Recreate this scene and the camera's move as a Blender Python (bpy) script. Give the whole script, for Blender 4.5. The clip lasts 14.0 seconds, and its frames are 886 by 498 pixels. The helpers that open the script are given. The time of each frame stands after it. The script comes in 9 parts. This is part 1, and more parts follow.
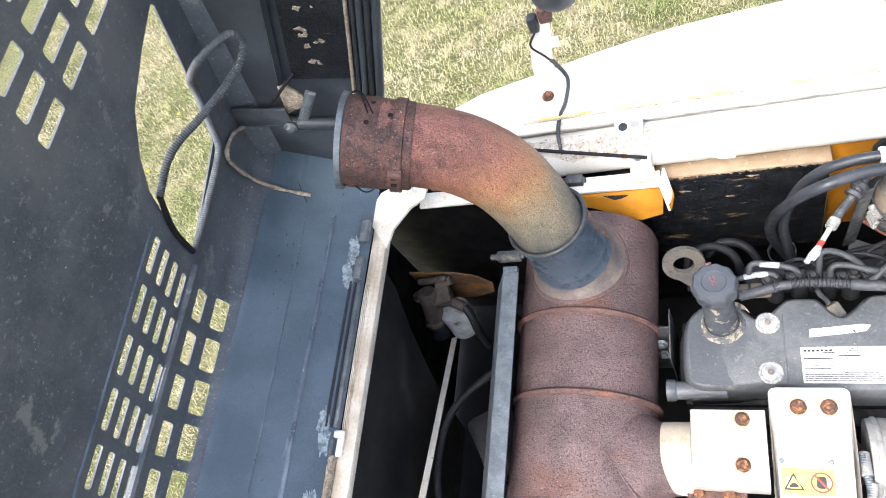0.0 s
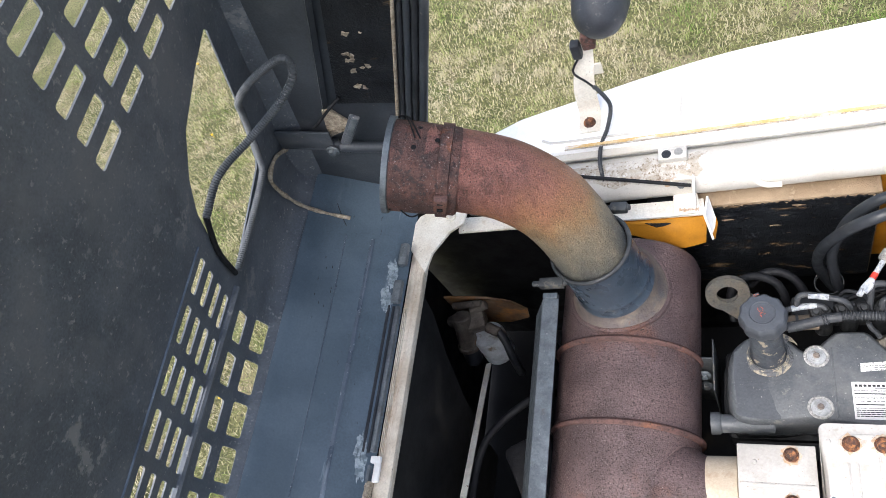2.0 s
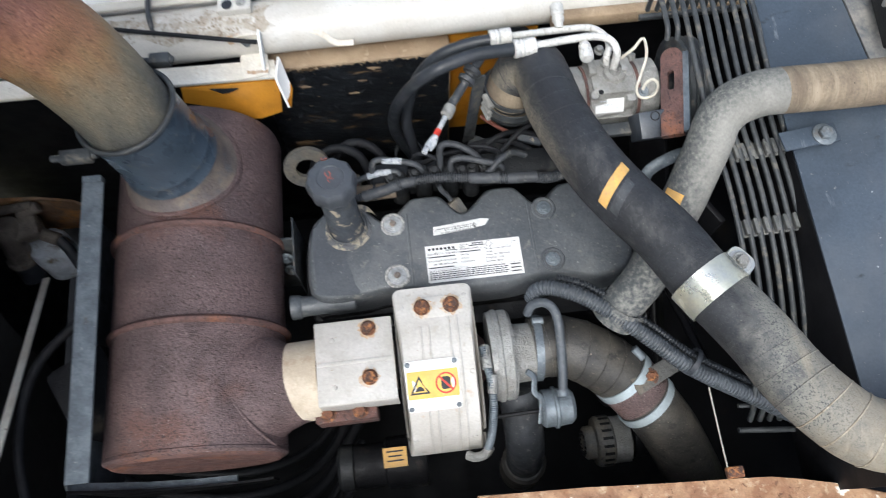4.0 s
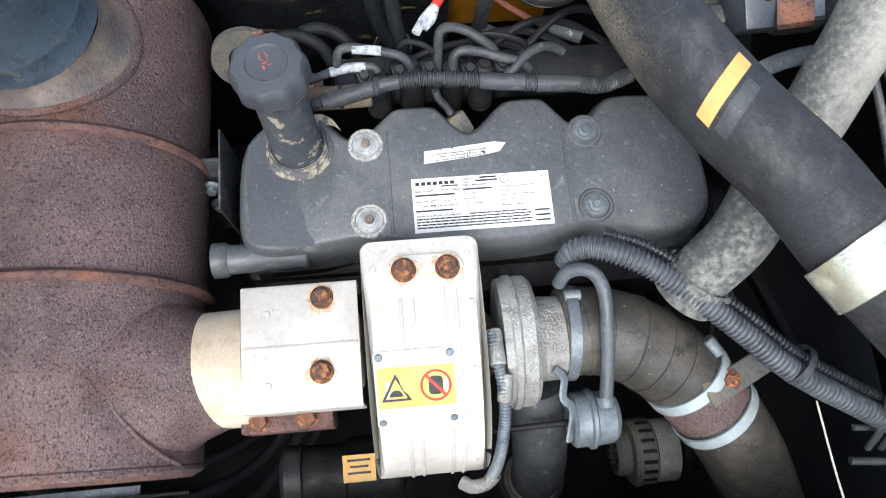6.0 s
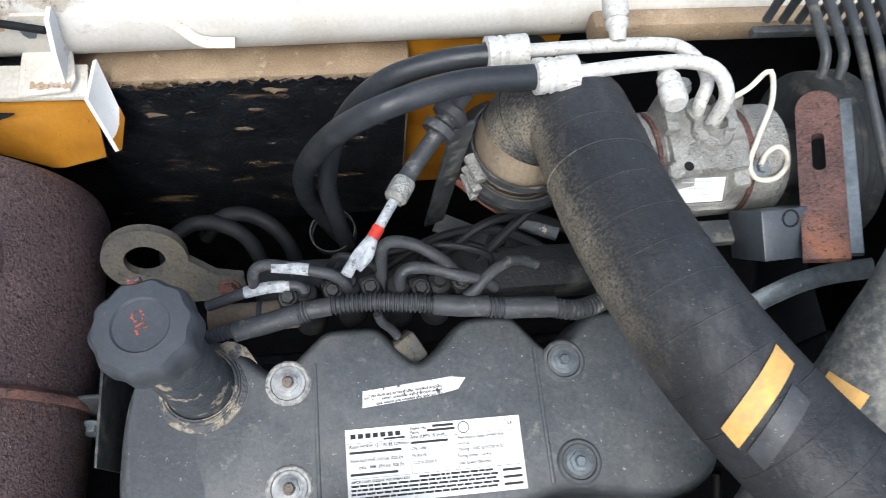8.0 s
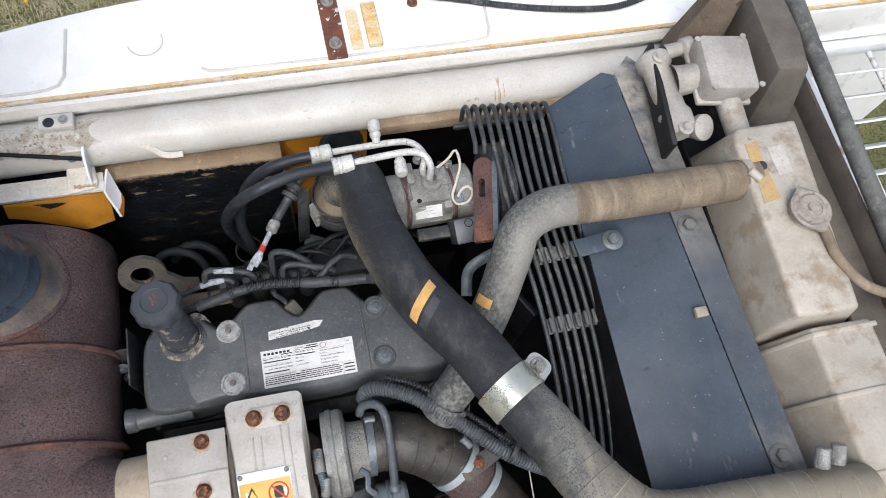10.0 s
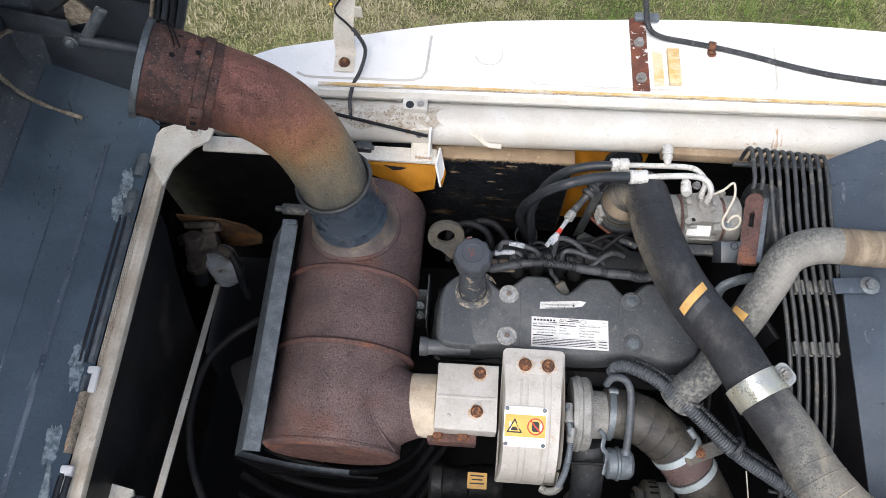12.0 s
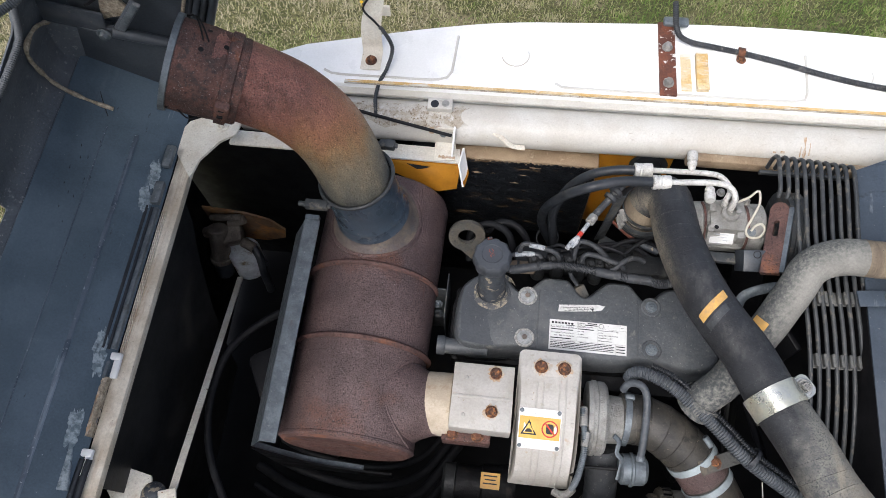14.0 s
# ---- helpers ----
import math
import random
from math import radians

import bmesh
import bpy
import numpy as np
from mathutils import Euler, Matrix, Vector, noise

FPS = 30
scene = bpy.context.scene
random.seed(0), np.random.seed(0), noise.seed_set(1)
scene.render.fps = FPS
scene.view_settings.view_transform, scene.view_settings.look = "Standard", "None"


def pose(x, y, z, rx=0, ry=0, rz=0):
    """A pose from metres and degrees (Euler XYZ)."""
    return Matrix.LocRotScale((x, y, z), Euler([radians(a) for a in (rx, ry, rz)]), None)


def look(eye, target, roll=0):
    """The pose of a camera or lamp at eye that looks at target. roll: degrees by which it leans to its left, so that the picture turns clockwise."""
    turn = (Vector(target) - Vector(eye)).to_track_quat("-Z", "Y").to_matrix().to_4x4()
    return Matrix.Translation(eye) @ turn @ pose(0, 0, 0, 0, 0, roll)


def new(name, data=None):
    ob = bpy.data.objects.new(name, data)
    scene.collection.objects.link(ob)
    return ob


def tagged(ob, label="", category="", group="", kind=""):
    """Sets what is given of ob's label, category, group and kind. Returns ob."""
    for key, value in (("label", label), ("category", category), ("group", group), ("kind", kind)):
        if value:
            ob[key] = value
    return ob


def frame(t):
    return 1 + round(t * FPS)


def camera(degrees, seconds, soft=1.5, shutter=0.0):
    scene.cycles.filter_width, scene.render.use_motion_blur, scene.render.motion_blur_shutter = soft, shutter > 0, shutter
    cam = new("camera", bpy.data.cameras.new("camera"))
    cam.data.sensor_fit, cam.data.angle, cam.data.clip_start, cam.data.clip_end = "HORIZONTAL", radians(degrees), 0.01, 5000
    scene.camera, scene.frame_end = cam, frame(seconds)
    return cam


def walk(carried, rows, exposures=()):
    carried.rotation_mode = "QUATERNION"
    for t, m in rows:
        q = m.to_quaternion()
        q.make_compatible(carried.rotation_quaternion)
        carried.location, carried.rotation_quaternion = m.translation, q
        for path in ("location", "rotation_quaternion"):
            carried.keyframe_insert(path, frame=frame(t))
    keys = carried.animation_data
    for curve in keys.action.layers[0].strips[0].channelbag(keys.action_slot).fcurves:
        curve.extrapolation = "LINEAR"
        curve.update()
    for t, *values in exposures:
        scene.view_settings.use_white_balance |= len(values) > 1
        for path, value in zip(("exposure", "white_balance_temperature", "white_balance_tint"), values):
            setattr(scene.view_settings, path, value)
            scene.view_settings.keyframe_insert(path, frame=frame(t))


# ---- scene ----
cam = camera(63.2, 14.0, soft=0.55, shutter=0.25)
PATH = [
    (0, (-0.1669, -0.4378, 2.8379), (-0.9240, 0.4026, 1.1858), -40.86),
    (0.5, (-0.1849, -0.4421, 2.8521), (-0.9911, 0.4038, 1.2258), -40.96),
    (1, (-0.1918, -0.4284, 2.8424), (-1.0080, 0.4280, 1.2267), -41.03),
    (1.5, (-0.1968, -0.4243, 2.8452), (-1.0129, 0.4393, 1.2322), -40.90),
    (2, (-0.2009, -0.4342, 2.8477), (-1.0108, 0.4540, 1.2466), -40.21),
    (2.5, (-0.2009, -0.4352, 2.8478), (-1.0037, 0.4682, 1.2509), -39.76),
    (3, (-0.1749, -0.4397, 2.8169), (-0.7933, 0.4844, 1.1520), -34.48),
    (3.2, (-0.1438, -0.4314, 2.8055), (-0.6301, 0.4774, 1.0871), -31.05),
    (3.5, (-0.1228, -0.4432, 2.7479), (-0.3470, 0.4470, 0.9672), -19.79),
    (3.7, (-0.1138, -0.4518, 2.6932), (-0.1942, 0.3776, 0.8722), -11.96),
    (4, (-0.1006, -0.4195, 2.6125), (-0.0136, 0.2750, 0.7366), 0.33),
    (4.2, (-0.0915, -0.4024, 2.5486), (0.0414, 0.2511, 0.6605), 5.69),
    (6.3, (-0.1024, -0.2405, 2.2295), (0.0207, 0.2910, 0.3028), 8.27),
    (6.5, (-0.1091, -0.1947, 2.2013), (0.0302, 0.3734, 0.2870), 9.06),
    (7, (-0.0935, -0.1124, 2.1404), (0.0695, 0.5666, 0.2642), 9.16),
    (7.5, (-0.0743, -0.0795, 2.1389), (0.1159, 0.6106, 0.2692), 10.94),
    (8, (-0.0523, -0.0828, 2.1581), (0.1680, 0.6195, 0.2958), 12.62),
    (8.5, (0.0126, -0.1072, 2.2244), (0.3660, 0.5901, 0.3814), 20.06),
    (8.7, (0.0455, -0.1262, 2.2733), (0.4679, 0.5540, 0.4381), 22.97),
    (10.8, (-0.0037, -0.4430, 2.9012), (0.2699, 0.3062, 1.0639), 9.05),
    (11, (-0.0278, -0.4576, 2.9069), (0.1729, 0.3202, 1.0722), 7.78),
    (11.2, (-0.0319, -0.4625, 2.9091), (0.0197, 0.3312, 1.0717), 1.58),
    (11.5, (-0.1471, -0.4737, 2.9117), (-0.1625, 0.3327, 1.0787), -0.02),
    (12, (-0.2083, -0.4900, 2.9194), (-0.2907, 0.3220, 1.0902), -1.99),
    (12.5, (-0.2133, -0.4936, 2.9055), (-0.3398, 0.3249, 1.0821), -3.68),
    (13, (-0.2093, -0.4987, 2.9248), (-0.3468, 0.3159, 1.1015), -3.66),
    (13.5, (-0.2033, -0.4947, 2.9266), (-0.3558, 0.3139, 1.1006), -4.58),
    (14, (-0.2003, -0.4918, 2.9235), (-0.3488, 0.3126, 1.0967), -4.46),
]
EXPOSURE = [(t, e, 5950 if 3.4 < t < 9 else 6150, 6 if 3.4 < t < 9 else 10) for t, e in ((0.0, 1.72), (0.5, 1.85), (1.0, 1.74), (1.5, 1.28), (2.0, 1.06), (2.5, 1.08), (3.0, 0.84), (3.5, 0.60), (4.0, 0.58), (4.2, 0.72), (6.3, 1.05), (6.5, 1.05), (7.0, 1.0), (7.5, 0.78), (8.0, 0.71), (8.7, 0.66), (10.8, 0.04), (11.5, 0.24), (12.0, 0.44), (13.0, 0.40), (14.0, 0.28))]
walk(cam, [(t, look(eye, target, roll)) for t, eye, target, roll in PATH], EXPOSURE)

# ---- world, sun, exposure ----
world = bpy.data.worlds.new("overcast_sky")
world.use_nodes = True
scene.world = world
wn, wl = world.node_tree.nodes, world.node_tree.links
sky = wn.new("ShaderNodeTexSky")
sky.sky_type = "NISHITA"
sky.sun_disc = False
sky.sun_elevation, sky.sun_rotation = radians(58), radians(200)
sky.air_density, sky.dust_density, sky.ozone_density = 1.0, 6.0, 1.0
bg = wn["Background"]
bg.inputs["Strength"].default_value = 0.17
haze = wn.new("ShaderNodeHueSaturation")
haze.inputs["Saturation"].default_value = 0.75
wl.new(sky.outputs[0], haze.inputs["Color"])
wl.new(haze.outputs[0], bg.inputs["Color"])
sun_data = bpy.data.lights.new("sun", "SUN")
sun_data.energy, sun_data.angle, sun_data.color = 1.3, radians(40), (1.0, 0.98, 0.95)
sun = new("sun", sun_data)
sun.matrix_world = look((-1.5, -2.0, 5.0), (0, 0, 0))


# ---- materials ----
def mat(name, base, second=None, scale=30.0, rough=0.6, metal=0.0, bump=0.15, layers=(), fine=260.0, spec=0.4, spread=0.14, contrast=(0.35, 0.65)):
    """A worn surface: two tones by coarse noise, grain by fine noise, then patches.
    A layer is (colour, scale, low, high, roughness) or, with a sixth entry, stretched along that axis."""
    m = bpy.data.materials.new(name)
    m.use_nodes = True
    n, l = m.node_tree.nodes, m.node_tree.links
    p = n["Principled BSDF"]
    tc = n.new("ShaderNodeTexCoord")

    def noisy(s, detail=6.0, roughness=0.6, stretch=None, shift=0.0):
        t = n.new("ShaderNodeTexNoise")
        t.inputs["Scale"].default_value, t.inputs["Detail"].default_value, t.inputs["Roughness"].default_value = s, detail, roughness
        mp = n.new("ShaderNodeMapping")
        mp.inputs["Location"].default_value = (shift, shift * 0.7, -shift)
        if stretch:
            mp.inputs["Scale"].default_value = stretch
        l.new(tc.outputs["Object"], mp.inputs[0])
        l.new(mp.outputs[0], t.inputs["Vector"])
        wide = n.new("ShaderNodeMapRange")
        wide.clamp = False
        wide.inputs["From Min"].default_value, wide.inputs["From Max"].default_value = 0.24, 0.76
        l.new(t.outputs["Fac"], wide.inputs["Value"])
        return wide.outputs[0]

    def ramp(src, lo, hi):
        r = n.new("ShaderNodeMapRange")
        r.inputs["From Min"].default_value, r.inputs["From Max"].default_value = lo, hi
        l.new(src, r.inputs["Value"])
        return r.outputs[0]

    def blend(fac, a, b):
        x = n.new("ShaderNodeMix")
        x.data_type = "RGBA"
        l.new(fac, x.inputs[0])
        for sock, v in ((x.inputs[6], a), (x.inputs[7], b)):
            if isinstance(v, tuple):
                sock.default_value = (*v, 1)
            else:
                l.new(v, sock)
        return x.outputs[2]

    def mixf(fac, a, b):
        x = n.new("ShaderNodeMix")
        l.new(fac, x.inputs[0])
        for sock, v in ((x.inputs[2], a), (x.inputs[3], b)):
            if isinstance(v, float):
                sock.default_value = v
            else:
                l.new(v, sock)
        return x.outputs[0]

    second = second or tuple(c * (1 - 2 * spread) for c in base)
    col = blend(ramp(noisy(scale), *contrast), second, base)
    grain = noisy(fine, 3.0)
    dark = n.new("ShaderNodeMix")
    dark.data_type, dark.blend_type = "RGBA", "MULTIPLY"
    dark.inputs[0].default_value = 1.0
    l.new(col, dark.inputs[6])
    g = n.new("ShaderNodeMapRange")
    g.inputs["To Min"].default_value, g.inputs["To Max"].default_value = 1 - spread, 1 + spread
    g.inputs["From Min"].default_value, g.inputs["From Max"].default_value = 0.15, 0.85
    l.new(grain, g.inputs["Value"])
    l.new(g.outputs[0], dark.inputs[7])
    col = dark.outputs[2]
    ro = mixf(ramp(noisy(scale * 1.7, shift=3.0), 0.3, 0.7), max(0.05, rough - 0.1), min(1.0, rough + 0.1))
    me = float(metal)
    for i, lay in enumerate(layers):
        c, s, lo, hi, lr = lay[:5]
        f = ramp(noisy(s, 8.0, 0.65, lay[5] if len(lay) > 5 else None, 1.7 * (i + 1)), lo, hi)
        col = blend(f, col, c)
        ro = mixf(f, ro, float(lr))
        if metal:
            me = mixf(f, me, 0.0)
    l.new(col, p.inputs["Base Color"])
    l.new(ro, p.inputs["Roughness"])
    if isinstance(me, float):
        p.inputs["Metallic"].default_value = me
    else:
        l.new(me, p.inputs["Metallic"])
    p.inputs["Specular IOR Level"].default_value = spec
    if bump:
        b = n.new("ShaderNodeBump")
        b.inputs["Strength"].default_value, b.inputs["Distance"].default_value = bump, 0.002
        l.new(mixf(ramp(noisy(scale * 2), 0.3, 0.7), grain, noisy(fine * 0.4, 5.0)), b.inputs["Height"])
        l.new(b.outputs[0], p.inputs["Normal"])
    return m


DUST = (0.30, 0.27, 0.22)
RUST = (0.17, 0.062, 0.026)
MUD = (0.20, 0.16, 0.11)
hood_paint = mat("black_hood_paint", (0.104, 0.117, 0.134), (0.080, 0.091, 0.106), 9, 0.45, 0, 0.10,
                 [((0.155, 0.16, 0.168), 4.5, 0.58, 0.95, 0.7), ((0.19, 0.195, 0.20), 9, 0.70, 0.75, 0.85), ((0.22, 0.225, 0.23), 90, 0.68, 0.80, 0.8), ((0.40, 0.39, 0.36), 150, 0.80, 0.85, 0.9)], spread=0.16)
# Hood paint in a darker tone: the end's shade is put into the colour.
shaded_black = mat("shade_toned_black_paint", (0.048, 0.056, 0.067), (0.035, 0.041, 0.050), 9, 0.42, 0, 0.10, [((0.11, 0.118, 0.125), 6, 0.66, 1.0, 0.7), ((0.20, 0.18, 0.15), 90, 0.82, 0.92, 0.9)], spread=0.15)
# Bluer than the panel for reflected sky; its long pale streaks are painted sheen.
hood_inner = mat("sky_sheened_hood_lining", (0.084, 0.116, 0.147), (0.064, 0.091, 0.116), 7, 0.38, 0, 0.05,
                 [((0.155, 0.185, 0.22), 6, 0.62, 1.0, 0.5, (1.6, 0.25, 1)), ((0.03, 0.036, 0.045), 60, 0.82, 0.92, 0.5, (2.2, 0.5, 1)), ((0.30, 0.32, 0.34), 150, 0.86, 0.93, 0.8), ((0.25, 0.29, 0.33), 28, 0.78, 0.95, 0.6, (1, 0.13, 1))], spread=0.10)
# Pale streaks paint the highlights that run along the lip's ridge and creases.
ridge_sheen = mat("sheen_painted_blue_black", (0.090, 0.115, 0.150), (0.065, 0.085, 0.113), 9, 0.35, 0, 0.05, [((0.26, 0.31, 0.37), 30, 0.52, 0.85, 0.5, (1, 0.12, 1)), ((0.36, 0.40, 0.44), 140, 0.72, 0.86, 0.6)], spread=0.10)
scuff = mat("bare_scuffed_steel", (0.34, 0.39, 0.42), (0.15, 0.19, 0.21), 90, 0.6, 0.2, 0.5, [(RUST, 24, 0.80, 1.0, 0.9), ((0.08, 0.10, 0.12), 120, 0.66, 0.80, 0.6, (1, 0.3, 1))])
white_paint = mat("white_body_paint", (0.86, 0.86, 0.85), (0.80, 0.80, 0.78), 6, 0.35, 0, 0.03, [((0.60, 0.58, 0.53), 60, 0.84, 0.98, 0.7), ((0.42, 0.36, 0.28), 190, 0.88, 0.95, 0.8)], spread=0.03)
cream_paint = mat("stained_cream_paint", (0.74, 0.71, 0.63), (0.64, 0.59, 0.50), 14, 0.5, 0, 0.1,
                  [((0.48, 0.38, 0.26), 45, 0.66, 1.0, 0.8), (RUST, 130, 0.80, 0.88, 0.9), ((0.22, 0.19, 0.15), 240, 0.76, 0.86, 0.9), ((0.38, 0.22, 0.11), 14, 0.80, 1.0, 0.9)], spread=0.10)
beam_paint = mat("dusty_white_beam_paint", (0.57, 0.555, 0.515), (0.51, 0.485, 0.435), 9, 0.38, 0, 0.05,
                 [((0.50, 0.46, 0.38), 12, 0.58, 1.0, 0.7, (0.25, 1, 1)), ((0.30, 0.25, 0.18), 300, 0.80, 0.90, 0.9), ((0.30, 0.17, 0.08), 20, 0.86, 1.05, 0.9, (1, 0.3, 0.3)), ((0.40, 0.37, 0.32), 110, 0.74, 0.92, 0.8, (0.4, 1, 1))], spread=0.07)
yellow_paint = mat("yellow_machine_paint", (0.47, 0.205, 0.016), (0.35, 0.145, 0.011), 8, 0.4, 0, 0.05, [((0.36, 0.16, 0.02), 14, 0.62, 0.95, 0.6), ((0.16, 0.09, 0.03), 120, 0.80, 0.90, 0.8)], spread=0.06)
gold_stripe = mat("worn_yellow_stripe", (0.58, 0.38, 0.14), (0.62, 0.50, 0.31), 25, 0.5, 0, 0.05, [((0.66, 0.63, 0.56), 60, 0.58, 0.76, 0.5, (0.25, 1, 1)), ((0.30, 0.22, 0.13), 90, 0.70, 0.86, 0.8, (0.3, 1, 1))])
beam_dirt_shadow = mat("dirt_and_shadow_beam_paint", (0.50, 0.475, 0.425), (0.37, 0.325, 0.26), 30, 0.6, 0, 0.15,
                [((0.20, 0.155, 0.105), 150, 0.55, 0.75, 0.9), ((0.24, 0.17, 0.10), 22, 0.62, 0.95, 0.9), ((0.56, 0.545, 0.51), 60, 0.66, 0.80, 0.5)], spread=0.14)
rail_paint = mat("rust_streaked_cream_paint", (0.68, 0.62, 0.52), (0.52, 0.45, 0.35), 14, 0.5, 0, 0.12,
                 [((0.42, 0.33, 0.23), 60, 0.56, 0.92, 0.8, (1, 0.07, 1)), ((0.27, 0.15, 0.08), 26, 0.72, 0.96, 0.9, (1, 0.3, 1)), ((0.20, 0.17, 0.13), 200, 0.74, 0.85, 0.9)], spread=0.10)
# Palest flecks are glints of pitted rust put into the colour.
rust_shell = mat("brown_rusted_steel", (0.140, 0.093, 0.088), (0.093, 0.063, 0.061), 8, 0.42, 0.0, 0.9,
                 [((0.165, 0.075, 0.052), 6, 0.64, 1.0, 0.75), ((0.220, 0.172, 0.160), 260, 0.68, 0.86, 0.45), ((0.045, 0.029, 0.028), 330, 0.61, 0.70, 0.7), ((0.050, 0.033, 0.032), 230, 0.66, 0.72, 0.65), ((0.44, 0.40, 0.38), 420, 0.80, 0.85, 0.4), ((0.21, 0.085, 0.050), 5, 0.86, 1.0, 0.85)], fine=420, spread=0.28)
rust_dark = mat("dark_rust", (0.125, 0.062, 0.050), (0.066, 0.038, 0.034), 26, 0.72, 0.0, 1.0, [((0.20, 0.075, 0.038), 16, 0.74, 1.0, 0.9), ((0.050, 0.036, 0.034), 90, 0.58, 0.76, 0.7), ((0.40, 0.37, 0.35), 400, 0.74, 0.82, 0.5), ((0.03, 0.02, 0.02), 150, 0.66, 0.80, 0.7)], fine=350, spread=0.3)
rust_bead = mat("red_rust_bead", (0.128, 0.068, 0.057), (0.085, 0.047, 0.041), 30, 0.65, 0.0, 0.8, [((0.235, 0.100, 0.055), 16, 0.60, 0.90, 0.9), ((0.05, 0.032, 0.030), 190, 0.62, 0.72, 0.8)], fine=350, spread=0.25)
rust_bolt = mat("rusty_bolt_steel", (0.15, 0.062, 0.032), (0.07, 0.04, 0.03), 90, 0.8, 0.1, 0.8, [((0.30, 0.13, 0.05), 120, 0.55, 0.70, 0.9)], spread=0.25)
rust_bloom = mat("rust_bloom_stain", (0.42, 0.29, 0.18), (0.50, 0.42, 0.33), 90, 0.8, 0.0, 0.3, [((0.24, 0.11, 0.05), 150, 0.58, 0.86, 0.9)], spread=0.15)
rust_strap = mat("rust_red_strap", (0.16, 0.055, 0.030), (0.10, 0.038, 0.024), 30, 0.7, 0.0, 0.5, [((0.70, 0.68, 0.64), 70, 0.66, 0.70, 0.6)], spread=0.2)
galvanised = mat("dull_galvanised_steel", (0.165, 0.188, 0.205), (0.115, 0.133, 0.148), 40, 0.5, 0.40, 0.25, [((0.09, 0.078, 0.065), 25, 0.70, 0.95, 0.8), ((0.30, 0.31, 0.31), 170, 0.76, 0.88, 0.6)], spread=0.14)
zinc = mat("bright_zinc_clamp", (0.62, 0.61, 0.50), (0.52, 0.53, 0.50), 18, 0.32, 0.75, 0.1, [((0.36, 0.34, 0.26), 30, 0.64, 0.80, 0.6)], spread=0.06)
blue_steel = mat("blued_steel_stub", (0.080, 0.108, 0.142), (0.056, 0.076, 0.101), 14, 0.30, 0.30, 0.2, [((0.17, 0.165, 0.15), 34, 0.70, 0.95, 0.7), ((0.025, 0.03, 0.038), 50, 0.76, 0.92, 0.4), ((0.28, 0.26, 0.22), 110, 0.80, 0.90, 0.7)], spread=0.12)
heat_halo = mat("tan_heat_halo", (0.215, 0.172, 0.135), (0.120, 0.100, 0.092), 18, 0.6, 0.1, 0.5, [((0.085, 0.098, 0.112), 22, 0.56, 0.90, 0.5), ((0.15, 0.085, 0.06), 70, 0.72, 0.95, 0.8)], spread=0.16)
cream_ring = mat("chalky_grommet", (0.40, 0.39, 0.365), (0.24, 0.24, 0.23), 130, 0.7, 0.1, 0.4, [((0.10, 0.10, 0.10), 200, 0.66, 0.80, 0.8)], spread=0.15)
cast_metal = mat("cast_aluminium", (0.334, 0.330, 0.312), (0.255, 0.249, 0.231), 30, 0.55, 0.35, 1.1, [((0.20, 0.175, 0.14), 26, 0.70, 1.0, 0.9), ((0.50, 0.49, 0.46), 200, 0.78, 0.90, 0.6)], fine=380, spread=0.12)
tank_metal = mat("dust_coated_aluminium", (0.45, 0.41, 0.35), (0.36, 0.32, 0.26), 8, 0.6, 0.25, 0.2, [((0.27, 0.22, 0.16), 18, 0.56, 0.78, 0.85), ((0.52, 0.49, 0.44), 14, 0.70, 1.05, 0.5)], spread=0.06)
shield_paint = mat("silver_heat_shield", (0.465, 0.447, 0.415), (0.40, 0.378, 0.342), 14, 0.55, 0.08, 0.12, [((0.36, 0.26, 0.17), 26, 0.72, 0.94, 0.8), ((0.37, 0.345, 0.30), 60, 0.64, 0.86, 0.7), ((0.26, 0.20, 0.15), 180, 0.80, 0.88, 0.9)], spread=0.07)
cream_collar = mat("cream_lagging", (0.53, 0.46, 0.36), (0.43, 0.36, 0.27), 20, 0.7, 0, 0.2, [((0.33, 0.24, 0.16), 30, 0.66, 0.95, 0.8)], spread=0.08)
plastic_cover = mat("dusty_black_plastic", (0.084, 0.090, 0.096), (0.065, 0.071, 0.077), 9, 0.45, 0, 0.2,
                    [((0.140, 0.143, 0.143), 7, 0.56, 0.95, 0.7), ((0.33, 0.325, 0.31), 260, 0.79, 0.85, 0.9), ((0.060, 0.065, 0.071), 14, 0.66, 1.0, 0.5), ((0.19, 0.185, 0.17), 60, 0.68, 0.95, 0.85), ((0.24, 0.20, 0.14), 12, 0.88, 1.05, 0.9)], spread=0.18)
cover_clean = mat("wiped_black_plastic", (0.067, 0.073, 0.081), (0.056, 0.061, 0.069), 10, 0.42, 0, 0.2, [((0.095, 0.100, 0.105), 16, 0.66, 1.0, 0.6), ((0.32, 0.315, 0.30), 240, 0.80, 0.86, 0.9)], spread=0.14)
cap_plastic = mat("grey_black_cap_plastic", (0.060, 0.067, 0.077), (0.050, 0.055, 0.064), 18, 0.5, 0, 0.12, [((0.12, 0.12, 0.12), 160, 0.80, 0.92, 0.9)], spread=0.1)
neck_dust = mat("mud_smeared_plastic", (0.060, 0.068, 0.078), (0.048, 0.054, 0.063), 16, 0.6, 0, 0.4, [((0.32, 0.275, 0.205), 30, 0.62, 0.66, 0.95), ((0.15, 0.14, 0.12), 60, 0.66, 0.90, 0.9)], spread=0.18)
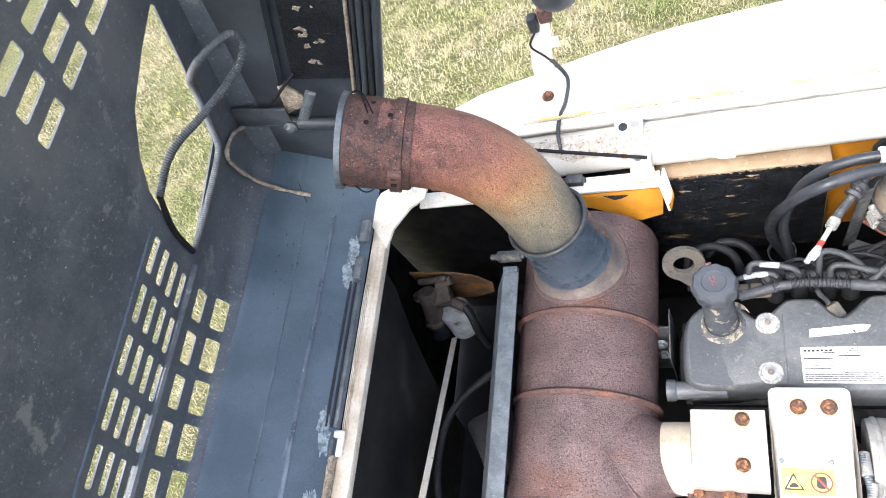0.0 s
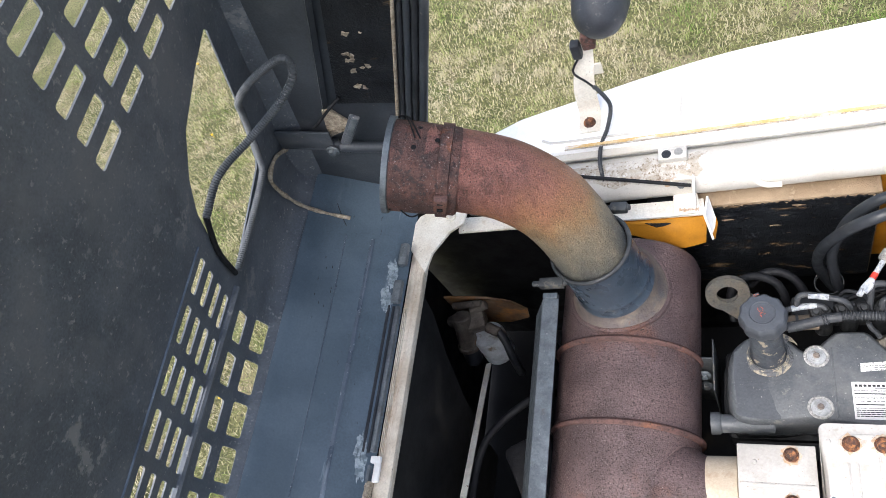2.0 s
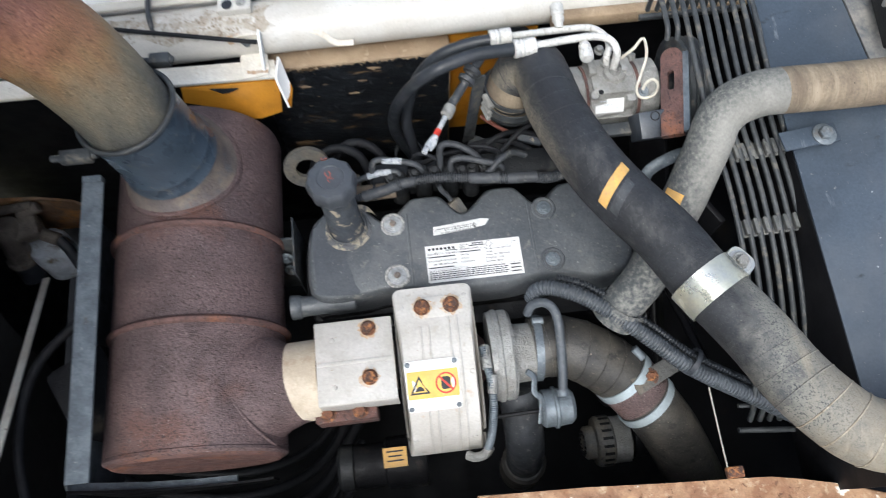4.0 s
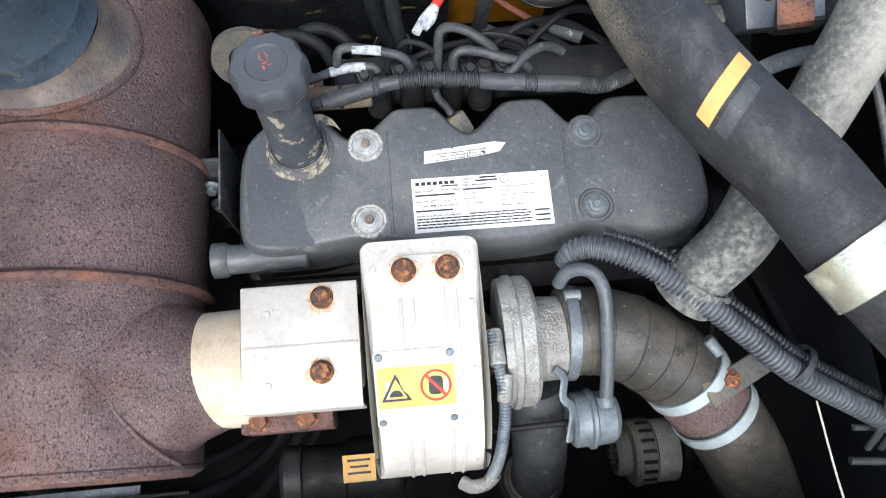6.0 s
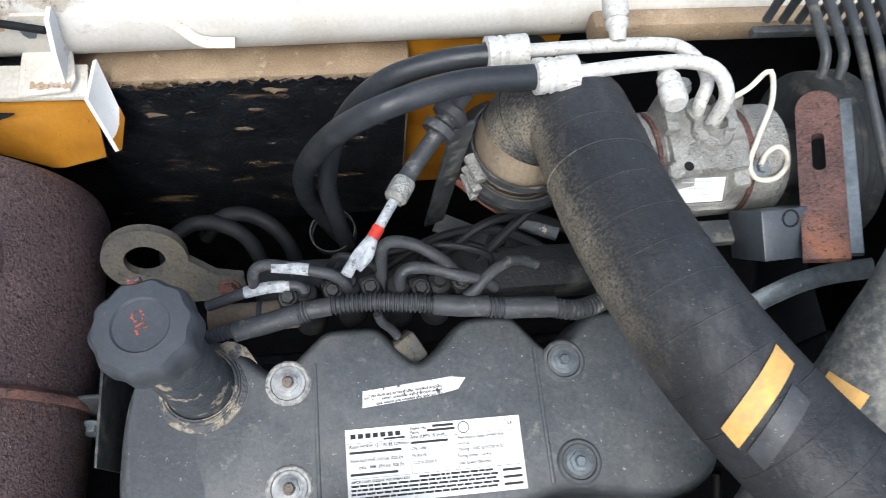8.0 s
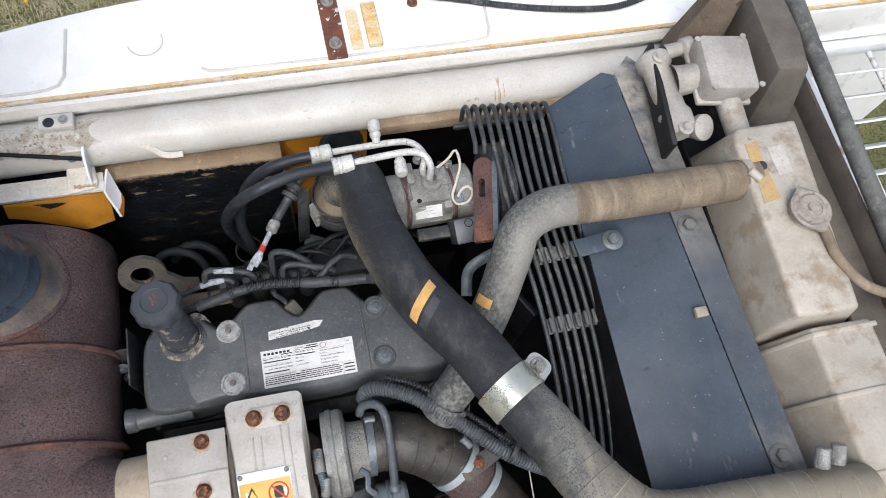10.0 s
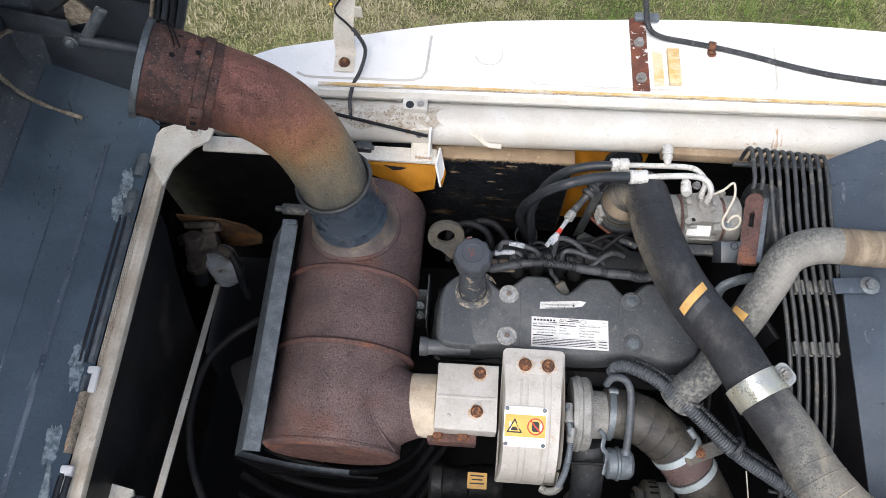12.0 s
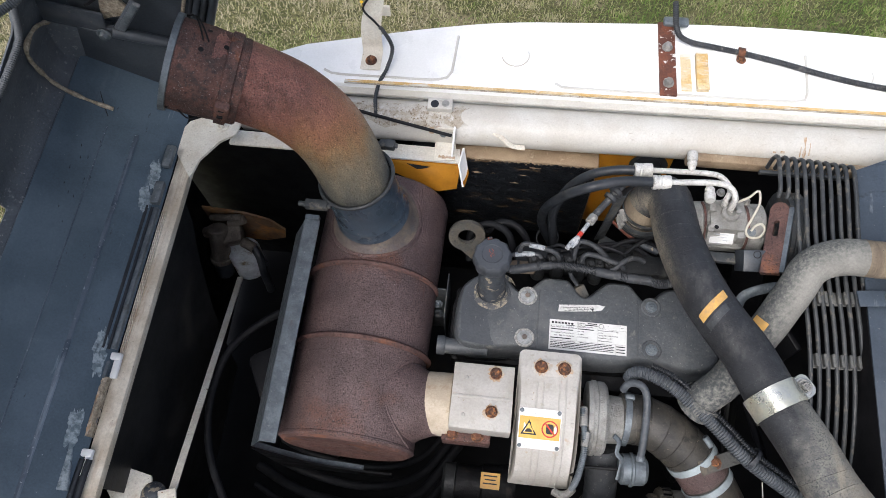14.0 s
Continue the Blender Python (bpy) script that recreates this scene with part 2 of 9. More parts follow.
eye_steel = mat("mud_stained_steel", (0.080, 0.080, 0.076), (0.115, 0.10, 0.078), 14, 0.7, 0.0, 0.5, [((0.05, 0.05, 0.048), 130, 0.64, 0.76, 0.7)], spread=0.2)
alloy_white = mat("chalky_alloy_pipe", (0.60, 0.59, 0.56), (0.50, 0.49, 0.46), 20, 0.5, 0.2, 0.2, [((0.34, 0.32, 0.28), 220, 0.58, 0.76, 0.8)], spread=0.12)
rubber = mat("black_rubber", (0.027, 0.030, 0.036), (0.019, 0.022, 0.026), 25, 0.45, 0, 0.15, [((0.15, 0.155, 0.16), 120, 0.80, 0.95, 0.8), ((0.055, 0.058, 0.062), 18, 0.62, 1.0, 0.7)], spread=0.15, spec=0.38)
hose_brown = mat("brown_black_rubber", (0.068, 0.062, 0.052), (0.038, 0.036, 0.033), 12, 0.42, 0, 0.3, [((0.024, 0.023, 0.022), 60, 0.58, 0.80, 0.5, (0.5, 1, 1)), ((0.17, 0.145, 0.105), 9, 0.66, 1.0, 0.8), ((0.030, 0.029, 0.028), 30, 0.66, 0.95, 0.5), ((0.24, 0.21, 0.16), 220, 0.74, 0.86, 0.9)], spread=0.2)
tape_edge = mat("dusty_tape_edge", (0.32, 0.285, 0.22), (0.25, 0.215, 0.16), 40, 0.9, 0, 0.2, [((0.14, 0.115, 0.085), 60, 0.60, 0.85, 0.9)], spread=0.12)
hose_tan = mat("tan_dirt_covered_rubber", (0.225, 0.180, 0.125), (0.165, 0.130, 0.092), 18, 0.85, 0, 0.3, [((0.115, 0.090, 0.064), 30, 0.46, 0.85, 0.9, (1.4, 0.12, 0.12)), ((0.30, 0.25, 0.18), 42, 0.60, 0.90, 0.9, (1.2, 0.15, 0.15)), ((0.06, 0.055, 0.045), 240, 0.78, 0.86, 0.9)], spread=0.14)
conduit = mat("grey_black_conduit", (0.042, 0.045, 0.050), (0.029, 0.031, 0.034), 40, 0.55, 0, 0.1, [((0.16, 0.155, 0.14), 60, 0.66, 0.90, 0.85), ((0.22, 0.215, 0.20), 240, 0.78, 0.88, 0.9)], spread=0.14)
cable_grey = mat("dull_grey_sleeve", (0.078, 0.085, 0.093), (0.052, 0.058, 0.064), 14, 0.5, 0, 0.1, [((0.15, 0.155, 0.16), 12, 0.66, 0.95, 0.6)], spread=0.14)
conduit_pale = mat("pale_grey_conduit", (0.086, 0.095, 0.106), (0.056, 0.063, 0.071), 30, 0.5, 0, 0.1, [((0.05, 0.053, 0.058), 40, 0.66, 0.95, 0.7), ((0.24, 0.23, 0.20), 90, 0.74, 0.95, 0.9)], spread=0.14)
wire_black = mat("black_cable", (0.013, 0.014, 0.016), (0.010, 0.010, 0.012), 40, 0.62, 0, 0.05, [((0.05, 0.048, 0.044), 30, 0.72, 1.0, 0.8)], spread=0.1, spec=0.2)
wire_red = mat("faded_red_cable", (0.27, 0.10, 0.07), (0.20, 0.085, 0.065), 60, 0.6, 0, 0.05, spread=0.1)
wire_cream = mat("cream_wire", (0.62, 0.59, 0.50), (0.54, 0.50, 0.42), 60, 0.5, 0, 0.05, spread=0.05)
flaked_sill = mat("rust_flaked_cream_paint", (0.36, 0.22, 0.125), (0.23, 0.12, 0.065), 22, 0.75, 0, 0.4, [((0.70, 0.66, 0.58), 14, 0.70, 0.75, 0.5), ((0.12, 0.06, 0.035), 90, 0.66, 0.80, 0.9), ((0.50, 0.38, 0.25), 40, 0.62, 0.85, 0.8)], spread=0.15)
mud_cream = mat("dried_cream_mud", (0.34, 0.30, 0.23), (0.23, 0.20, 0.15), 60, 0.95, 0, 0.8, [((0.085, 0.088, 0.092), 48, 0.44, 0.54, 0.6)], spread=0.2)
washer_grey = mat("dull_washer_steel", (0.36, 0.37, 0.37), (0.27, 0.275, 0.275), 90, 0.5, 0.3, 0.3, [((0.20, 0.16, 0.11), 60, 0.66, 0.85, 0.8)], spread=0.12)
sleeve_grey = mat("pale_grey_sleeve", (0.46, 0.50, 0.54), (0.38, 0.41, 0.45), 60, 0.6, 0, 0.1, spread=0.08)
scraped_grey = mat("scraped_pale_paint", (0.44, 0.45, 0.46), (0.26, 0.28, 0.30), 160, 0.6, 0, 0.1, [((0.08, 0.085, 0.09), 130, 0.62, 0.76, 0.6)], spread=0.10)
block_pale = mat("dusty_dark_castings", (0.020, 0.021, 0.022), (0.012, 0.013, 0.014), 25, 0.55, 0, 0.4, [((0.085, 0.08, 0.072), 20, 0.64, 0.98, 0.9), ((0.15, 0.14, 0.125), 160, 0.78, 0.90, 0.9)], spread=0.2, spec=0.3)
band_blue = mat("pale_blue_clamp_band", (0.40, 0.46, 0.48), (0.33, 0.38, 0.40), 40, 0.45, 0.3, 0.05, spread=0.06)
# Bases sit below true black paint: the deep bay's shade is in their colour.
block_shaded = mat("shade_black_oily_castings", (0.010, 0.010, 0.011), (0.006, 0.006, 0.007), 25, 0.55, 0, 0.4, [((0.055, 0.046, 0.036), 14, 0.66, 0.86, 0.9)], spread=0.2, spec=0.2)
bay_shaded = mat("dark_bay_paint", (0.009, 0.009, 0.010), (0.006, 0.006, 0.007), 10, 0.5, 0, 0.1, [((0.022, 0.019, 0.015), 6, 0.66, 0.90, 0.9)], spread=0.15, spec=0.15)
bay_dusty_shaded = mat("dusty_dark_bay_paint", (0.024, 0.023, 0.022), (0.015, 0.015, 0.015), 6, 0.5, 0, 0.1, [((0.062, 0.054, 0.044), 5, 0.60, 1.0, 0.9), ((0.08, 0.07, 0.06), 60, 0.82, 0.95, 0.9)], spread=0.18, spec=0.25)
foam_tan = mat("tan_sound_foam", (0.345, 0.258, 0.168), (0.25, 0.178, 0.112), 9, 0.95, 0, 0.6, [((0.22, 0.16, 0.10), 40, 0.74, 1.0, 1.0), ((0.50, 0.40, 0.28), 60, 0.70, 0.95, 1.0), ((0.16, 0.10, 0.06), 180, 0.82, 0.90, 1.0)], fine=500, spread=0.14)
foam_black = mat("peeling_black_foam_skin", (0.013, 0.015, 0.018), (0.008, 0.009, 0.011), 20, 0.45, 0, 1.0, [((0.15, 0.10, 0.055), 18, 0.70, 0.84, 1.0, (0.6, 1, 2.2)), ((0.07, 0.076, 0.088), 110, 0.74, 0.88, 0.5)], spread=0.25, spec=0.2)
residue = mat("dried_tan_residue", (0.40, 0.345, 0.265), (0.26, 0.215, 0.16), 90, 0.9, 0, 1.0, [((0.14, 0.10, 0.07), 140, 0.70, 0.85, 0.9)], spread=0.25)
guard_wire = mat("black_coated_wire", (0.048, 0.052, 0.054), (0.034, 0.037, 0.040), 40, 0.45, 0, 0.1, [((0.13, 0.12, 0.10), 50, 0.60, 0.80, 0.85)], spread=0.12)
guard_dusty = mat("dust_greyed_strap", (0.13, 0.13, 0.122), (0.08, 0.082, 0.080), 30, 0.7, 0, 0.2, [((0.20, 0.19, 0.165), 60, 0.6, 0.85, 0.9)], spread=0.15)
shroud_paint = mat("dusty_blue_black_sheet", (0.052, 0.068, 0.090), (0.040, 0.053, 0.071), 7, 0.45, 0, 0.05, [((0.20, 0.19, 0.165), 7, 0.74, 1.10, 0.85), ((0.20, 0.20, 0.19), 150, 0.80, 0.88, 0.9), ((0.09, 0.10, 0.115), 3, 0.5, 1.0, 0.6), ((0.17, 0.19, 0.21), 26, 0.74, 0.92, 0.7, (1, 0.3, 1)), ((0.30, 0.32, 0.33), 60, 0.84, 0.92, 0.8), ((0.025, 0.032, 0.042), 40, 0.76, 0.90, 0.5, (0.4, 1, 1))], spread=0.12)
box_tan = mat("brown_dust_coated_box", (0.128, 0.112, 0.095), (0.092, 0.080, 0.068), 9, 0.85, 0, 0.15, [((0.17, 0.145, 0.115), 10, 0.62, 1.0, 0.9), ((0.060, 0.050, 0.040), 30, 0.74, 0.98, 0.9)], spread=0.10)
label_white = mat("white_label_film", (0.70, 0.70, 0.69), (0.63, 0.63, 0.61), 40, 0.45, 0, 0.02, [((0.42, 0.41, 0.39), 160, 0.72, 0.85, 0.8)], spread=0.03)
label_worn = mat("worn_white_label", (0.66, 0.66, 0.64), (0.55, 0.55, 0.53), 70, 0.6, 0, 0.05, [((0.08, 0.08, 0.085), 90, 0.70, 0.76, 0.7)], spread=0.05)
film_grey = mat("dusty_faded_label", (0.50, 0.48, 0.44), (0.44, 0.41, 0.36), 60, 0.6, 0, 0.05, [((0.34, 0.31, 0.27), 120, 0.62, 0.80, 0.8)], spread=0.06)
label_yellow = mat("yellow_warning_film", (0.60, 0.385, 0.065), (0.52, 0.33, 0.06), 30, 0.45, 0, 0.02, [((0.58, 0.47, 0.25), 60, 0.70, 0.95, 0.5)], spread=0.05)
label_orange = mat("orange_sticker_film", (0.58, 0.34, 0.09), (0.50, 0.30, 0.10), 60, 0.6, 0, 0.05, [((0.40, 0.26, 0.12), 90, 0.66, 0.85, 0.7)], spread=0.08)
label_faded = mat("faded_brown_sticker", (0.36, 0.26, 0.15), (0.44, 0.30, 0.13), 40, 0.7, 0, 0.05, [((0.33, 0.31, 0.28), 50, 0.60, 0.90, 0.7)], spread=0.10)
ink = mat("black_ink", (0.02, 0.02, 0.022), None, 60, 0.6, 0, 0)
ink_red = mat("red_ink", (0.50, 0.035, 0.02), None, 60, 0.6, 0, 0)
paint_red = mat("flaked_orange_red_paint", (0.46, 0.085, 0.045), (0.055, 0.056, 0.060), 300, 0.7, 0, 0.1, spread=0.1, contrast=(0.54, 0.62))
lamp_shell = mat("grey_black_lamp_shell", (0.038, 0.043, 0.052), (0.030, 0.034, 0.042), 18, 0.5, 0, 0.08, [((0.10, 0.10, 0.10), 60, 0.64, 0.80, 0.8)], spread=0.08)
grille_white = mat("white_grille_paint", (0.70, 0.72, 0.73), (0.62, 0.64, 0.65), 20, 0.4, 0, 0.03, [((0.30, 0.20, 0.12), 20, 0.66, 0.80, 0.8)], spread=0.04)
mount_tan = mat("rust_stained_tan_plate", (0.19, 0.125, 0.075), (0.115, 0.070, 0.042), 18, 0.7, 0, 0.2, [((0.34, 0.16, 0.05), 9, 0.50, 0.72, 0.9), ((0.12, 0.07, 0.04), 30, 0.66, 0.85, 0.9)], spread=0.10)
valve_cast = mat("dusty_cast_alloy", (0.40, 0.38, 0.345), (0.33, 0.305, 0.27), 14, 0.6, 0.15, 0.4, [((0.26, 0.215, 0.16), 22, 0.64, 0.90, 0.85), ((0.50, 0.48, 0.45), 60, 0.74, 0.95, 0.6)], spread=0.10)
cowl_brown = mat("brown_dust_caked_cowl", (0.155, 0.120, 0.085), (0.105, 0.080, 0.058), 12, 0.85, 0, 0.25, [((0.060, 0.045, 0.032), 20, 0.60, 0.90, 0.9)], spread=0.14)
grimy_alloy = mat("oily_grimy_alloy", (0.150, 0.128, 0.105), (0.085, 0.072, 0.060), 20, 0.6, 0.0, 0.5, [((0.23, 0.12, 0.05), 16, 0.66, 0.90, 0.9), ((0.04, 0.034, 0.03), 40, 0.60, 0.85, 0.6)], spread=0.2)
head_alloy = mat("oil_stained_alloy", (0.34, 0.30, 0.255), (0.25, 0.22, 0.19), 24, 0.6, 0.1, 0.4, [((0.14, 0.12, 0.10), 30, 0.66, 0.95, 0.8)], spread=0.12)
filter_paint = mat("pale_filter_paint", (0.50, 0.54, 0.57), (0.38, 0.41, 0.44), 30, 0.45, 0, 0.05, [((0.16, 0.13, 0.09), 24, 0.60, 0.80, 0.8)], spread=0.06)


def heat_pipe():
    """Rusted pipe, scorched bare towards its foot: the tone follows the height."""
    m = mat("heat_stained_rust_pipe", (0.245, 0.105, 0.082), (0.145, 0.066, 0.055), 18, 0.46, 0.0, 1.2,
            [((0.24, 0.16, 0.14), 400, 0.62, 0.80, 0.7), ((0.06, 0.034, 0.031), 330, 0.62, 0.78, 0.7)], fine=480, spread=0.24)
    n, l = m.node_tree.nodes, m.node_tree.links
    p = n["Principled BSDF"]
    under = p.inputs["Base Color"].links[0].from_socket
    tc = n.new("ShaderNodeTexCoord")
    sep = n.new("ShaderNodeSeparateXYZ")
    l.new(tc.outputs["Object"], sep.inputs[0])
    wob = n.new("ShaderNodeTexNoise")
    wob.inputs["Scale"].default_value, wob.inputs["Detail"].default_value = 26, 6
    mp = n.new("ShaderNodeMapping")
    mp.inputs["Scale"].default_value = (1, 1, 0.3)
    l.new(tc.outputs["Object"], mp.inputs[0])
    l.new(mp.outputs[0], wob.inputs["Vector"])
    sh = n.new("ShaderNodeMath")
    sh.operation = "MULTIPLY_ADD"
    sh.inputs[1].default_value = 0.14
    l.new(wob.outputs["Fac"], sh.inputs[0])
    l.new(sep.outputs["Z"], sh.inputs[2])
    cr = n.new("ShaderNodeValToRGB")
    mr = n.new("ShaderNodeMapRange")
    mr.inputs["From Min"].default_value, mr.inputs["From Max"].default_value = 1.775, 2.085
    l.new(sh.outputs[0], mr.inputs["Value"])
    l.new(mr.outputs[0], cr.inputs[0])
    e = cr.color_ramp.elements
    e[0].position, e[0].color = 0.0, (0.060, 0.064, 0.066, 1)
    e[1].position, e[1].color = 1.0, (0.145, 0.062, 0.050, 0)
    for pos, c in ((0.11, (0.076, 0.078, 0.074, 1)), (0.21, (0.130, 0.122, 0.098, 1)), (0.36, (0.23, 0.190, 0.128, 1)), (0.54, (0.32, 0.195, 0.095, 0.95)), (0.68, (0.32, 0.150, 0.080, 0.85)), (0.88, (0.23, 0.098, 0.068, 0.35))):
        el = e.new(pos)
        el.color = c
    x = n.new("ShaderNodeMix")
    x.data_type = "RGBA"
    l.new(cr.outputs["Alpha"], x.inputs[0])
    l.new(under, x.inputs[6])
    l.new(cr.outputs["Color"], x.inputs[7])
    tone = x.outputs[2]
    # dark flecks of scale, pale ones as painted sparkle, over the heat tones
    for size, lo, hi, factor, drop in ((380, 0.54, 0.66, 0.55, 1.0), (420, 0.57, 0.68, 1.6, 1.0), (150, 0.54, 0.74, 0.72, 0.12), (34, 0.54, 0.72, 0.85, 0.5)):
        fl = n.new("ShaderNodeTexNoise")
        fl.inputs["Scale"].default_value, fl.inputs["Detail"].default_value = size, 5
        long = n.new("ShaderNodeMapping")
        long.inputs["Scale"].default_value = (1, 1, drop)
        l.new(tc.outputs["Object"], long.inputs[0])
        l.new(long.outputs[0], fl.inputs["Vector"])
        edge = n.new("ShaderNodeMapRange")
        edge.inputs["From Min"].default_value, edge.inputs["From Max"].default_value = lo, hi
        l.new(fl.outputs["Fac"], edge.inputs["Value"])
        mul = n.new("ShaderNodeMix")
        mul.data_type, mul.blend_type = "RGBA", "MULTIPLY"
        mul.inputs[7].default_value = (factor, factor, factor, 1)
        l.new(edge.outputs[0], mul.inputs[0])
        l.new(tone, mul.inputs[6])
        tone = mul.outputs[2]
    l.new(tone, p.inputs["Base Color"])
    return m


pipe_rust = heat_pipe()


class Layers:
    """Further coats over the base colour of a material made by mat(), each with its own mask."""

    def __init__(self, m):
        self.n, self.l = m.node_tree.nodes, m.node_tree.links
        self.p = self.n["Principled BSDF"]
        self.tone = self.p.inputs["Base Color"].links[0].from_socket
        self.tc = self.n.new("ShaderNodeTexCoord")
        self.sep = self.n.new("ShaderNodeSeparateXYZ")
        self.l.new(self.tc.outputs["Object"], self.sep.inputs[0])

    def noise(self, scale, detail=6.0, stretch=(1, 1, 1)):
        t = self.n.new("ShaderNodeTexNoise")
        t.inputs["Scale"].default_value, t.inputs["Detail"].default_value, t.inputs["Roughness"].default_value = scale, detail, 0.65
        mp = self.n.new("ShaderNodeMapping")
        mp.inputs["Scale"].default_value = stretch
        self.l.new(self.tc.outputs["Object"], mp.inputs[0])
        self.l.new(mp.outputs[0], t.inputs["Vector"])
        return t.outputs["Fac"]

    def ramp(self, src, lo, hi):
        r = self.n.new("ShaderNodeMapRange")
        r.inputs["From Min"].default_value, r.inputs["From Max"].default_value = lo, hi
        self.l.new(src, r.inputs["Value"])
        return r.outputs[0]

    def speckle(self, scale, lo, hi, stretch=(1, 1, 1)):
        return self.ramp(self.noise(scale, 6.0, stretch), lo, hi)

    def math(self, op, a, b):
        x = self.n.new("ShaderNodeMath")
        x.operation = op
        for sock, v in ((x.inputs[0], a), (x.inputs[1], b)):
            if isinstance(v, float):
                sock.default_value = v
            else:
                self.l.new(v, sock)
        return x.outputs[0]

    def mul(self, *masks):
        out = masks[0]
        for k in masks[1:]:
            out = self.math("MULTIPLY", out, k)
        return out

    def along(self, scale, reach, x0, x1):
        """Rises from 0 to 1 between x0 and x1, its edge broken up by noise."""
        v = self.math("ADD", self.math("MULTIPLY", self.noise(scale, 7.0), float(reach)), self.sep.outputs["X"])
        return self.ramp(v, x0 + reach / 2, x1 + reach / 2)

    def flank(self, way, lo, hi, scale=60.0, reach=0.5):
        """One side of the thing: where its surface faces the given way."""
        d = self.n.new("ShaderNodeVectorMath")
        d.operation = "DOT_PRODUCT"
        self.l.new(self.tc.outputs["Normal"], d.inputs[0])
        d.inputs[1].default_value = way
        v = self.math("ADD", self.math("MULTIPLY", self.noise(scale, 7.0), float(reach)), d.outputs["Value"])
        return self.ramp(v, lo + reach / 2, hi + reach / 2)

    def over(self, mask, colour):
        x = self.n.new("ShaderNodeMix")
        x.data_type = "RGBA"
        self.l.new(mask, x.inputs[0])
        self.l.new(self.tone, x.inputs[6])
        x.inputs[7].default_value = (*colour, 1)
        self.tone = x.outputs[2]

    def done(self):
        self.l.new(self.tone, self.p.inputs["Base Color"])


def dusted_hose():
    """Wrapped rubber: black by the engine with dust caught on its outer flank, then speckled grey, then tan towards the cooler."""
    m = mat("dust_graded_wrapped_rubber", (0.026, 0.028, 0.032), (0.018, 0.019, 0.022), 12, 0.6, 0, 0.35,
            [((0.070, 0.070, 0.070), 34, 0.60, 1.0, 0.8, (1, 0.5, 1)), ((0.16, 0.155, 0.14), 480, 0.76, 0.88, 0.9)], spread=0.2, spec=0.3)
    k = Layers(m)
    out = (-0.90, -0.42, -0.10)
    far = k.ramp(k.math("ADD", k.math("MULTIPLY", k.noise(30.0, 6.0), 0.10), k.sep.outputs["Y"]), 0.03, 0.20)
    k.over(k.mul(far, k.flank(out, 0.46, 1.0, 50.0, 0.4), k.speckle(420, 0.46, 0.60)), (0.165, 0.152, 0.122))
    k.over(k.mul(far, k.flank(out, 0.74, 1.0, 50.0, 0.3), k.speckle(460, 0.38, 0.54)), (0.26, 0.225, 0.170))
    k.over(k.mul(k.flank((-0.35, 0.85, 0.4), 0.72, 1.0, 30.0, 0.5), k.speckle(460, 0.54, 0.64)), (0.150, 0.145, 0.130))
    k.over(k.speckle(150, 0.74, 0.76), (0.24, 0.24, 0.23))
    k.over(k.along(40, 0.07, 0.285, 0.325), (0.175, 0.170, 0.150))
    k.over(k.mul(k.along(90, 0.06, 0.26, 0.30), k.speckle(400, 0.52, 0.60)), (0.050, 0.052, 0.053))
    k.over(k.mul(k.along(90, 0.06, 0.26, 0.30), k.speckle(22, 0.50, 0.66), k.speckle(330, 0.36, 0.52)), (0.060, 0.064, 0.068))
    k.over(k.mul(k.along(90, 0.10, 0.22, 0.40), k.speckle(420, 0.62, 0.71)), (0.24, 0.235, 0.215))
    k.over(k.along(55, 0.10, 0.33, 0.43), (0.245, 0.215, 0.165))
    k.over(k.mul(k.along(55, 0.10, 0.34, 0.43), k.speckle(26, 0.50, 0.72)), (0.165, 0.130, 0.092))
    k.over(k.mul(k.along(55, 0.10, 0.32, 0.40), k.speckle(40, 0.52, 0.66, (1.4, 0.2, 0.2))), (0.30, 0.265, 0.20))
    k.over(k.mul(k.along(55, 0.10, 0.33, 0.42), k.speckle(300, 0.66, 0.72)), (0.06, 0.055, 0.048))
    k.done()
    return m


def settled_hose():
    """Rubber hose grey with settled dust, rubbed dark and speckled on one flank."""
    m = mat("dust_covered_rubber", (0.235, 0.228, 0.205), (0.190, 0.185, 0.167), 9, 0.8, 0, 0.3,
            [((0.16, 0.16, 0.145), 16, 0.66, 1.0, 0.8), ((0.29, 0.28, 0.25), 8, 0.68, 1.0, 0.85)], spread=0.12)
    k = Layers(m)
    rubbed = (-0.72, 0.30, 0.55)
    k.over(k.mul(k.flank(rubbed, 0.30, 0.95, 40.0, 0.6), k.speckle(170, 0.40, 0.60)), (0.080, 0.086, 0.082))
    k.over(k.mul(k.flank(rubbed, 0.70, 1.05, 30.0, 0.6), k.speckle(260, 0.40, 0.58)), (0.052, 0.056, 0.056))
    k.over(k.speckle(240, 0.68, 0.75), (0.090, 0.092, 0.086))
    low = k.math("SUBTRACT", 1.0, k.along(50, 0.06, 0.295, 0.335))
    k.over(k.mul(low, k.speckle(120, 0.36, 0.60)), (0.055, 0.060, 0.063))
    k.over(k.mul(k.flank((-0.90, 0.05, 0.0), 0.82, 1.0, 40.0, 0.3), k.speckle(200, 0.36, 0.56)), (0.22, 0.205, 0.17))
    k.done()
    return m


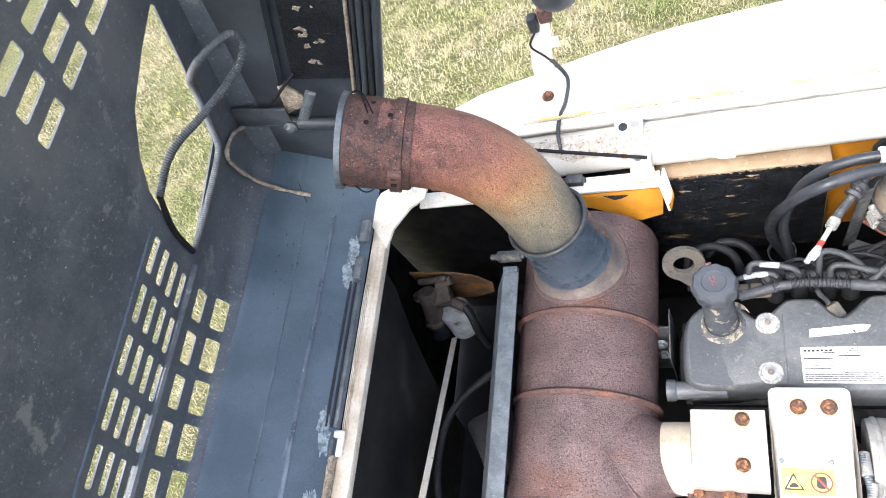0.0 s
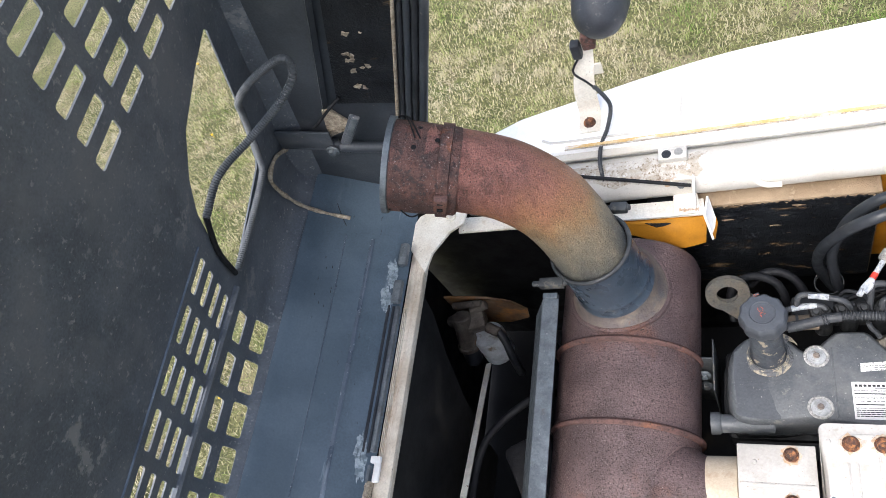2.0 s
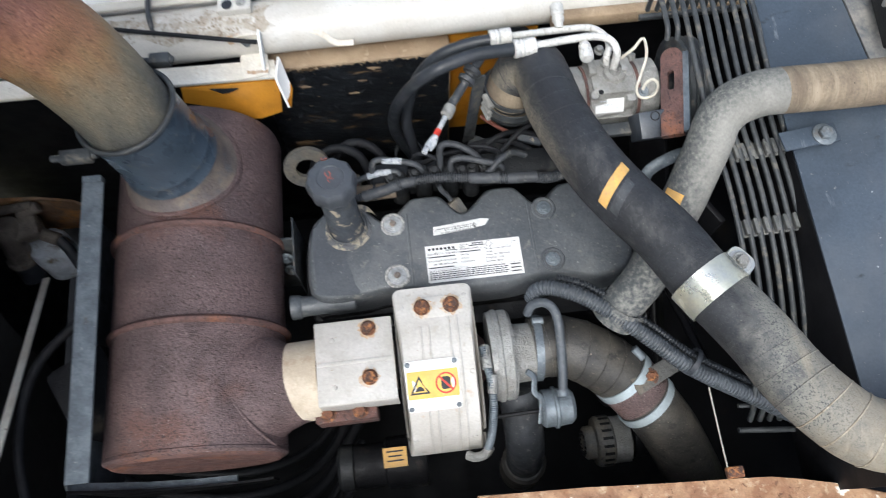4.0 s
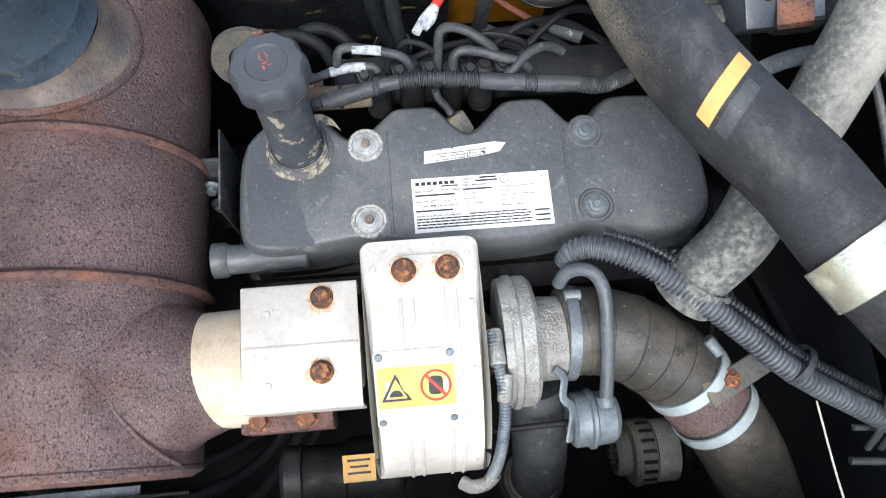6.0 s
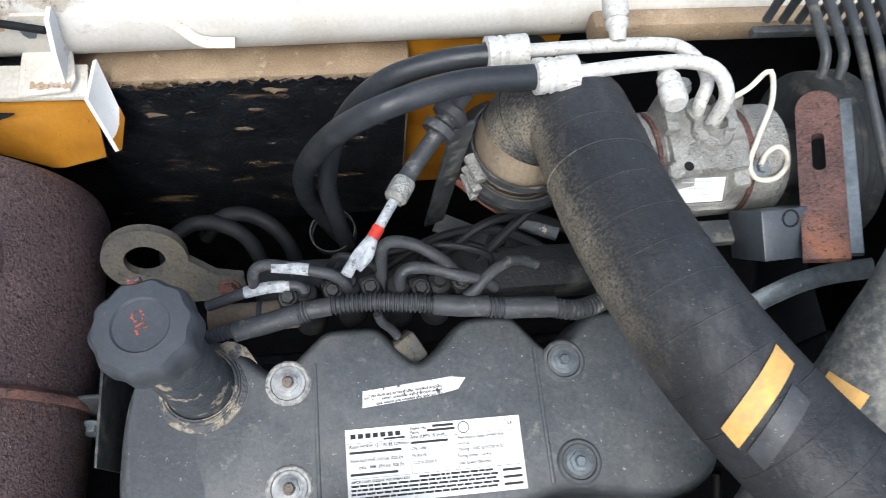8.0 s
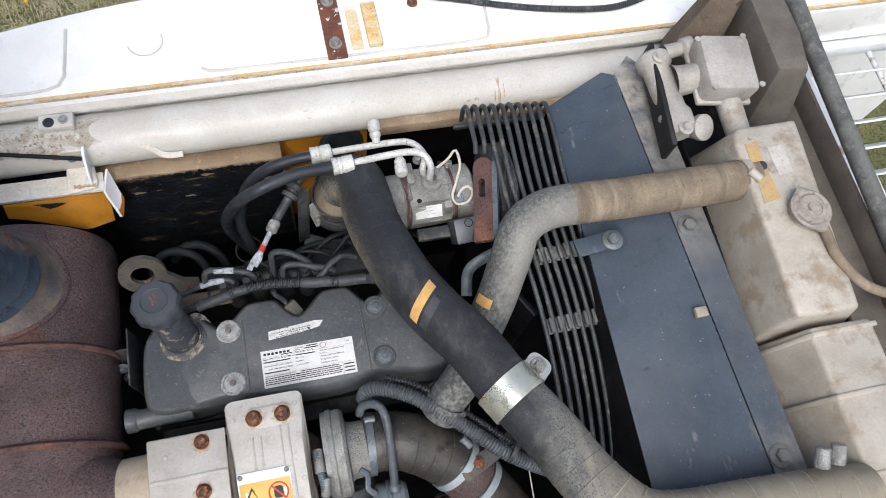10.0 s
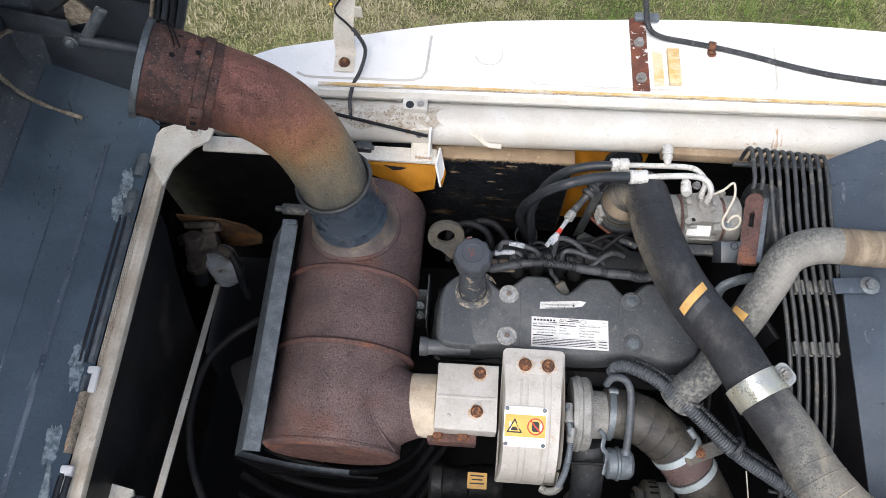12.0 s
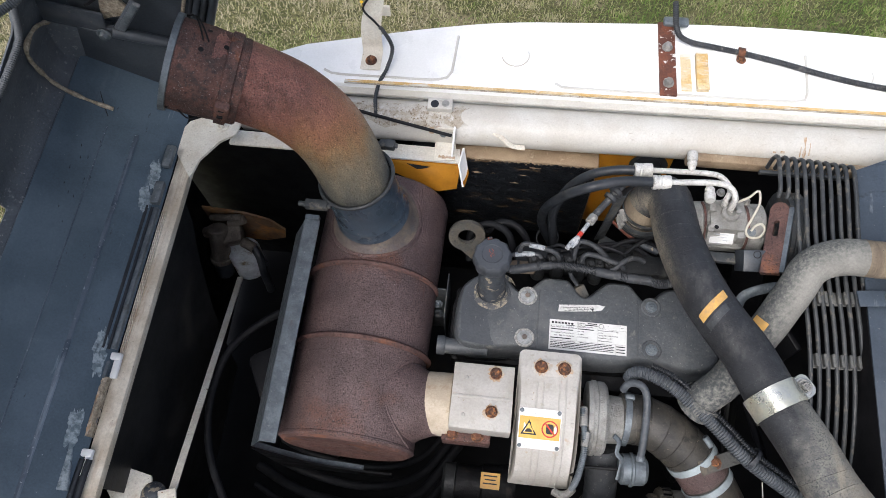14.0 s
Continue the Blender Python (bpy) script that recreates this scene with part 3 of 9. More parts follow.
def veiled_sheet():
    """Blue-black sheet with dust lying thick at its far end and round its near bolt."""
    m = mat("dust_veiled_sheet", (0.060, 0.074, 0.094), (0.046, 0.058, 0.076), 7, 0.5, 0, 0.05, [((0.20, 0.20, 0.19), 110, 0.76, 0.88, 0.9), ((0.11, 0.115, 0.12), 5, 0.50, 0.95, 0.7)], spread=0.12)
    k = Layers(m)
    v = k.math("ADD", k.math("MULTIPLY", k.noise(9.0, 7.0), 0.30), k.sep.outputs["Y"])
    k.over(k.mul(k.ramp(v, 0.10, 0.42), k.speckle(30, 0.30, 0.60)), (0.34, 0.315, 0.27))
    k.over(k.mul(k.ramp(v, -0.10, -0.26), k.speckle(22, 0.34, 0.66)), (0.36, 0.335, 0.285))
    k.done()
    return m


shroud_dusty = veiled_sheet()
hose_wrap = dusted_hose()
hose_dust = settled_hose()


def grass_materials():
    g = mat("mown_turf_soil", (0.135, 0.13, 0.055), (0.075, 0.083, 0.027), 1.6, 0.95, 0, 0.6,
            [((0.10, 0.125, 0.035), 3.4, 0.66, 0.90, 0.95), ((0.20, 0.17, 0.10), 3.5, 0.55, 0.72, 0.95), ((0.03, 0.032, 0.014), 60, 0.46, 0.75, 0.95)], fine=120, spread=0.35)
    b = bpy.data.materials.new("grass_blades")
    b.use_nodes = True
    n, l = b.node_tree.nodes, b.node_tree.links
    geo = n.new("ShaderNodeNewGeometry")
    tc = n.new("ShaderNodeTexCoord")
    patch = n.new("ShaderNodeTexNoise")
    patch.inputs["Scale"].default_value, patch.inputs["Detail"].default_value = 3.0, 7
    l.new(tc.outputs["Object"], patch.inputs["Vector"])
    add = n.new("ShaderNodeMath")
    add.operation = "MULTIPLY_ADD"
    add.inputs[1].default_value = 0.52
    l.new(geo.outputs["Random Per Island"], add.inputs[0])
    mr = n.new("ShaderNodeMapRange")
    mr.inputs["From Min"].default_value, mr.inputs["From Max"].default_value = 0.30, 0.70
    mr.inputs["To Max"].default_value = 0.50
    l.new(patch.outputs["Fac"], mr.inputs["Value"])
    # the turf is lusher away from the trodden side
    side = n.new("ShaderNodeSeparateXYZ")
    l.new(tc.outputs["Object"], side.inputs[0])
    lush = n.new("ShaderNodeMapRange")
    lush.inputs["From Min"].default_value, lush.inputs["From Max"].default_value = -1.0, 0.6
    lush.inputs["To Min"].default_value, lush.inputs["To Max"].default_value = 0.11, -0.20
    l.new(side.outputs["X"], lush.inputs["Value"])
    shift = n.new("ShaderNodeMath")
    l.new(mr.outputs[0], shift.inputs[0])
    l.new(lush.outputs[0], shift.inputs[1])
    l.new(shift.outputs[0], add.inputs[2])
    cr = n.new("ShaderNodeValToRGB")
    l.new(add.outputs[0], cr.inputs[0])
    e = cr.color_ramp.elements
    e[0].position, e[0].color = 0.04, (0.085, 0.155, 0.028, 1)
    e[1].position, e[1].color = 0.98, (0.44, 0.395, 0.29, 1)
    for pos, c in ((0.22, (0.155, 0.235, 0.050, 1)), (0.38, (0.25, 0.27, 0.105, 1)), (0.56, (0.355, 0.325, 0.185, 1)), (0.78, (0.42, 0.375, 0.255, 1))):
        el = e.new(pos)
        el.color = c
    p = n["Principled BSDF"]
    l.new(cr.outputs[0], p.inputs["Base Color"])
    p.inputs["Roughness"].default_value = 0.7
    p.inputs["Specular IOR Level"].default_value = 0.2
    return g, b


turf, blade_mat = grass_materials()
flower_mat = mat("yellow_petals", (0.75, 0.48, 0.01), (0.65, 0.38, 0.01), 200, 0.7, 0, 0)


# ---- shapes ----
def thing(name, at, label, category, group="", kind=""):
    ob = new(name)
    ob.empty_display_size = 0.02
    ob.location = at
    bpy.context.view_layer.update()
    return tagged(ob, label, category, group, kind)


def part(name, bm, material, parent=None, label="", smooth=True):
    me = bpy.data.meshes.new(name)
    bmesh.ops.recalc_face_normals(bm, faces=bm.faces)
    bm.to_mesh(me)
    bm.free()
    for p in me.polygons:
        p.use_smooth = smooth
    if smooth:
        me.set_sharp_from_angle(angle=radians(38))
    me.materials.append(material)
    ob = new(name, me)
    if parent is not None:
        ob.parent = parent
        top = parent.matrix_world if parent.type == "EMPTY" else Matrix.Identity(4)
        ob.matrix_parent_inverse = top.inverted()
    if label:
        tagged(ob, label)
    return ob


def solo(name, bm, material, label, category, group="", kind="", smooth=True):
    return tagged(part(name, bm, material, None, "", smooth), label, category, group, kind)


def box(c, s, bevel=0.003, rot=None, bm=None, seg=2):
    b = bmesh.new()
    bmesh.ops.create_cube(b, size=1.0)
    for v in b.verts:
        v.co = Vector((v.co.x * s[0], v.co.y * s[1], v.co.z * s[2]))
    if bevel:
        bmesh.ops.bevel(b, geom=list(b.edges), offset=min(bevel, 0.45 * min(s)), segments=seg, affect="EDGES", profile=0.5)
    m = Matrix.Translation(c) @ (rot.to_4x4() if rot else Matrix.Identity(4))
    bmesh.ops.transform(b, matrix=m, verts=b.verts)
    return join(bm, b)


def join(bm, b):
    if bm is None:
        return b
    me = bpy.data.meshes.new("tmp")
    b.to_mesh(me)
    b.free()
    bm.from_mesh(me)
    bpy.data.meshes.remove(me)
    return bm


def frame_of(axis):
    z = Vector(axis).normalized()
    x = z.orthogonal().normalized()
    if abs(z.z) < 0.9:
        x = Vector((0, 0, 1)).cross(z).normalized()
    return x, z.cross(x), z


def lathe(base, axis, profile, seg=40, bm=None, wave=None):
    """Turned body: profile of (radius, height) along the axis from base. wave: f(angle, radius) for lobes."""
    b = bmesh.new()
    x, y, z = frame_of(axis)
    base = Vector(base)
    rings = []
    for r, h in profile:
        if r <= 1e-6:
            rings.append([b.verts.new(base + z * h)])
        else:
            ring = []
            for i in range(seg):
                a = 2 * math.pi * i / seg
                rr = wave(a, r) if wave else r
                ring.append(b.verts.new(base + z * h + (x * math.cos(a) + y * math.sin(a)) * rr))
            rings.append(ring)
    for p, q in zip(rings, rings[1:]):
        for i in range(seg):
            j = (i + 1) % seg
            if len(p) == 1 and len(q) == 1:
                continue
            if len(p) == 1:
                b.faces.new((p[0], q[i], q[j]))
            elif len(q) == 1:
                b.faces.new((p[i], p[j], q[0]))
            else:
                b.faces.new((p[i], p[j], q[j], q[i]))
    return join(bm, b)


def rod(p0, p1, r, r2=None, seg=20, chamfer=0.15, bm=None):
    p0, p1 = Vector(p0), Vector(p1)
    h = (p1 - p0).length
    r2 = r if r2 is None else r2
    c = min(chamfer * r, h * 0.3)
    c2 = min(chamfer * r2, h * 0.3)
    return lathe(p0, p1 - p0, [(0, 0), (r - c, 0), (r, c), (r2, h - c2), (r2 - c2, h), (0, h)], seg, bm)


def spline(pts, step):
    """Smooth curve through the points, resampled at about the given step."""
    P = [Vector(p) for p in pts]
    P = [P[0] * 2 - P[1]] + P + [P[-1] * 2 - P[-2]]
    fine = []
    for a, b, c, d in zip(P, P[1:], P[2:], P[3:]):
        for i in range(24):
            t = i / 24
            fine.append(0.5 * (2 * b + (c - a) * t + (2 * a - 5 * b + 4 * c - d) * t * t + (3 * b - a - 3 * c + d) * t ** 3))
    fine.append(P[-2])
    acc = [0.0]
    for a, b in zip(fine, fine[1:]):
        acc.append(acc[-1] + (b - a).length)
    n = max(2, round(acc[-1] / step))
    out, k = [], 0
    for i in range(n + 1):
        s = acc[-1] * i / n
        while k < len(acc) - 2 and acc[k + 1] < s:
            k += 1
        f = (s - acc[k]) / max(1e-9, acc[k + 1] - acc[k])
        out.append(fine[k].lerp(fine[k + 1], f))
    return out, acc[-1]


def tube(pts, r, seg=14, step=None, rib=0.0, pitch=0.006, taper=None, caps=True, bm=None, flat=1.0):
    """Round hose or wire along a smooth curve. rib, pitch: depth and spacing of its corrugation. taper: f(0..1) -> factor."""
    b = bmesh.new()
    step = pitch / 4 if rib and step is None else (step or max(0.004, r * 0.8))
    line, length = spline(pts, step)
    n = len(line)
    t0 = (line[1] - line[0]).normalized()
    x = frame_of(t0)[0]
    rings = []
    for i, p in enumerate(line):
        t = (line[min(i + 1, n - 1)] - line[max(i - 1, 0)]).normalized()
        x = (x - t * x.dot(t)).normalized()
        y = t.cross(x)
        rr = r * (taper(i / (n - 1)) if taper else 1.0)
        if rib:
            rr += rib * (0.5 if i % 4 in (0, 1) else -0.5)
        rings.append([b.verts.new(p + (x * math.cos(2 * math.pi * k / seg) + y * flat * math.sin(2 * math.pi * k / seg)) * rr) for k in range(seg)])
    for p, q in zip(rings, rings[1:]):
        for k in range(seg):
            b.faces.new((p[k], p[(k + 1) % seg], q[(k + 1) % seg], q[k]))
    if caps:
        b.faces.new(rings[0][::-1])
        b.faces.new(rings[-1])
    return join(bm, b)


def hexbolt(p, axis, r, h, washer=1.7, bm=None):
    b = bmesh.new()
    x, y, z = frame_of(axis)
    if washer:
        b = lathe(Vector(p), axis, [(0, 0), (r * washer, 0), (r * washer, h * 0.22), (r * washer * 0.93, h * 0.3), (0, h * 0.3)], 24, b)
    b = lathe(Vector(p) + z * h * 0.28, axis, [(0, 0), (r, 0), (r, h * 0.6), (r * 0.86, h * 0.75), (0, h * 0.75)], 6, b)
    return join(bm, b)


def inside(pt, poly):
    x, y = pt
    c = False
    for (x1, y1), (x2, y2) in zip(poly, poly[1:] + poly[:1]):
        if (y1 > y) != (y2 > y) and x < (x2 - x1) * (y - y1) / (y2 - y1) + x1:
            c = not c
    return c


def sheet(outline, holes, place, thick, extra=(), bm=None):
    """Sheet metal with holes: outline and holes in (u, v), place(u, v, offset) -> point, extra points follow a bend."""
    from mathutils import geometry
    pts, edges = [], []
    for poly in [list(outline)] + [list(h) for h in holes]:
        k = len(pts)
        pts += [Vector(p) for p in poly]
        edges += [(k + i, k + (i + 1) % len(poly)) for i in range(len(poly))]
    solid = len(pts)
    pts += [Vector(p) for p in extra if inside(p, list(outline)) and not any(inside(p, list(h)) for h in holes)]
    vs, es, fs, *_ = geometry.delaunay_2d_cdt(pts, edges, [], 0, 1e-6)
    keep = []
    for f in fs:
        c = sum((vs[i] for i in f), Vector((0, 0))) / len(f)
        if inside(c, list(outline)) and not any(inside(c, list(h)) for h in holes):
            keep.append(f)
    b = bmesh.new()
    lo = [b.verts.new(place(v.x, v.y, 0.0)) for v in vs]
    hi = [b.verts.new(place(v.x, v.y, thick)) for v in vs]
    count = {}
    for f in keep:
        b.faces.new([hi[i] for i in f])
        b.faces.new([lo[i] for i in reversed(f)])
        for i, j in zip(f, f[1:] + f[:1]):
            count[(i, j)] = count.get((i, j), 0) + 1
    for (i, j) in count:
        if (j, i) not in count:
            b.faces.new((lo[i], lo[j], hi[j], hi[i]))
    bmesh.ops.delete(b, geom=[v for v in b.verts if not v.link_faces], context="VERTS")
    return join(bm, b)


def slab(outline, z0, z1, bevel=0.0, seg=3, bm=None, low_grow=0.0):
    """An upright prism over an outline in plan, with its upper rim rounded."""
    b = bmesh.new()
    c = sum((Vector(p) for p in outline), Vector((0, 0))) / len(outline)
    lo = [b.verts.new((p[0] + (p[0] - c.x) * low_grow, p[1] + (p[1] - c.y) * low_grow, z0)) for p in outline]
    hi = [b.verts.new((*p, z1)) for p in outline]
    b.faces.new(lo[::-1])
    top = b.faces.new(hi)
    n = len(lo)
    for i in range(n):
        b.faces.new((lo[i], lo[(i + 1) % n], hi[(i + 1) % n], hi[i]))
    if bevel:
        bmesh.ops.bevel(b, geom=list(top.edges), offset=bevel, segments=seg, affect="EDGES", profile=0.5)
    return join(bm, b)


def rounded(x0, y0, x1, y1, r, n=4):
    out = []
    for cx, cy, a0 in ((x1 - r, y0 + r, -90), (x1 - r, y1 - r, 0), (x0 + r, y1 - r, 90), (x0 + r, y0 + r, 180)):
        for i in range(n + 1):
            a = radians(a0 + 90 * i / n)
            out.append((cx + r * math.cos(a), cy + r * math.sin(a)))
    return out


def plane_at(o, ux, uy):
    """place() for sheet(): u and v along two directions from o, the offset along their normal."""
    o, ux = Vector(o), Vector(ux).normalized()
    uy = Vector(uy)
    uy = (uy - ux * uy.dot(ux)).normalized()
    nz = ux.cross(uy)
    return lambda u, v, w: o + ux * u + uy * v + nz * w


def ring_band(p, axis, r, width, thick=0.002, seg=40, bm=None):
    z = Vector(axis).normalized()
    return lathe(Vector(p) - z * width / 2, z, [(r, 0), (r + thick, 0), (r + thick, width), (r, width)], seg, bm)


def lettering(text, size, place_m, material, parent, name="lettering"):
    cu = bpy.data.curves.new(name, "FONT")
    cu.body, cu.size, cu.extrude, cu.offset = text, size, 0.00008, size * 0.018
    tmp = new(name, cu)
    bpy.context.view_layer.update()
    me = bpy.data.meshes.new_from_object(tmp.evaluated_get(bpy.context.evaluated_depsgraph_get()))
    bpy.data.objects.remove(tmp)
    bpy.data.curves.remove(cu)
    me.transform(place_m)
    me.materials.clear()
    me.materials.append(material)
    ob = new(name, me)
    ob.parent = parent
    if parent.type == "EMPTY":
        ob.matrix_parent_inverse = parent.matrix_world.inverted()
    return ob


# ---- ground ----
def ground():
    bm = bmesh.new()
    bmesh.ops.create_grid(bm, x_segments=40, y_segments=40, size=400)
    solo("ground", bm, turf, "mown patchy green and straw coloured grass ground", "ground", kind="structure", smooth=False)
    rng = np.random.default_rng(5)
    n = 480000
    x, y = rng.uniform(-5.2, 2.4, n), rng.uniform(-0.6, 5.2, n)
    length, width = rng.uniform(0.012, 0.036, n), rng.uniform(0.0010, 0.0024, n)
    k = 1400
    tx, ty, tuft = rng.uniform(-5.2, 2.4, k), rng.uniform(-0.6, 5.2, k), rng.integers(0, k, n // 3)
    x[:n // 3], y[:n // 3] = tx[tuft] + rng.normal(0, 0.022, n // 3), ty[tuft] + rng.normal(0, 0.022, n // 3)
    a, lean = rng.uniform(0, 2 * np.pi, n), rng.uniform(0.35, 1.0, n)
    dx, dy = np.cos(a), np.sin(a)
    px, py = -dy * width, dx * width
    h = length * np.sqrt(np.maximum(0.06, 1 - lean ** 2))
    out = length * lean
    co = np.empty((n, 5, 3))
    co[:, 0] = np.stack([x + px, y + py, np.zeros(n)], 1)
    co[:, 1] = np.stack([x - px, y - py, np.zeros(n)], 1)
    co[:, 2] = np.stack([x + dx * out * 0.5 - px * 0.8, y + dy * out * 0.5 - py * 0.8, h * 0.75], 1)
    co[:, 3] = np.stack([x + dx * out * 0.5 + px * 0.8, y + dy * out * 0.5 + py * 0.8, h * 0.75], 1)
    co[:, 4] = np.stack([x + dx * out, y + dy * out, h], 1)
    base = np.arange(n)[:, None] * 5
    quads, tris = base + np.array([0, 1, 2, 3]), base + np.array([3, 2, 4])
    me = bpy.data.meshes.new("grass")
    me.from_pydata(co.reshape(-1, 3), [], quads.tolist() + tris.tolist())
    me.materials.append(blade_mat)
    tagged(new("grass", me), "short mown grass, green patches among dry straw", "grass", kind="stuff")
    bm = bmesh.new()
    for _ in range(26):
        cx, cy = rng.uniform(-4.6, -0.6), rng.uniform(0.2, 4.2)
        lathe((cx, cy, 0.030), (0.1, 0.1, 1), [(0, 0), (0.006, 0.001), (0.009, 0.004), (0.008, 0.007), (0, 0.008)], 9, bm)
        rod((cx, cy, 0), (cx, cy, 0.032), 0.0015, seg=5, bm=bm)
    solo("dandelions", bm, flower_mat, "scattered yellow dandelion heads in the grass", "flowers", kind="stuff")


# ---- hood ----
PROFILE = [(-0.884, 1.640), (-0.905, 1.664), (-0.965, 1.700), (-1.050, 1.745), (-1.085, 1.770), (-1.102, 1.800), (-1.092, 1.870), (-1.066, 1.945), (-0.740, 2.890)]
PROFILE = [(p.x, p.z) for p in spline([(x, 0, z) for x, z in PROFILE[:-1]], 0.014)[0]] + PROFILE[-1:]
ARC = [0.0]
for (xa, za), (xb, zb) in zip(PROFILE, PROFILE[1:]):
    ARC.append(ARC[-1] + math.hypot(xb - xa, zb - za))


def u_of(z):
    return float(np.interp(z, [p[1] for p in PROFILE], ARC))


def hood_place(y, u, w):
    u = min(max(u, 0.0), ARC[-1])
    x, z = float(np.interp(u, ARC, [p[0] for p in PROFILE])), float(np.interp(u, ARC, [p[1] for p in PROFILE]))
    e = 0.004
    x2, z2 = float(np.interp(u + e, ARC, [p[0] for p in PROFILE])), float(np.interp(u + e, ARC, [p[1] for p in PROFILE]))
    x1, z1 = float(np.interp(u - e, ARC, [p[0] for p in PROFILE])), float(np.interp(u - e, ARC, [p[1] for p in PROFILE]))
    t = Vector((x2 - x1, 0, z2 - z1)).normalized()
    nrm = Vector((t.z, 0, -t.x))
    return Vector((x, y, z)) + nrm * w


def slot(y0, y1, z0, z1, r=0.005):
    u0, u1 = sorted((u_of(z0), u_of(z1)))
    return rounded(y0, u0, y1, u1, min(r, (u1 - u0) * 0.4), 2)


def hood():
    h = thing("hood", (-1.0, 0.0, 1.66), "raised black sheet steel engine hood with cooling slots", "hood")
    holes = []
    for k in range(9):
        for j in range(4):
            y1 = 0.014 - 0.081 * k - 0.0037 * j
            z0 = 2.055 - 0.003 * k - 0.0380 * j
            holes.append(slot(y1 - 0.061, y1, z0, z0 + 0.018))
        y1 = 0.006 - 0.0805 * k
        holes.append(slot(y1 - 0.058, y1, 1.848, 1.883))
        holes.append(slot(y1 - 0.053, y1 + 0.008, 1.781, 1.817))
    for k in range(4):
        for j in range(9):
            y0 = -0.019 + 0.088 * k + 0.0035 * j
            z0 = 2.351 + 0.0435 * j
            if y0 + 0.064 < 0.345 and (k < 3 or j < 6):
                holes.append(slot(y0, y0 + 0.064, z0, z0 + 0.023))
    tri = [(0.303, 2.262), (0.296, 2.270), (0.230, 2.255), (0.142, 2.225), (0.090, 2.175), (0.062, 2.125), (0.046, 2.020), (0.044, 1.944), (0.052, 1.940), (0.150, 1.958), (0.252, 1.978), (0.262, 1.990), (0.290, 2.131)]
    holes.append([(y, u_of(z)) for y, z in tri])
    outline = [(-0.78, u_of(1.758)), (0.375, u_of(1.758)), (0.375, ARC[-1]), (-0.78, ARC[-1])]
    extra = [(y, u) for y in np.linspace(-0.76, 0.36, 30) for u in [a for a in ARC if a > 0.19] + [u_of(1.82), u_of(1.84), u_of(1.9), u_of(1.92)]]
    part("panel", sheet(outline, holes, hood_place, 0.003, extra), hood_paint, h, "black panel pierced by rows of slots")
    low = [(-0.60, 0.002), (0.325, 0.002), (0.381, u_of(1.672)), (0.381, u_of(1.766)), (-0.78, u_of(1.766))]
    extra = [(y, u) for y in np.linspace(-0.56, 0.30, 20) for u in ARC if 0.006 < u < u_of(1.76)]
    part("lip", sheet(low, [], lambda y, u, w: hood_place(y, u, w + 0.0006 + (0.0034 if u > u_of(1.752) else 0.0)), 0.003, extra), hood_inner, h, "blue-black inner lip with scuff marks")
    # stiffening seam on the lip and the fold above it
    part("seam", tube([tuple(hood_place(y, u_of(1.720), 0.0042)) for y in (-0.62, -0.2, 0.24)], 0.0014, 6, 0.05), ridge_sheen, h)
    part("ridge", tube([tuple(hood_place(y, u_of(1.693), 0.0030)) for y in (-0.58, -0.1, 0.24)], 0.0055, 8, 0.05, flat=0.6), ridge_sheen, h)
    part("crease", tube([tuple(hood_place(y, u_of(2.092 + 0.03 * min(y, 0.0)), 0.0030)) for y in (0.02, -0.2, -0.45, -0.76)], 0.0030, 8, 0.05, flat=0.7), ridge_sheen, h, "crease line of the panel with its highlight painted on")
    part("fold_rib", tube([(-1.068, -0.74, 1.925), (-1.070, -0.3, 1.925), (-1.068, 0.03, 1.925)], 0.008, 8, 0.05), hood_paint, h)
    for y in (-0.42, -0.33, -0.12, 0.02):
        part("dimple", lathe(hood_place(y, 0.10, 0.002), (0.45, 0, 0.9), [(0.006, 0), (0.004, 0.002), (0, 0.0025)], 12), hood_inner, h)
    # far end wall with its recess, seal strips and stay
    wall = [(-1.085, 1.74), (-0.960, 1.690), (-0.86, 1.70), (-0.790, 1.80), (-0.772, 1.875), (-0.742, 1.945), (-0.330, 2.86), (-0.745, 2.86), (-1.06, 1.955)]
    part("end_wall", sheet([(x, z) for x, z in wall], [], plane_at((0, 0.380, 0), (1, 0, 0), (0, 0, 1)), 0.004), shaded_black, h)
    part("foam_patch", sheet([(-0.898, 1.985), (-0.790, 1.962), (-0.575, 2.42), (-0.690, 2.44)], [], plane_at((0, 0.372, 0), (1, 0, 0), (0, 0, 1)), 0.006), foam_black, h, "black foam patch with torn tan remains")
    for off, r, m in ((0.004, 0.008, shaded_black), (-0.012, 0.006, rubber), (-0.026, 0.006, shaded_black), (-0.038, 0.004, rubber), (-0.050, 0.0035, residue)):
        part("seal_strip", tube([(-0.774 + off, 0.368, 1.880), (-0.742 + off, 0.368, 1.948), (-0.330 + off, 0.368, 2.855)], r, 10, 0.05), m, h)
    rng = random.Random(12)
    for k in range(26):
        u = rng.random() ** 1.6
        x, z = -0.868 + 0.23 * u + rng.uniform(0, 0.05), 1.995 + 0.44 * u + rng.uniform(-0.01, 0.02)
        s = rng.uniform(0.003, 0.010)
        q = [(s * (0.2 + rng.random()) * math.cos(a), 0.8 * s * (0.3 + rng.random()) * math.sin(a)) for a in np.linspace(0, 2 * math.pi, 11)[:-1]]
        part("torn_foam", sheet(q, [], plane_at((x, 0.3652, z), (1, 0, rng.uniform(-0.5, 0.5)), (0, -0.15, 1)), 0.0016), residue, h)
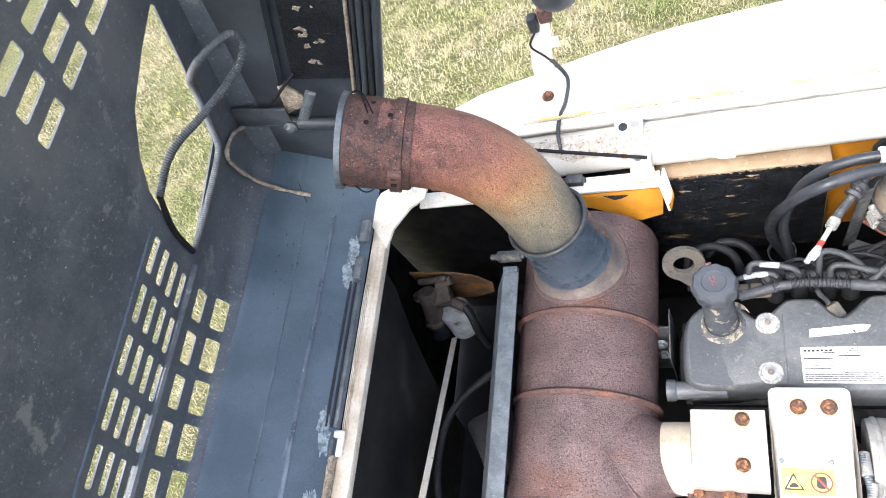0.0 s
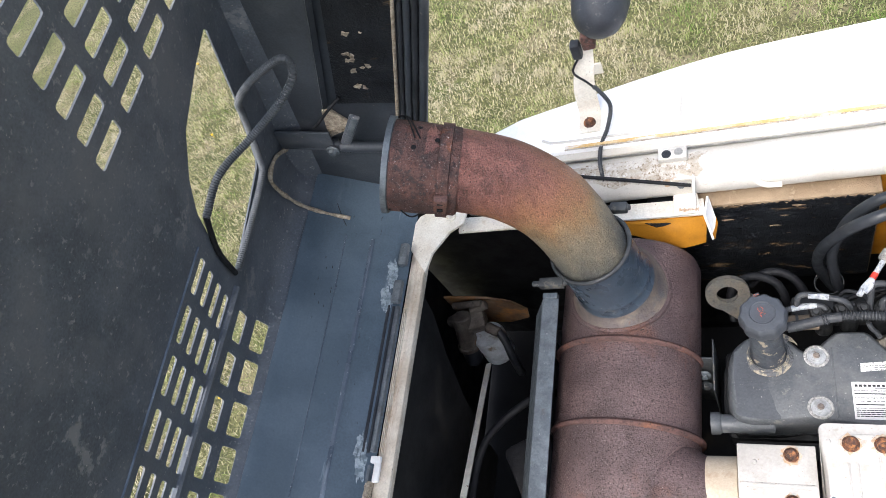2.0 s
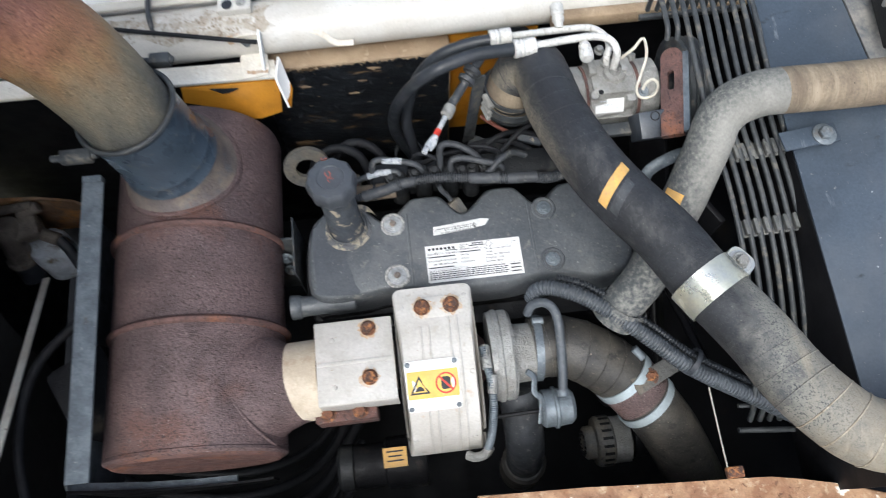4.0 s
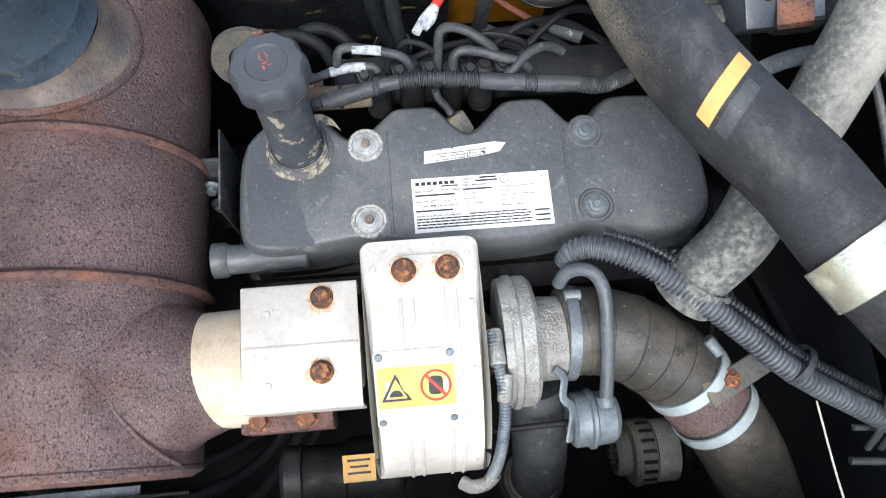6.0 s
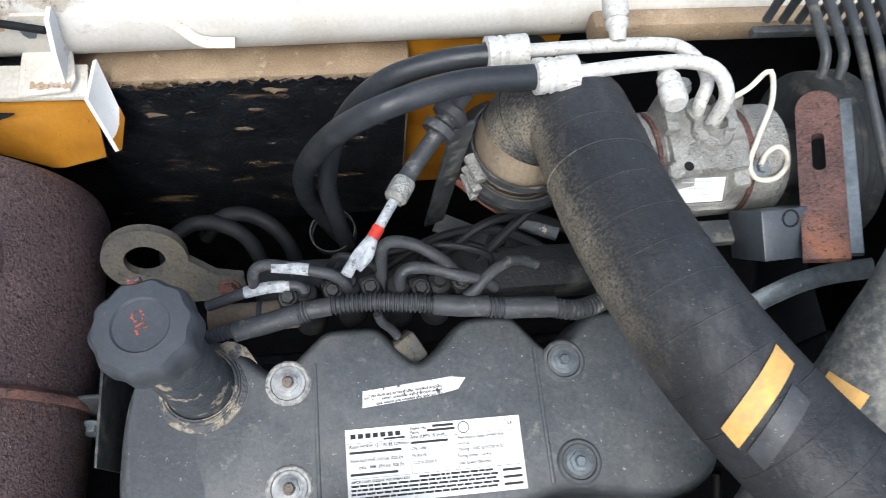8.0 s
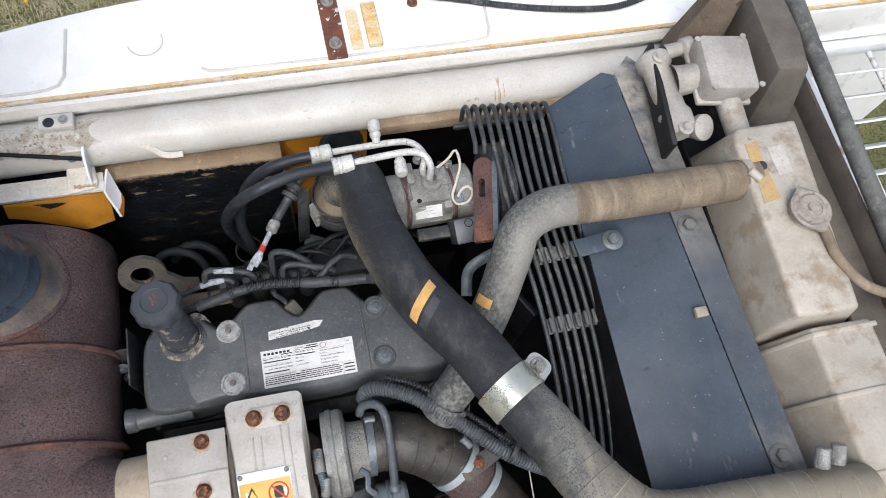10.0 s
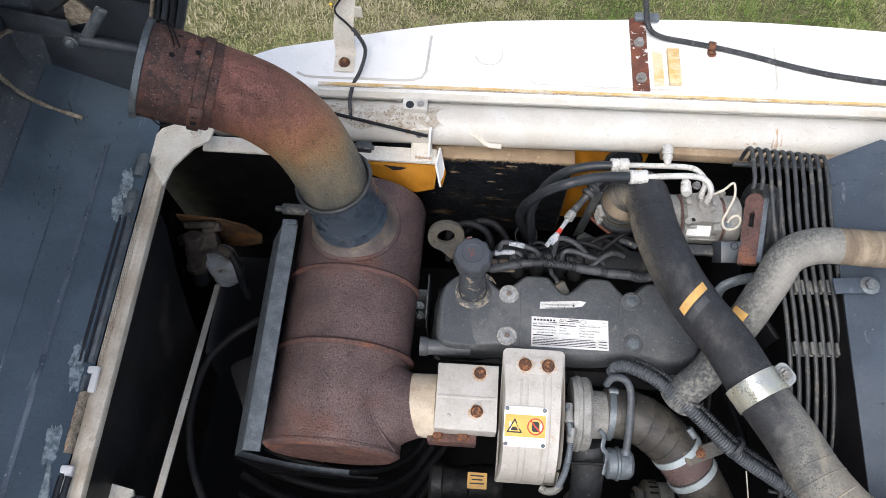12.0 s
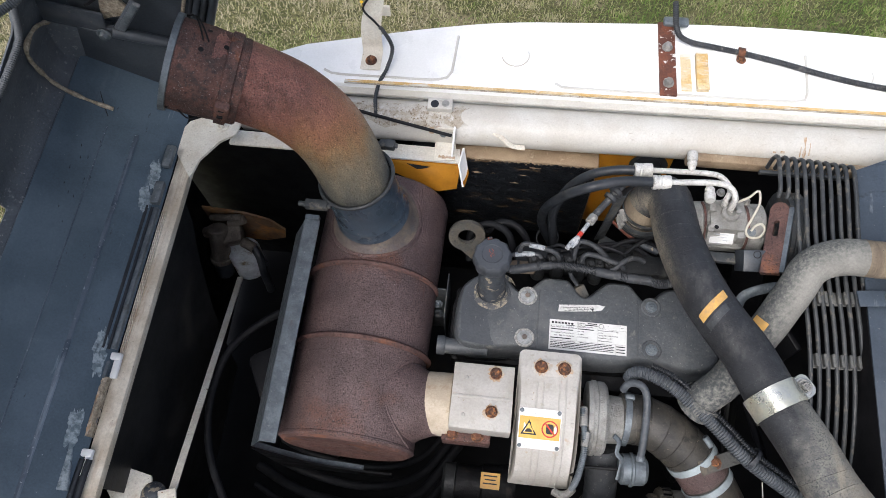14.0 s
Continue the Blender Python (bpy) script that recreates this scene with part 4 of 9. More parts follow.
    part("stay", tube([(-0.925, 0.366, 1.985), (-0.810, 0.363, 2.222), (-0.700, 0.360, 2.46)], 0.012, 4, 0.05, flat=0.5), shaded_black, h)
    part("overlap_seam", tube([hood_place(y, u_of(z), 0.0038) for y, z in ((0.262, 1.722), (0.283, 1.728), (0.306, 1.734), (0.330, 1.739), (0.372, 1.747))], 0.0010, 6, 0.01), rubber, h)
    for k in range(16):
        y, u, s = 0.02 + 0.012 * k + 0.02 * math.sin(9 * k), u_of(1.728) + 0.020 * math.sin(5.3 * k), 0.003 + 0.003 * abs(math.sin(3.1 * k))
        part("scratch", sheet([(y - s, u), (y, u - 0.0007), (y + s, u + 0.0012), (y, u + 0.0009)], [], lambda a, c, w: hood_place(a, c, w + 0.0040), 0.0003), wire_black, h)
    b = box((-1.012, 0.352, 1.912), (0.115, 0.006, 0.055), 0.002, Euler((0, radians(14), 0)).to_matrix())
    box((-1.018, 0.363, 1.888), (0.115, 0.03, 0.004), 0.001, Euler((0, radians(14), 0)).to_matrix(), bm=b)
    part("shelf", b, shaded_black, h)
    part("torn_lining", sheet([(-0.944, 1.968), (-0.925, 1.966), (-0.908, 1.928), (-0.922, 1.905), (-0.950, 1.897), (-0.970, 1.890), (-0.962, 1.920)], [], plane_at((0, 0.374, 0), (1, 0, 0), (0, 0, 1)), 0.005), residue, h, "torn cream lining with rust stain")
    br = part("hinge_bracket", box((-0.962, 0.356, 1.872), (0.050, 0.012, 0.034), 0.004, Euler((0, radians(14), 0)).to_matrix()), shaded_black, h)
    part("wire", tube([(-0.980, 0.362, 1.934), (-0.955, 0.352, 1.955), (-0.920, 0.356, 1.980), (-0.883, 0.364, 2.002)], 0.003, 8), wire_black, h)
    part("bolt", hexbolt((-0.966, 0.346, 1.877), (0, -1, 0), 0.008, 0.010), galvanised, br)
    part("hinge_rod", rod((-0.950, 0.352, 1.878), (-0.80, 0.362, 1.830), 0.011), shaded_black, h)
    part("strut_end", box((-0.905, 0.354, 1.920), (0.020, 0.008, 0.095), 0.002, Euler((0, radians(40), 0)).to_matrix()), hood_paint, h)
    part("strut_face", box((-0.897, 0.349, 1.928), (0.012, 0.003, 0.070), 0.001, Euler((0, radians(40), 0)).to_matrix()), galvanised, h)
    # frayed seal that outlines the pipe's cut-out
    part("edge_seal", tube([(-0.998, 0.279, 1.727), (-1.048, 0.282, 1.754), (-1.086, 0.284, 1.792), (-1.078, 0.267, 1.875), (-1.060, 0.262, 1.927), (-1.062, 0.308, 1.926), (-1.073, 0.356, 1.890)], 0.0052, 8, taper=lambda f: 0.8 + 0.25 * math.sin(37 * f) * math.sin(11 * f)), residue, h, "frayed grey edge seal")
    # bare scuffed spots where the lip has rubbed
    for y, s, z in ((0.165, 0.040, 1.664), (0.112, 0.030, 1.668), (-0.207, 0.050, 1.664), (-0.345, 0.040, 1.666)):
        rng = random.Random(int(y * 1000))
        poly = []
        for a in np.linspace(0, 2 * math.pi, 48)[:-1]:
            k = 0.80 + 0.45 * noise.noise((1.6 * math.cos(a) + y * 90, 1.6 * math.sin(a), 1.0)) + 0.30 * rng.random()
            poly.append((y + 0.85 * s * k * math.cos(a) + 0.25 * s * math.sin(a), max(0.006, u_of(z) + 0.013 * k * math.sin(a))))
        part("scuff_mark", sheet(poly, [], lambda u, v, w: hood_place(u, v, w + 0.0048), 0.0003, [(a, c) for a in np.linspace(y - s, y + s, 15) for c in np.linspace(0.004, 0.07, 18)]), scuff, h)
    return h


def hood_cable():
    c = thing("hood_cable", (-1.0, 0.1, 1.95), "looped grey corrugated cable hanging in the hood", "cable")
    pts = [(-1.000, 0.065, 2.105), (-0.975, 0.125, 2.130), (-0.930, 0.186, 2.134), (-0.875, 0.228, 2.153), (-0.845, 0.258, 2.171), (-0.840, 0.273, 2.189), (-0.850, 0.268, 2.206), (-0.920, 0.261, 2.179), (-0.975, 0.264, 2.138), (-1.000, 0.272, 2.095), (-1.035, 0.254, 1.990), (-1.045, 0.235, 1.965), (-1.050, 0.162, 1.954), (-1.055, 0.053, 1.947)]
    part("sleeve", tube(pts, 0.0064, 12, rib=0.0009, pitch=0.0040), cable_grey, c)
    part("core", tube([(-1.055, 0.045, 1.950), (-1.030, 0.046, 2.03), (-1.000, 0.065, 2.105)], 0.005, 8), wire_black, c)


# ---- cream rail frame ----
def rail_frame():
    f = thing("rail_frame", (-0.85, 0.0, 1.62), "cream painted steel frame rail with rust-stained edges", "frame")
    part("side_rail", box((-0.865, -0.100, 1.630), (0.034, 0.72, 0.020), 0.002), rail_paint, f)
    for x in (-0.8795, -0.8755, -0.8715):
        part("rail_rib", box((x, -0.045, 1.6410), (0.0022, 0.295, 0.004), 0.0009), rail_paint, f)
    part("seal_carrier", box((-0.8880, -0.045, 1.650), (0.009, 0.295, 0.012), 0.001), galvanised, f)
    b = slab([(-0.905, 0.262), (-0.842, 0.180), (-0.832, 0.225), (-0.800, 0.272), (-0.770, 0.292), (-0.765, 0.332), (-0.83, 0.338), (-0.875, 0.316)], 1.640, 1.646, 0.0)
    part("corner_plate", b, cream_paint, f)
    part("bolt", hexbolt((-0.803, 0.309, 1.646), (0, 0, 1), 0.009, 0.011, 1.5), cream_paint, f)
    b = box((-0.545, 0.305, 1.612), (0.50, 0.036, 0.008), 0.002)
    box((-0.545, 0.320, 1.590), (0.50, 0.005, 0.045), 0.001, bm=b)
    part("cross_rail", b, cream_paint, f)
    # end flange, bent down from the rail's free end
    tf, tb, bf, bb = Vector((-0.3017, 0.3152, 1.5565)), Vector((-0.2950, 0.3552, 1.5615)), Vector((-0.2900, 0.2890, 1.4965)), Vector((-0.2823, 0.3183, 1.5160))
    bent = lambda u, v, w: tf.lerp(tb, u).lerp(bf.lerp(bb, u), v) + Vector((w, 0, 0.4 * w))
    part("end_bracket", sheet([(0, 0), (1, 0), (1, 1), (0.12, 1.0), (0, 0.94)], [], bent, 0.004), white_paint, f, "bent end flange")
    part("worn_corner", sheet([(0.0, 0.72), (0.25, 0.80), (0.6, 0.86), (1, 0.80), (1, 1.002), (0.12, 1.002), (0, 0.942)], [], lambda u, v, w: bent(u, v, w + 0.0044), 0.0003), yellow_paint, f, "yellow paint showing at the flange's foot")
    skirt = lambda u, v, w: Vector((u, 0.288 - 0.185 * (1.605 - v) + 0.003 * math.sin(40 * u) - w, 1.605 - 0.45 * (1.605 - v)))
    part("bracket_skirt", sheet([(-0.455, 1.548), (-0.430, 1.530), (-0.344, 1.462), (-0.333, 1.459), (-0.294, 1.472), (-0.292, 1.605), (-0.455, 1.605)], [], skirt, 0.004, [(x, z) for x in np.linspace(-0.44, -0.30, 10) for z in (1.50, 1.54, 1.58)]), yellow_paint, f, "yellow painted lower bracket of bent sheet")
    part("torn_skin", sheet([(-0.41, 1.598), (-0.395, 1.585), (-0.388, 1.578), (-0.376, 1.584), (-0.365, 1.594), (-0.36, 1.600)], [], lambda u, v, w: skirt(u, v, w + 0.005), 0.001), foam_black, f)
    # welded tab with its fin, standing on the rail
    b = slab([(-0.356, 0.3125), (-0.310, 0.318), (-0.306, 0.330), (-0.312, 0.366), (-0.356, 0.366)], 1.5660, 1.5690, 0.001, 1)
    part("tab_foot", b, cream_paint, f)
    tab = part("upright_tab", sheet([(-0.358, 1.564), (-0.316, 1.564), (-0.316, 1.614), (-0.350, 1.614), (-0.361, 1.603), (-0.357, 1.588)], [], plane_at((0, 0.2445, 0), (1, 0, 0), (0, 0.08, 1)), 0.004), cream_paint, f)
    part("bolt", hexbolt((-0.338, 0.3650, 1.594), (0, -1, 0.1), 0.0065, 0.004, 1.3), galvanised, tab)
    part("rust_run", sheet([(-0.346, 1.590), (-0.322, 1.588), (-0.324, 1.578), (-0.331, 1.575), (-0.334, 1.568), (-0.339, 1.568), (-0.337, 1.577), (-0.346, 1.580)], [], plane_at((0, 0.2388, 0), (1, 0, 0), (0, 0.08, 1)), 0.0004), rust_bloom, tab, "small orange rust run")
    part("tab_fin", sheet([(0.322, 1.567), (0.369, 1.567), (0.371, 1.622), (0.356, 1.623), (0.338, 1.600)], [], plane_at((-0.412, 0, 0), (0, 1, 0), (0.06, 0, 1)), 0.004), white_paint, f)
    rng = random.Random(12)
    seam = [(-0.345 + 0.036 * i / 14, 0.3185 + 0.004 * rng.random()) for i in range(15)] + [(-0.309 - 0.036 * i / 14, 0.3245 + 0.004 * rng.random()) for i in range(15)]
    part("weld_rust", slab(seam, 1.5691, 1.5696), rust_bloom, f, "rust-stained weld seam")
    # the cross rail falls and draws back towards its free end
    fall = Matrix.Translation((-0.795, 0.305, 1.612)) @ Euler((0, radians(6.5), radians(3.5))).to_matrix().to_4x4() @ Matrix.Translation((0.795, -0.305, -1.612))
    for ob in f.children_recursive:
        if ob.name.split(".")[0] in ("cross_rail", "bracket_skirt", "torn_skin"):
            ob.data.transform(fall)
    for y in (-0.198, -0.372):
        b = box((-0.884, y - 0.007, 1.648), (0.030, 0.014, 0.010), 0.003)
        box((-0.875, y - 0.030, 1.6475), (0.013, 0.036, 0.009), 0.003, bm=b)
        part("tab", b, white_paint, f, "white painted angle tab")
    for y in (0.13, 0.215):
        part("clip", box((-0.888, y, 1.664), (0.018, 0.05, 0.014), 0.003), galvanised, f, "grey steel clip")
    part("clip", box((-0.893, -0.232, 1.650), (0.014, 0.034, 0.012), 0.003), galvanised, f, "grey steel clip")
    for x, z in ((-0.8950, 1.6575), (-0.9020, 1.6645)):
        part("rubber_seal", tube([(x, -0.195, z), (x, -0.05, z), (x, 0.10, z)], 0.0036, 8, 0.04), rubber, f)
    for x in (-0.884, -0.872):
        part("rubber_seal", tube([(x, -0.50, 1.650), (x - 0.002, -0.44, 1.650), (x, -0.39, 1.650)], 0.006, 8, 0.03), rubber, f)
    part("foot_plate", slab([(-0.923, -0.402), (-0.906, -0.427), (-0.877, -0.459), (-0.816, -0.452), (-0.818, -0.411), (-0.826, -0.393), (-0.933, -0.372)], 1.485, 1.491), cream_paint, f)
    rng = random.Random(31)
    ragged = [(-0.880 - 0.004 * rng.random(), y) for y in np.linspace(-0.245, -0.352, 14)] + [(-0.899 - 0.010 * rng.random() * math.sin(math.pi * (y + 0.352) / 0.107), y) for y in np.linspace(-0.352, -0.245, 18)]
    part("rusted_edge", slab(ragged, 1.640, 1.655), residue, f, "rust-eaten rail edge")
    for k in range(9):
        y, x, s = -0.26 - 0.0095 * k, -0.888 - 0.008 * rng.random(), 0.004 + 0.005 * rng.random()
        part("rust_flake", slab([(x + 0.5 * s * (0.6 + 0.6 * rng.random()) * math.cos(a), y + 1.5 * s * (0.6 + 0.6 * rng.random()) * math.sin(a)) for a in np.linspace(0, 2 * math.pi, 12)[:-1]], 1.6552, 1.6558), rust_bloom, f)
    part("end_pad", slab([(-0.925, -0.447), (-0.885, -0.444), (-0.901, -0.369), (-0.92, -0.371)], 1.662, 1.668, 0.001, 1), scuff, f, "stained bare steel end pad")
    part("brace_foot", box((-0.764, -0.428, 1.542), (0.034, 0.022, 0.006), 0.002, Euler((0, 0, 0.3)).to_matrix()), cream_paint, f)
    return f


def left_compartment():
    solo("compartment_wall", box((-1.02, -0.10, 1.24), (0.05, 0.90, 0.86), 0.01), bay_shaded, "black steel side wall of the engine bay", "wall", kind="structure")
    lo, up = Vector((-0.862, 0.142, 1.185)), Vector((-0.755, -0.440, 1.550))
    b = box((lo + up) / 2, ((up - lo).length, 0.004, 0.015), 0.001, (up - lo).to_track_quat("X", "Y").to_matrix())
    solo("inner_wall", sheet([(-0.43, 1.626), (-0.43, 1.03), (-0.06, 1.03), (-0.03, 1.15), (0.02, 1.30), (0.08, 1.43), (0.14, 1.53), (0.17, 1.626)], [], plane_at((-0.881, 0, 0), (0, 1, 0), (0, 0, 1)), 0.012), bay_dusty_shaded, "black painted inner wall below the cream rail", "wall", kind="structure")
    solo("brace_bar", b, cream_paint, "slanting flat cream steel brace bar", "brace")
    fl = thing("fuel_filter", (-0.90, 0.24, 1.02), "grey metal fuel filter hanging from an alloy head", "filter")
    part("canister", lathe((-0.885, 0.222, 1.045), (-0.08, 0.22, 1), [(0, 0), (0.034, 0.0), (0.043, 0.007), (0.044, 0.085), (0.040, 0.095), (0, 0.096)], 32), filter_paint, fl, "pale spin-on canister")
    b = box((-0.918, 0.262, 1.175), (0.065, 0.050, 0.05), 0.010, Euler((0.2, 0, 0.3)).to_matrix())
    rod((-0.950, 0.215, 1.12), (-0.945, 0.265, 1.215), 0.026, bm=b)
    rod((-0.925, 0.285, 1.195), (-0.880, 0.300, 1.205), 0.012, bm=b)
    rod((-0.985, 0.262, 1.18), (-0.960, 0.262, 1.20), 0.016, bm=b)
    rod((-0.885, 0.250, 1.170), (-0.850, 0.235, 1.165), 0.014, bm=b)
    lathe((-0.950, 0.212, 1.115), (0.05, 0.5, 1), [(0.027, 0), (0.031, 0.003), (0.031, 0.014), (0.027, 0.017)], 24, b)
    rod((-0.975, 0.298, 1.205), (-0.890, 0.300, 1.212), 0.010, bm=b)
    part("head", b, grimy_alloy, fl, "grimy alloy head")
    part("drain_plug", rod((-0.948, 0.190, 1.07), (-0.950, 0.215, 1.125), 0.024), rubber, fl)
    part("water_hose", tube([(-0.852, 0.236, 1.165), (-0.835, 0.215, 1.15), (-0.830, 0.19, 1.10), (-0.835, 0.18, 1.0)], 0.011), rubber, fl)
    part("mount", sheet([(-1.02, 1.06), (-0.86, 1.05), (-0.80, 1.08), (-0.79, 1.13), (-0.82, 1.185), (-0.88, 1.215), (-1.02, 1.235)], [], plane_at((0, 0.318, 0), (1, 0, 0), (0, 0, 1)), 0.006), mount_tan, fl, "rust-stained mounting plate")
    solo("compartment_hose", tube([(-0.60, 0.05, 1.30), (-0.650, 0.02, 1.33), (-0.701, -0.007, 1.35), (-0.779, -0.087, 1.35), (-0.800, -0.194, 1.35), (-0.785, -0.292, 1.35), (-0.743, -0.381, 1.35), (-0.66, -0.50, 1.33), (-0.60, -0.545, 1.30)], 0.0085), wire_black, "thick black cable looping beside the muffler", "cable")
    for i in range(5):
        y = -0.27 - 0.045 * i
        solo("bay_hose", tube([(-0.74, y + 0.05, 1.08), (-0.62, y, 1.14 - 0.02 * i), (-0.46, y - 0.02, 1.12), (-0.34, y + 0.03, 1.04), (-0.25, y + 0.16, 1.02)], 0.008 + 0.002 * (i % 3)), wire_black, "black rubber hose low in the engine bay", "hose", "low hoses")
    solo("pump_block", box((-0.62, -0.17, 1.12), (0.10, 0.12, 0.76), 0.015, Euler((0, 0, 0.5)).to_matrix()), block_shaded, "oily black pump block", "pump")
    solo("tank_dome", lathe((-0.807, -0.428, 1.492), (0, 0, 1), [(0, 0), (0.022, 0.0), (0.025, 0.010), (0.018, 0.022), (0.008, 0.027), (0, 0.028)], 24), neck_dust, "small dusty rubber dome on the cream plate", "cap")


# ---- bay shell, bulkhead, white body ----
def shell():
    # Floor and walls also shut stray light out of the bay; near wall unseen.
    solo("floor", box((0.0, -0.05, 0.72), (2.2, 1.0, 0.06), 0.0), bay_shaded, "black oily floor pan of the engine bay", "floor", kind="structure")
    solo("wall_near", box((0.0, -0.575, 1.12), (2.0, 0.05, 0.80), 0.004), bay_shaded, "unseen black near wall added to close the engine bay", "wall", kind="structure")
    solo("wall_far", box((-0.02, 0.428, 1.13), (2.16, 0.05, 0.80), 0.0), bay_shaded, "black steel far bulkhead of the engine bay", "wall", kind="structure")
    ins = thing("sound_insulation", (-0.1, 0.37, 1.2), "tan and black foam sound insulation, its black skin cracked and peeling", "insulation")
    part("bare_foam", box((-0.165, 0.3745, 1.367), (0.345, 0.056, 0.342), 0.004), foam_tan, ins, "bare tan foam")
    rng = random.Random(4)
    torn = []
    n = 150
    for i in range(n + 1):
        x = 0.004 - 0.345 * i / n
        torn.append((x, 1.534 + 0.0035 * math.sin(i * 0.9) * rng.random() + rng.choice((-0.006, -0.002, 0, 0.002, 0.005)) * rng.random()))
    holes = []
    for _ in range(46):
        x, z = rng.uniform(-0.32, -0.02), 1.520 - abs(rng.gauss(0, 0.062))
        s = rng.uniform(0.002, 0.0085)
        if z > 1.34 and all(abs(x - hx) > 0.036 or abs(z - hz) > 0.013 for hx, hz in holes):
            holes.append((x, z))
    cuts = []
    for x, z in holes:
        s = rng.choice((0.004, 0.006, 0.008, 0.015))
        cuts.append([(x + s * (0.4 + 0.8 * rng.random()) * math.cos(a), z + 0.42 * s * (0.4 + 0.8 * rng.random()) * math.sin(a)) for a in np.linspace(0, 2 * math.pi, 13)[:-1]])
    curl = lambda u, v, w: Vector((u, 0.3445 - w - 0.004 * max(0.0, noise.noise((u * 40, v * 60, 0))) - (0.004 * noise.noise((u * 90, 3, 1)) if v > 1.527 else 0.0), v))
    fill = [(x, z) for x in np.linspace(-0.335, 0.0, 60) for z in np.linspace(1.21, 1.522, 40)]
    part("black_skin", sheet(torn[::-1] + [(0.004, 1.20), (-0.341, 1.20)], cuts, curl, 0.0012, fill), foam_black, ins, "torn black foam skin with cracks and holes")
    part("dark_foam", box((-0.375, 0.3705, 1.36), (0.072, 0.048, 0.36), 0.003), foam_black, ins)
    for _ in range(46):
        x, z = rng.uniform(-0.33, 0.0), 1.536 + rng.uniform(-0.006, 0.004)
        s = rng.uniform(0.002, 0.006)
        q = [(s * (0.5 + 0.7 * rng.random()) * math.cos(a), 0.7 * s * (0.5 + 0.7 * rng.random()) * math.sin(a)) for a in np.linspace(0, 2 * math.pi, 8)[:-1]]
        part("torn_flake", sheet(q, [], plane_at((x, 0.3425, z), (1, rng.uniform(-0.4, 0.4), 0), (0, rng.uniform(-0.7, 0.3), 1)), 0.0010), foam_black, ins)
    part("edge_strip", box((0.42, 0.352, 1.592), (0.48, 0.022, 0.030), 0.006), foam_tan, ins, "brown foam strip under the beam")
    yb = thing("yellow_bulkhead", (0.085, 0.366, 1.25), "yellow painted bulkhead plate with a black rubber grommet", "panel")
    part("plate", box((0.088, 0.394, 1.38), (0.170, 0.012, 0.36), 0.003), yellow_paint, yb)
    part("grommet", lathe((0.122, 0.388, 1.500), (0, -1, 0.15), [(0.042, 0), (0.043, 0.005), (0.038, 0.009), (0.030, 0.009), (0.027, 0.004), (0, 0.003)], 32), rubber, yb, "black rubber grommet")


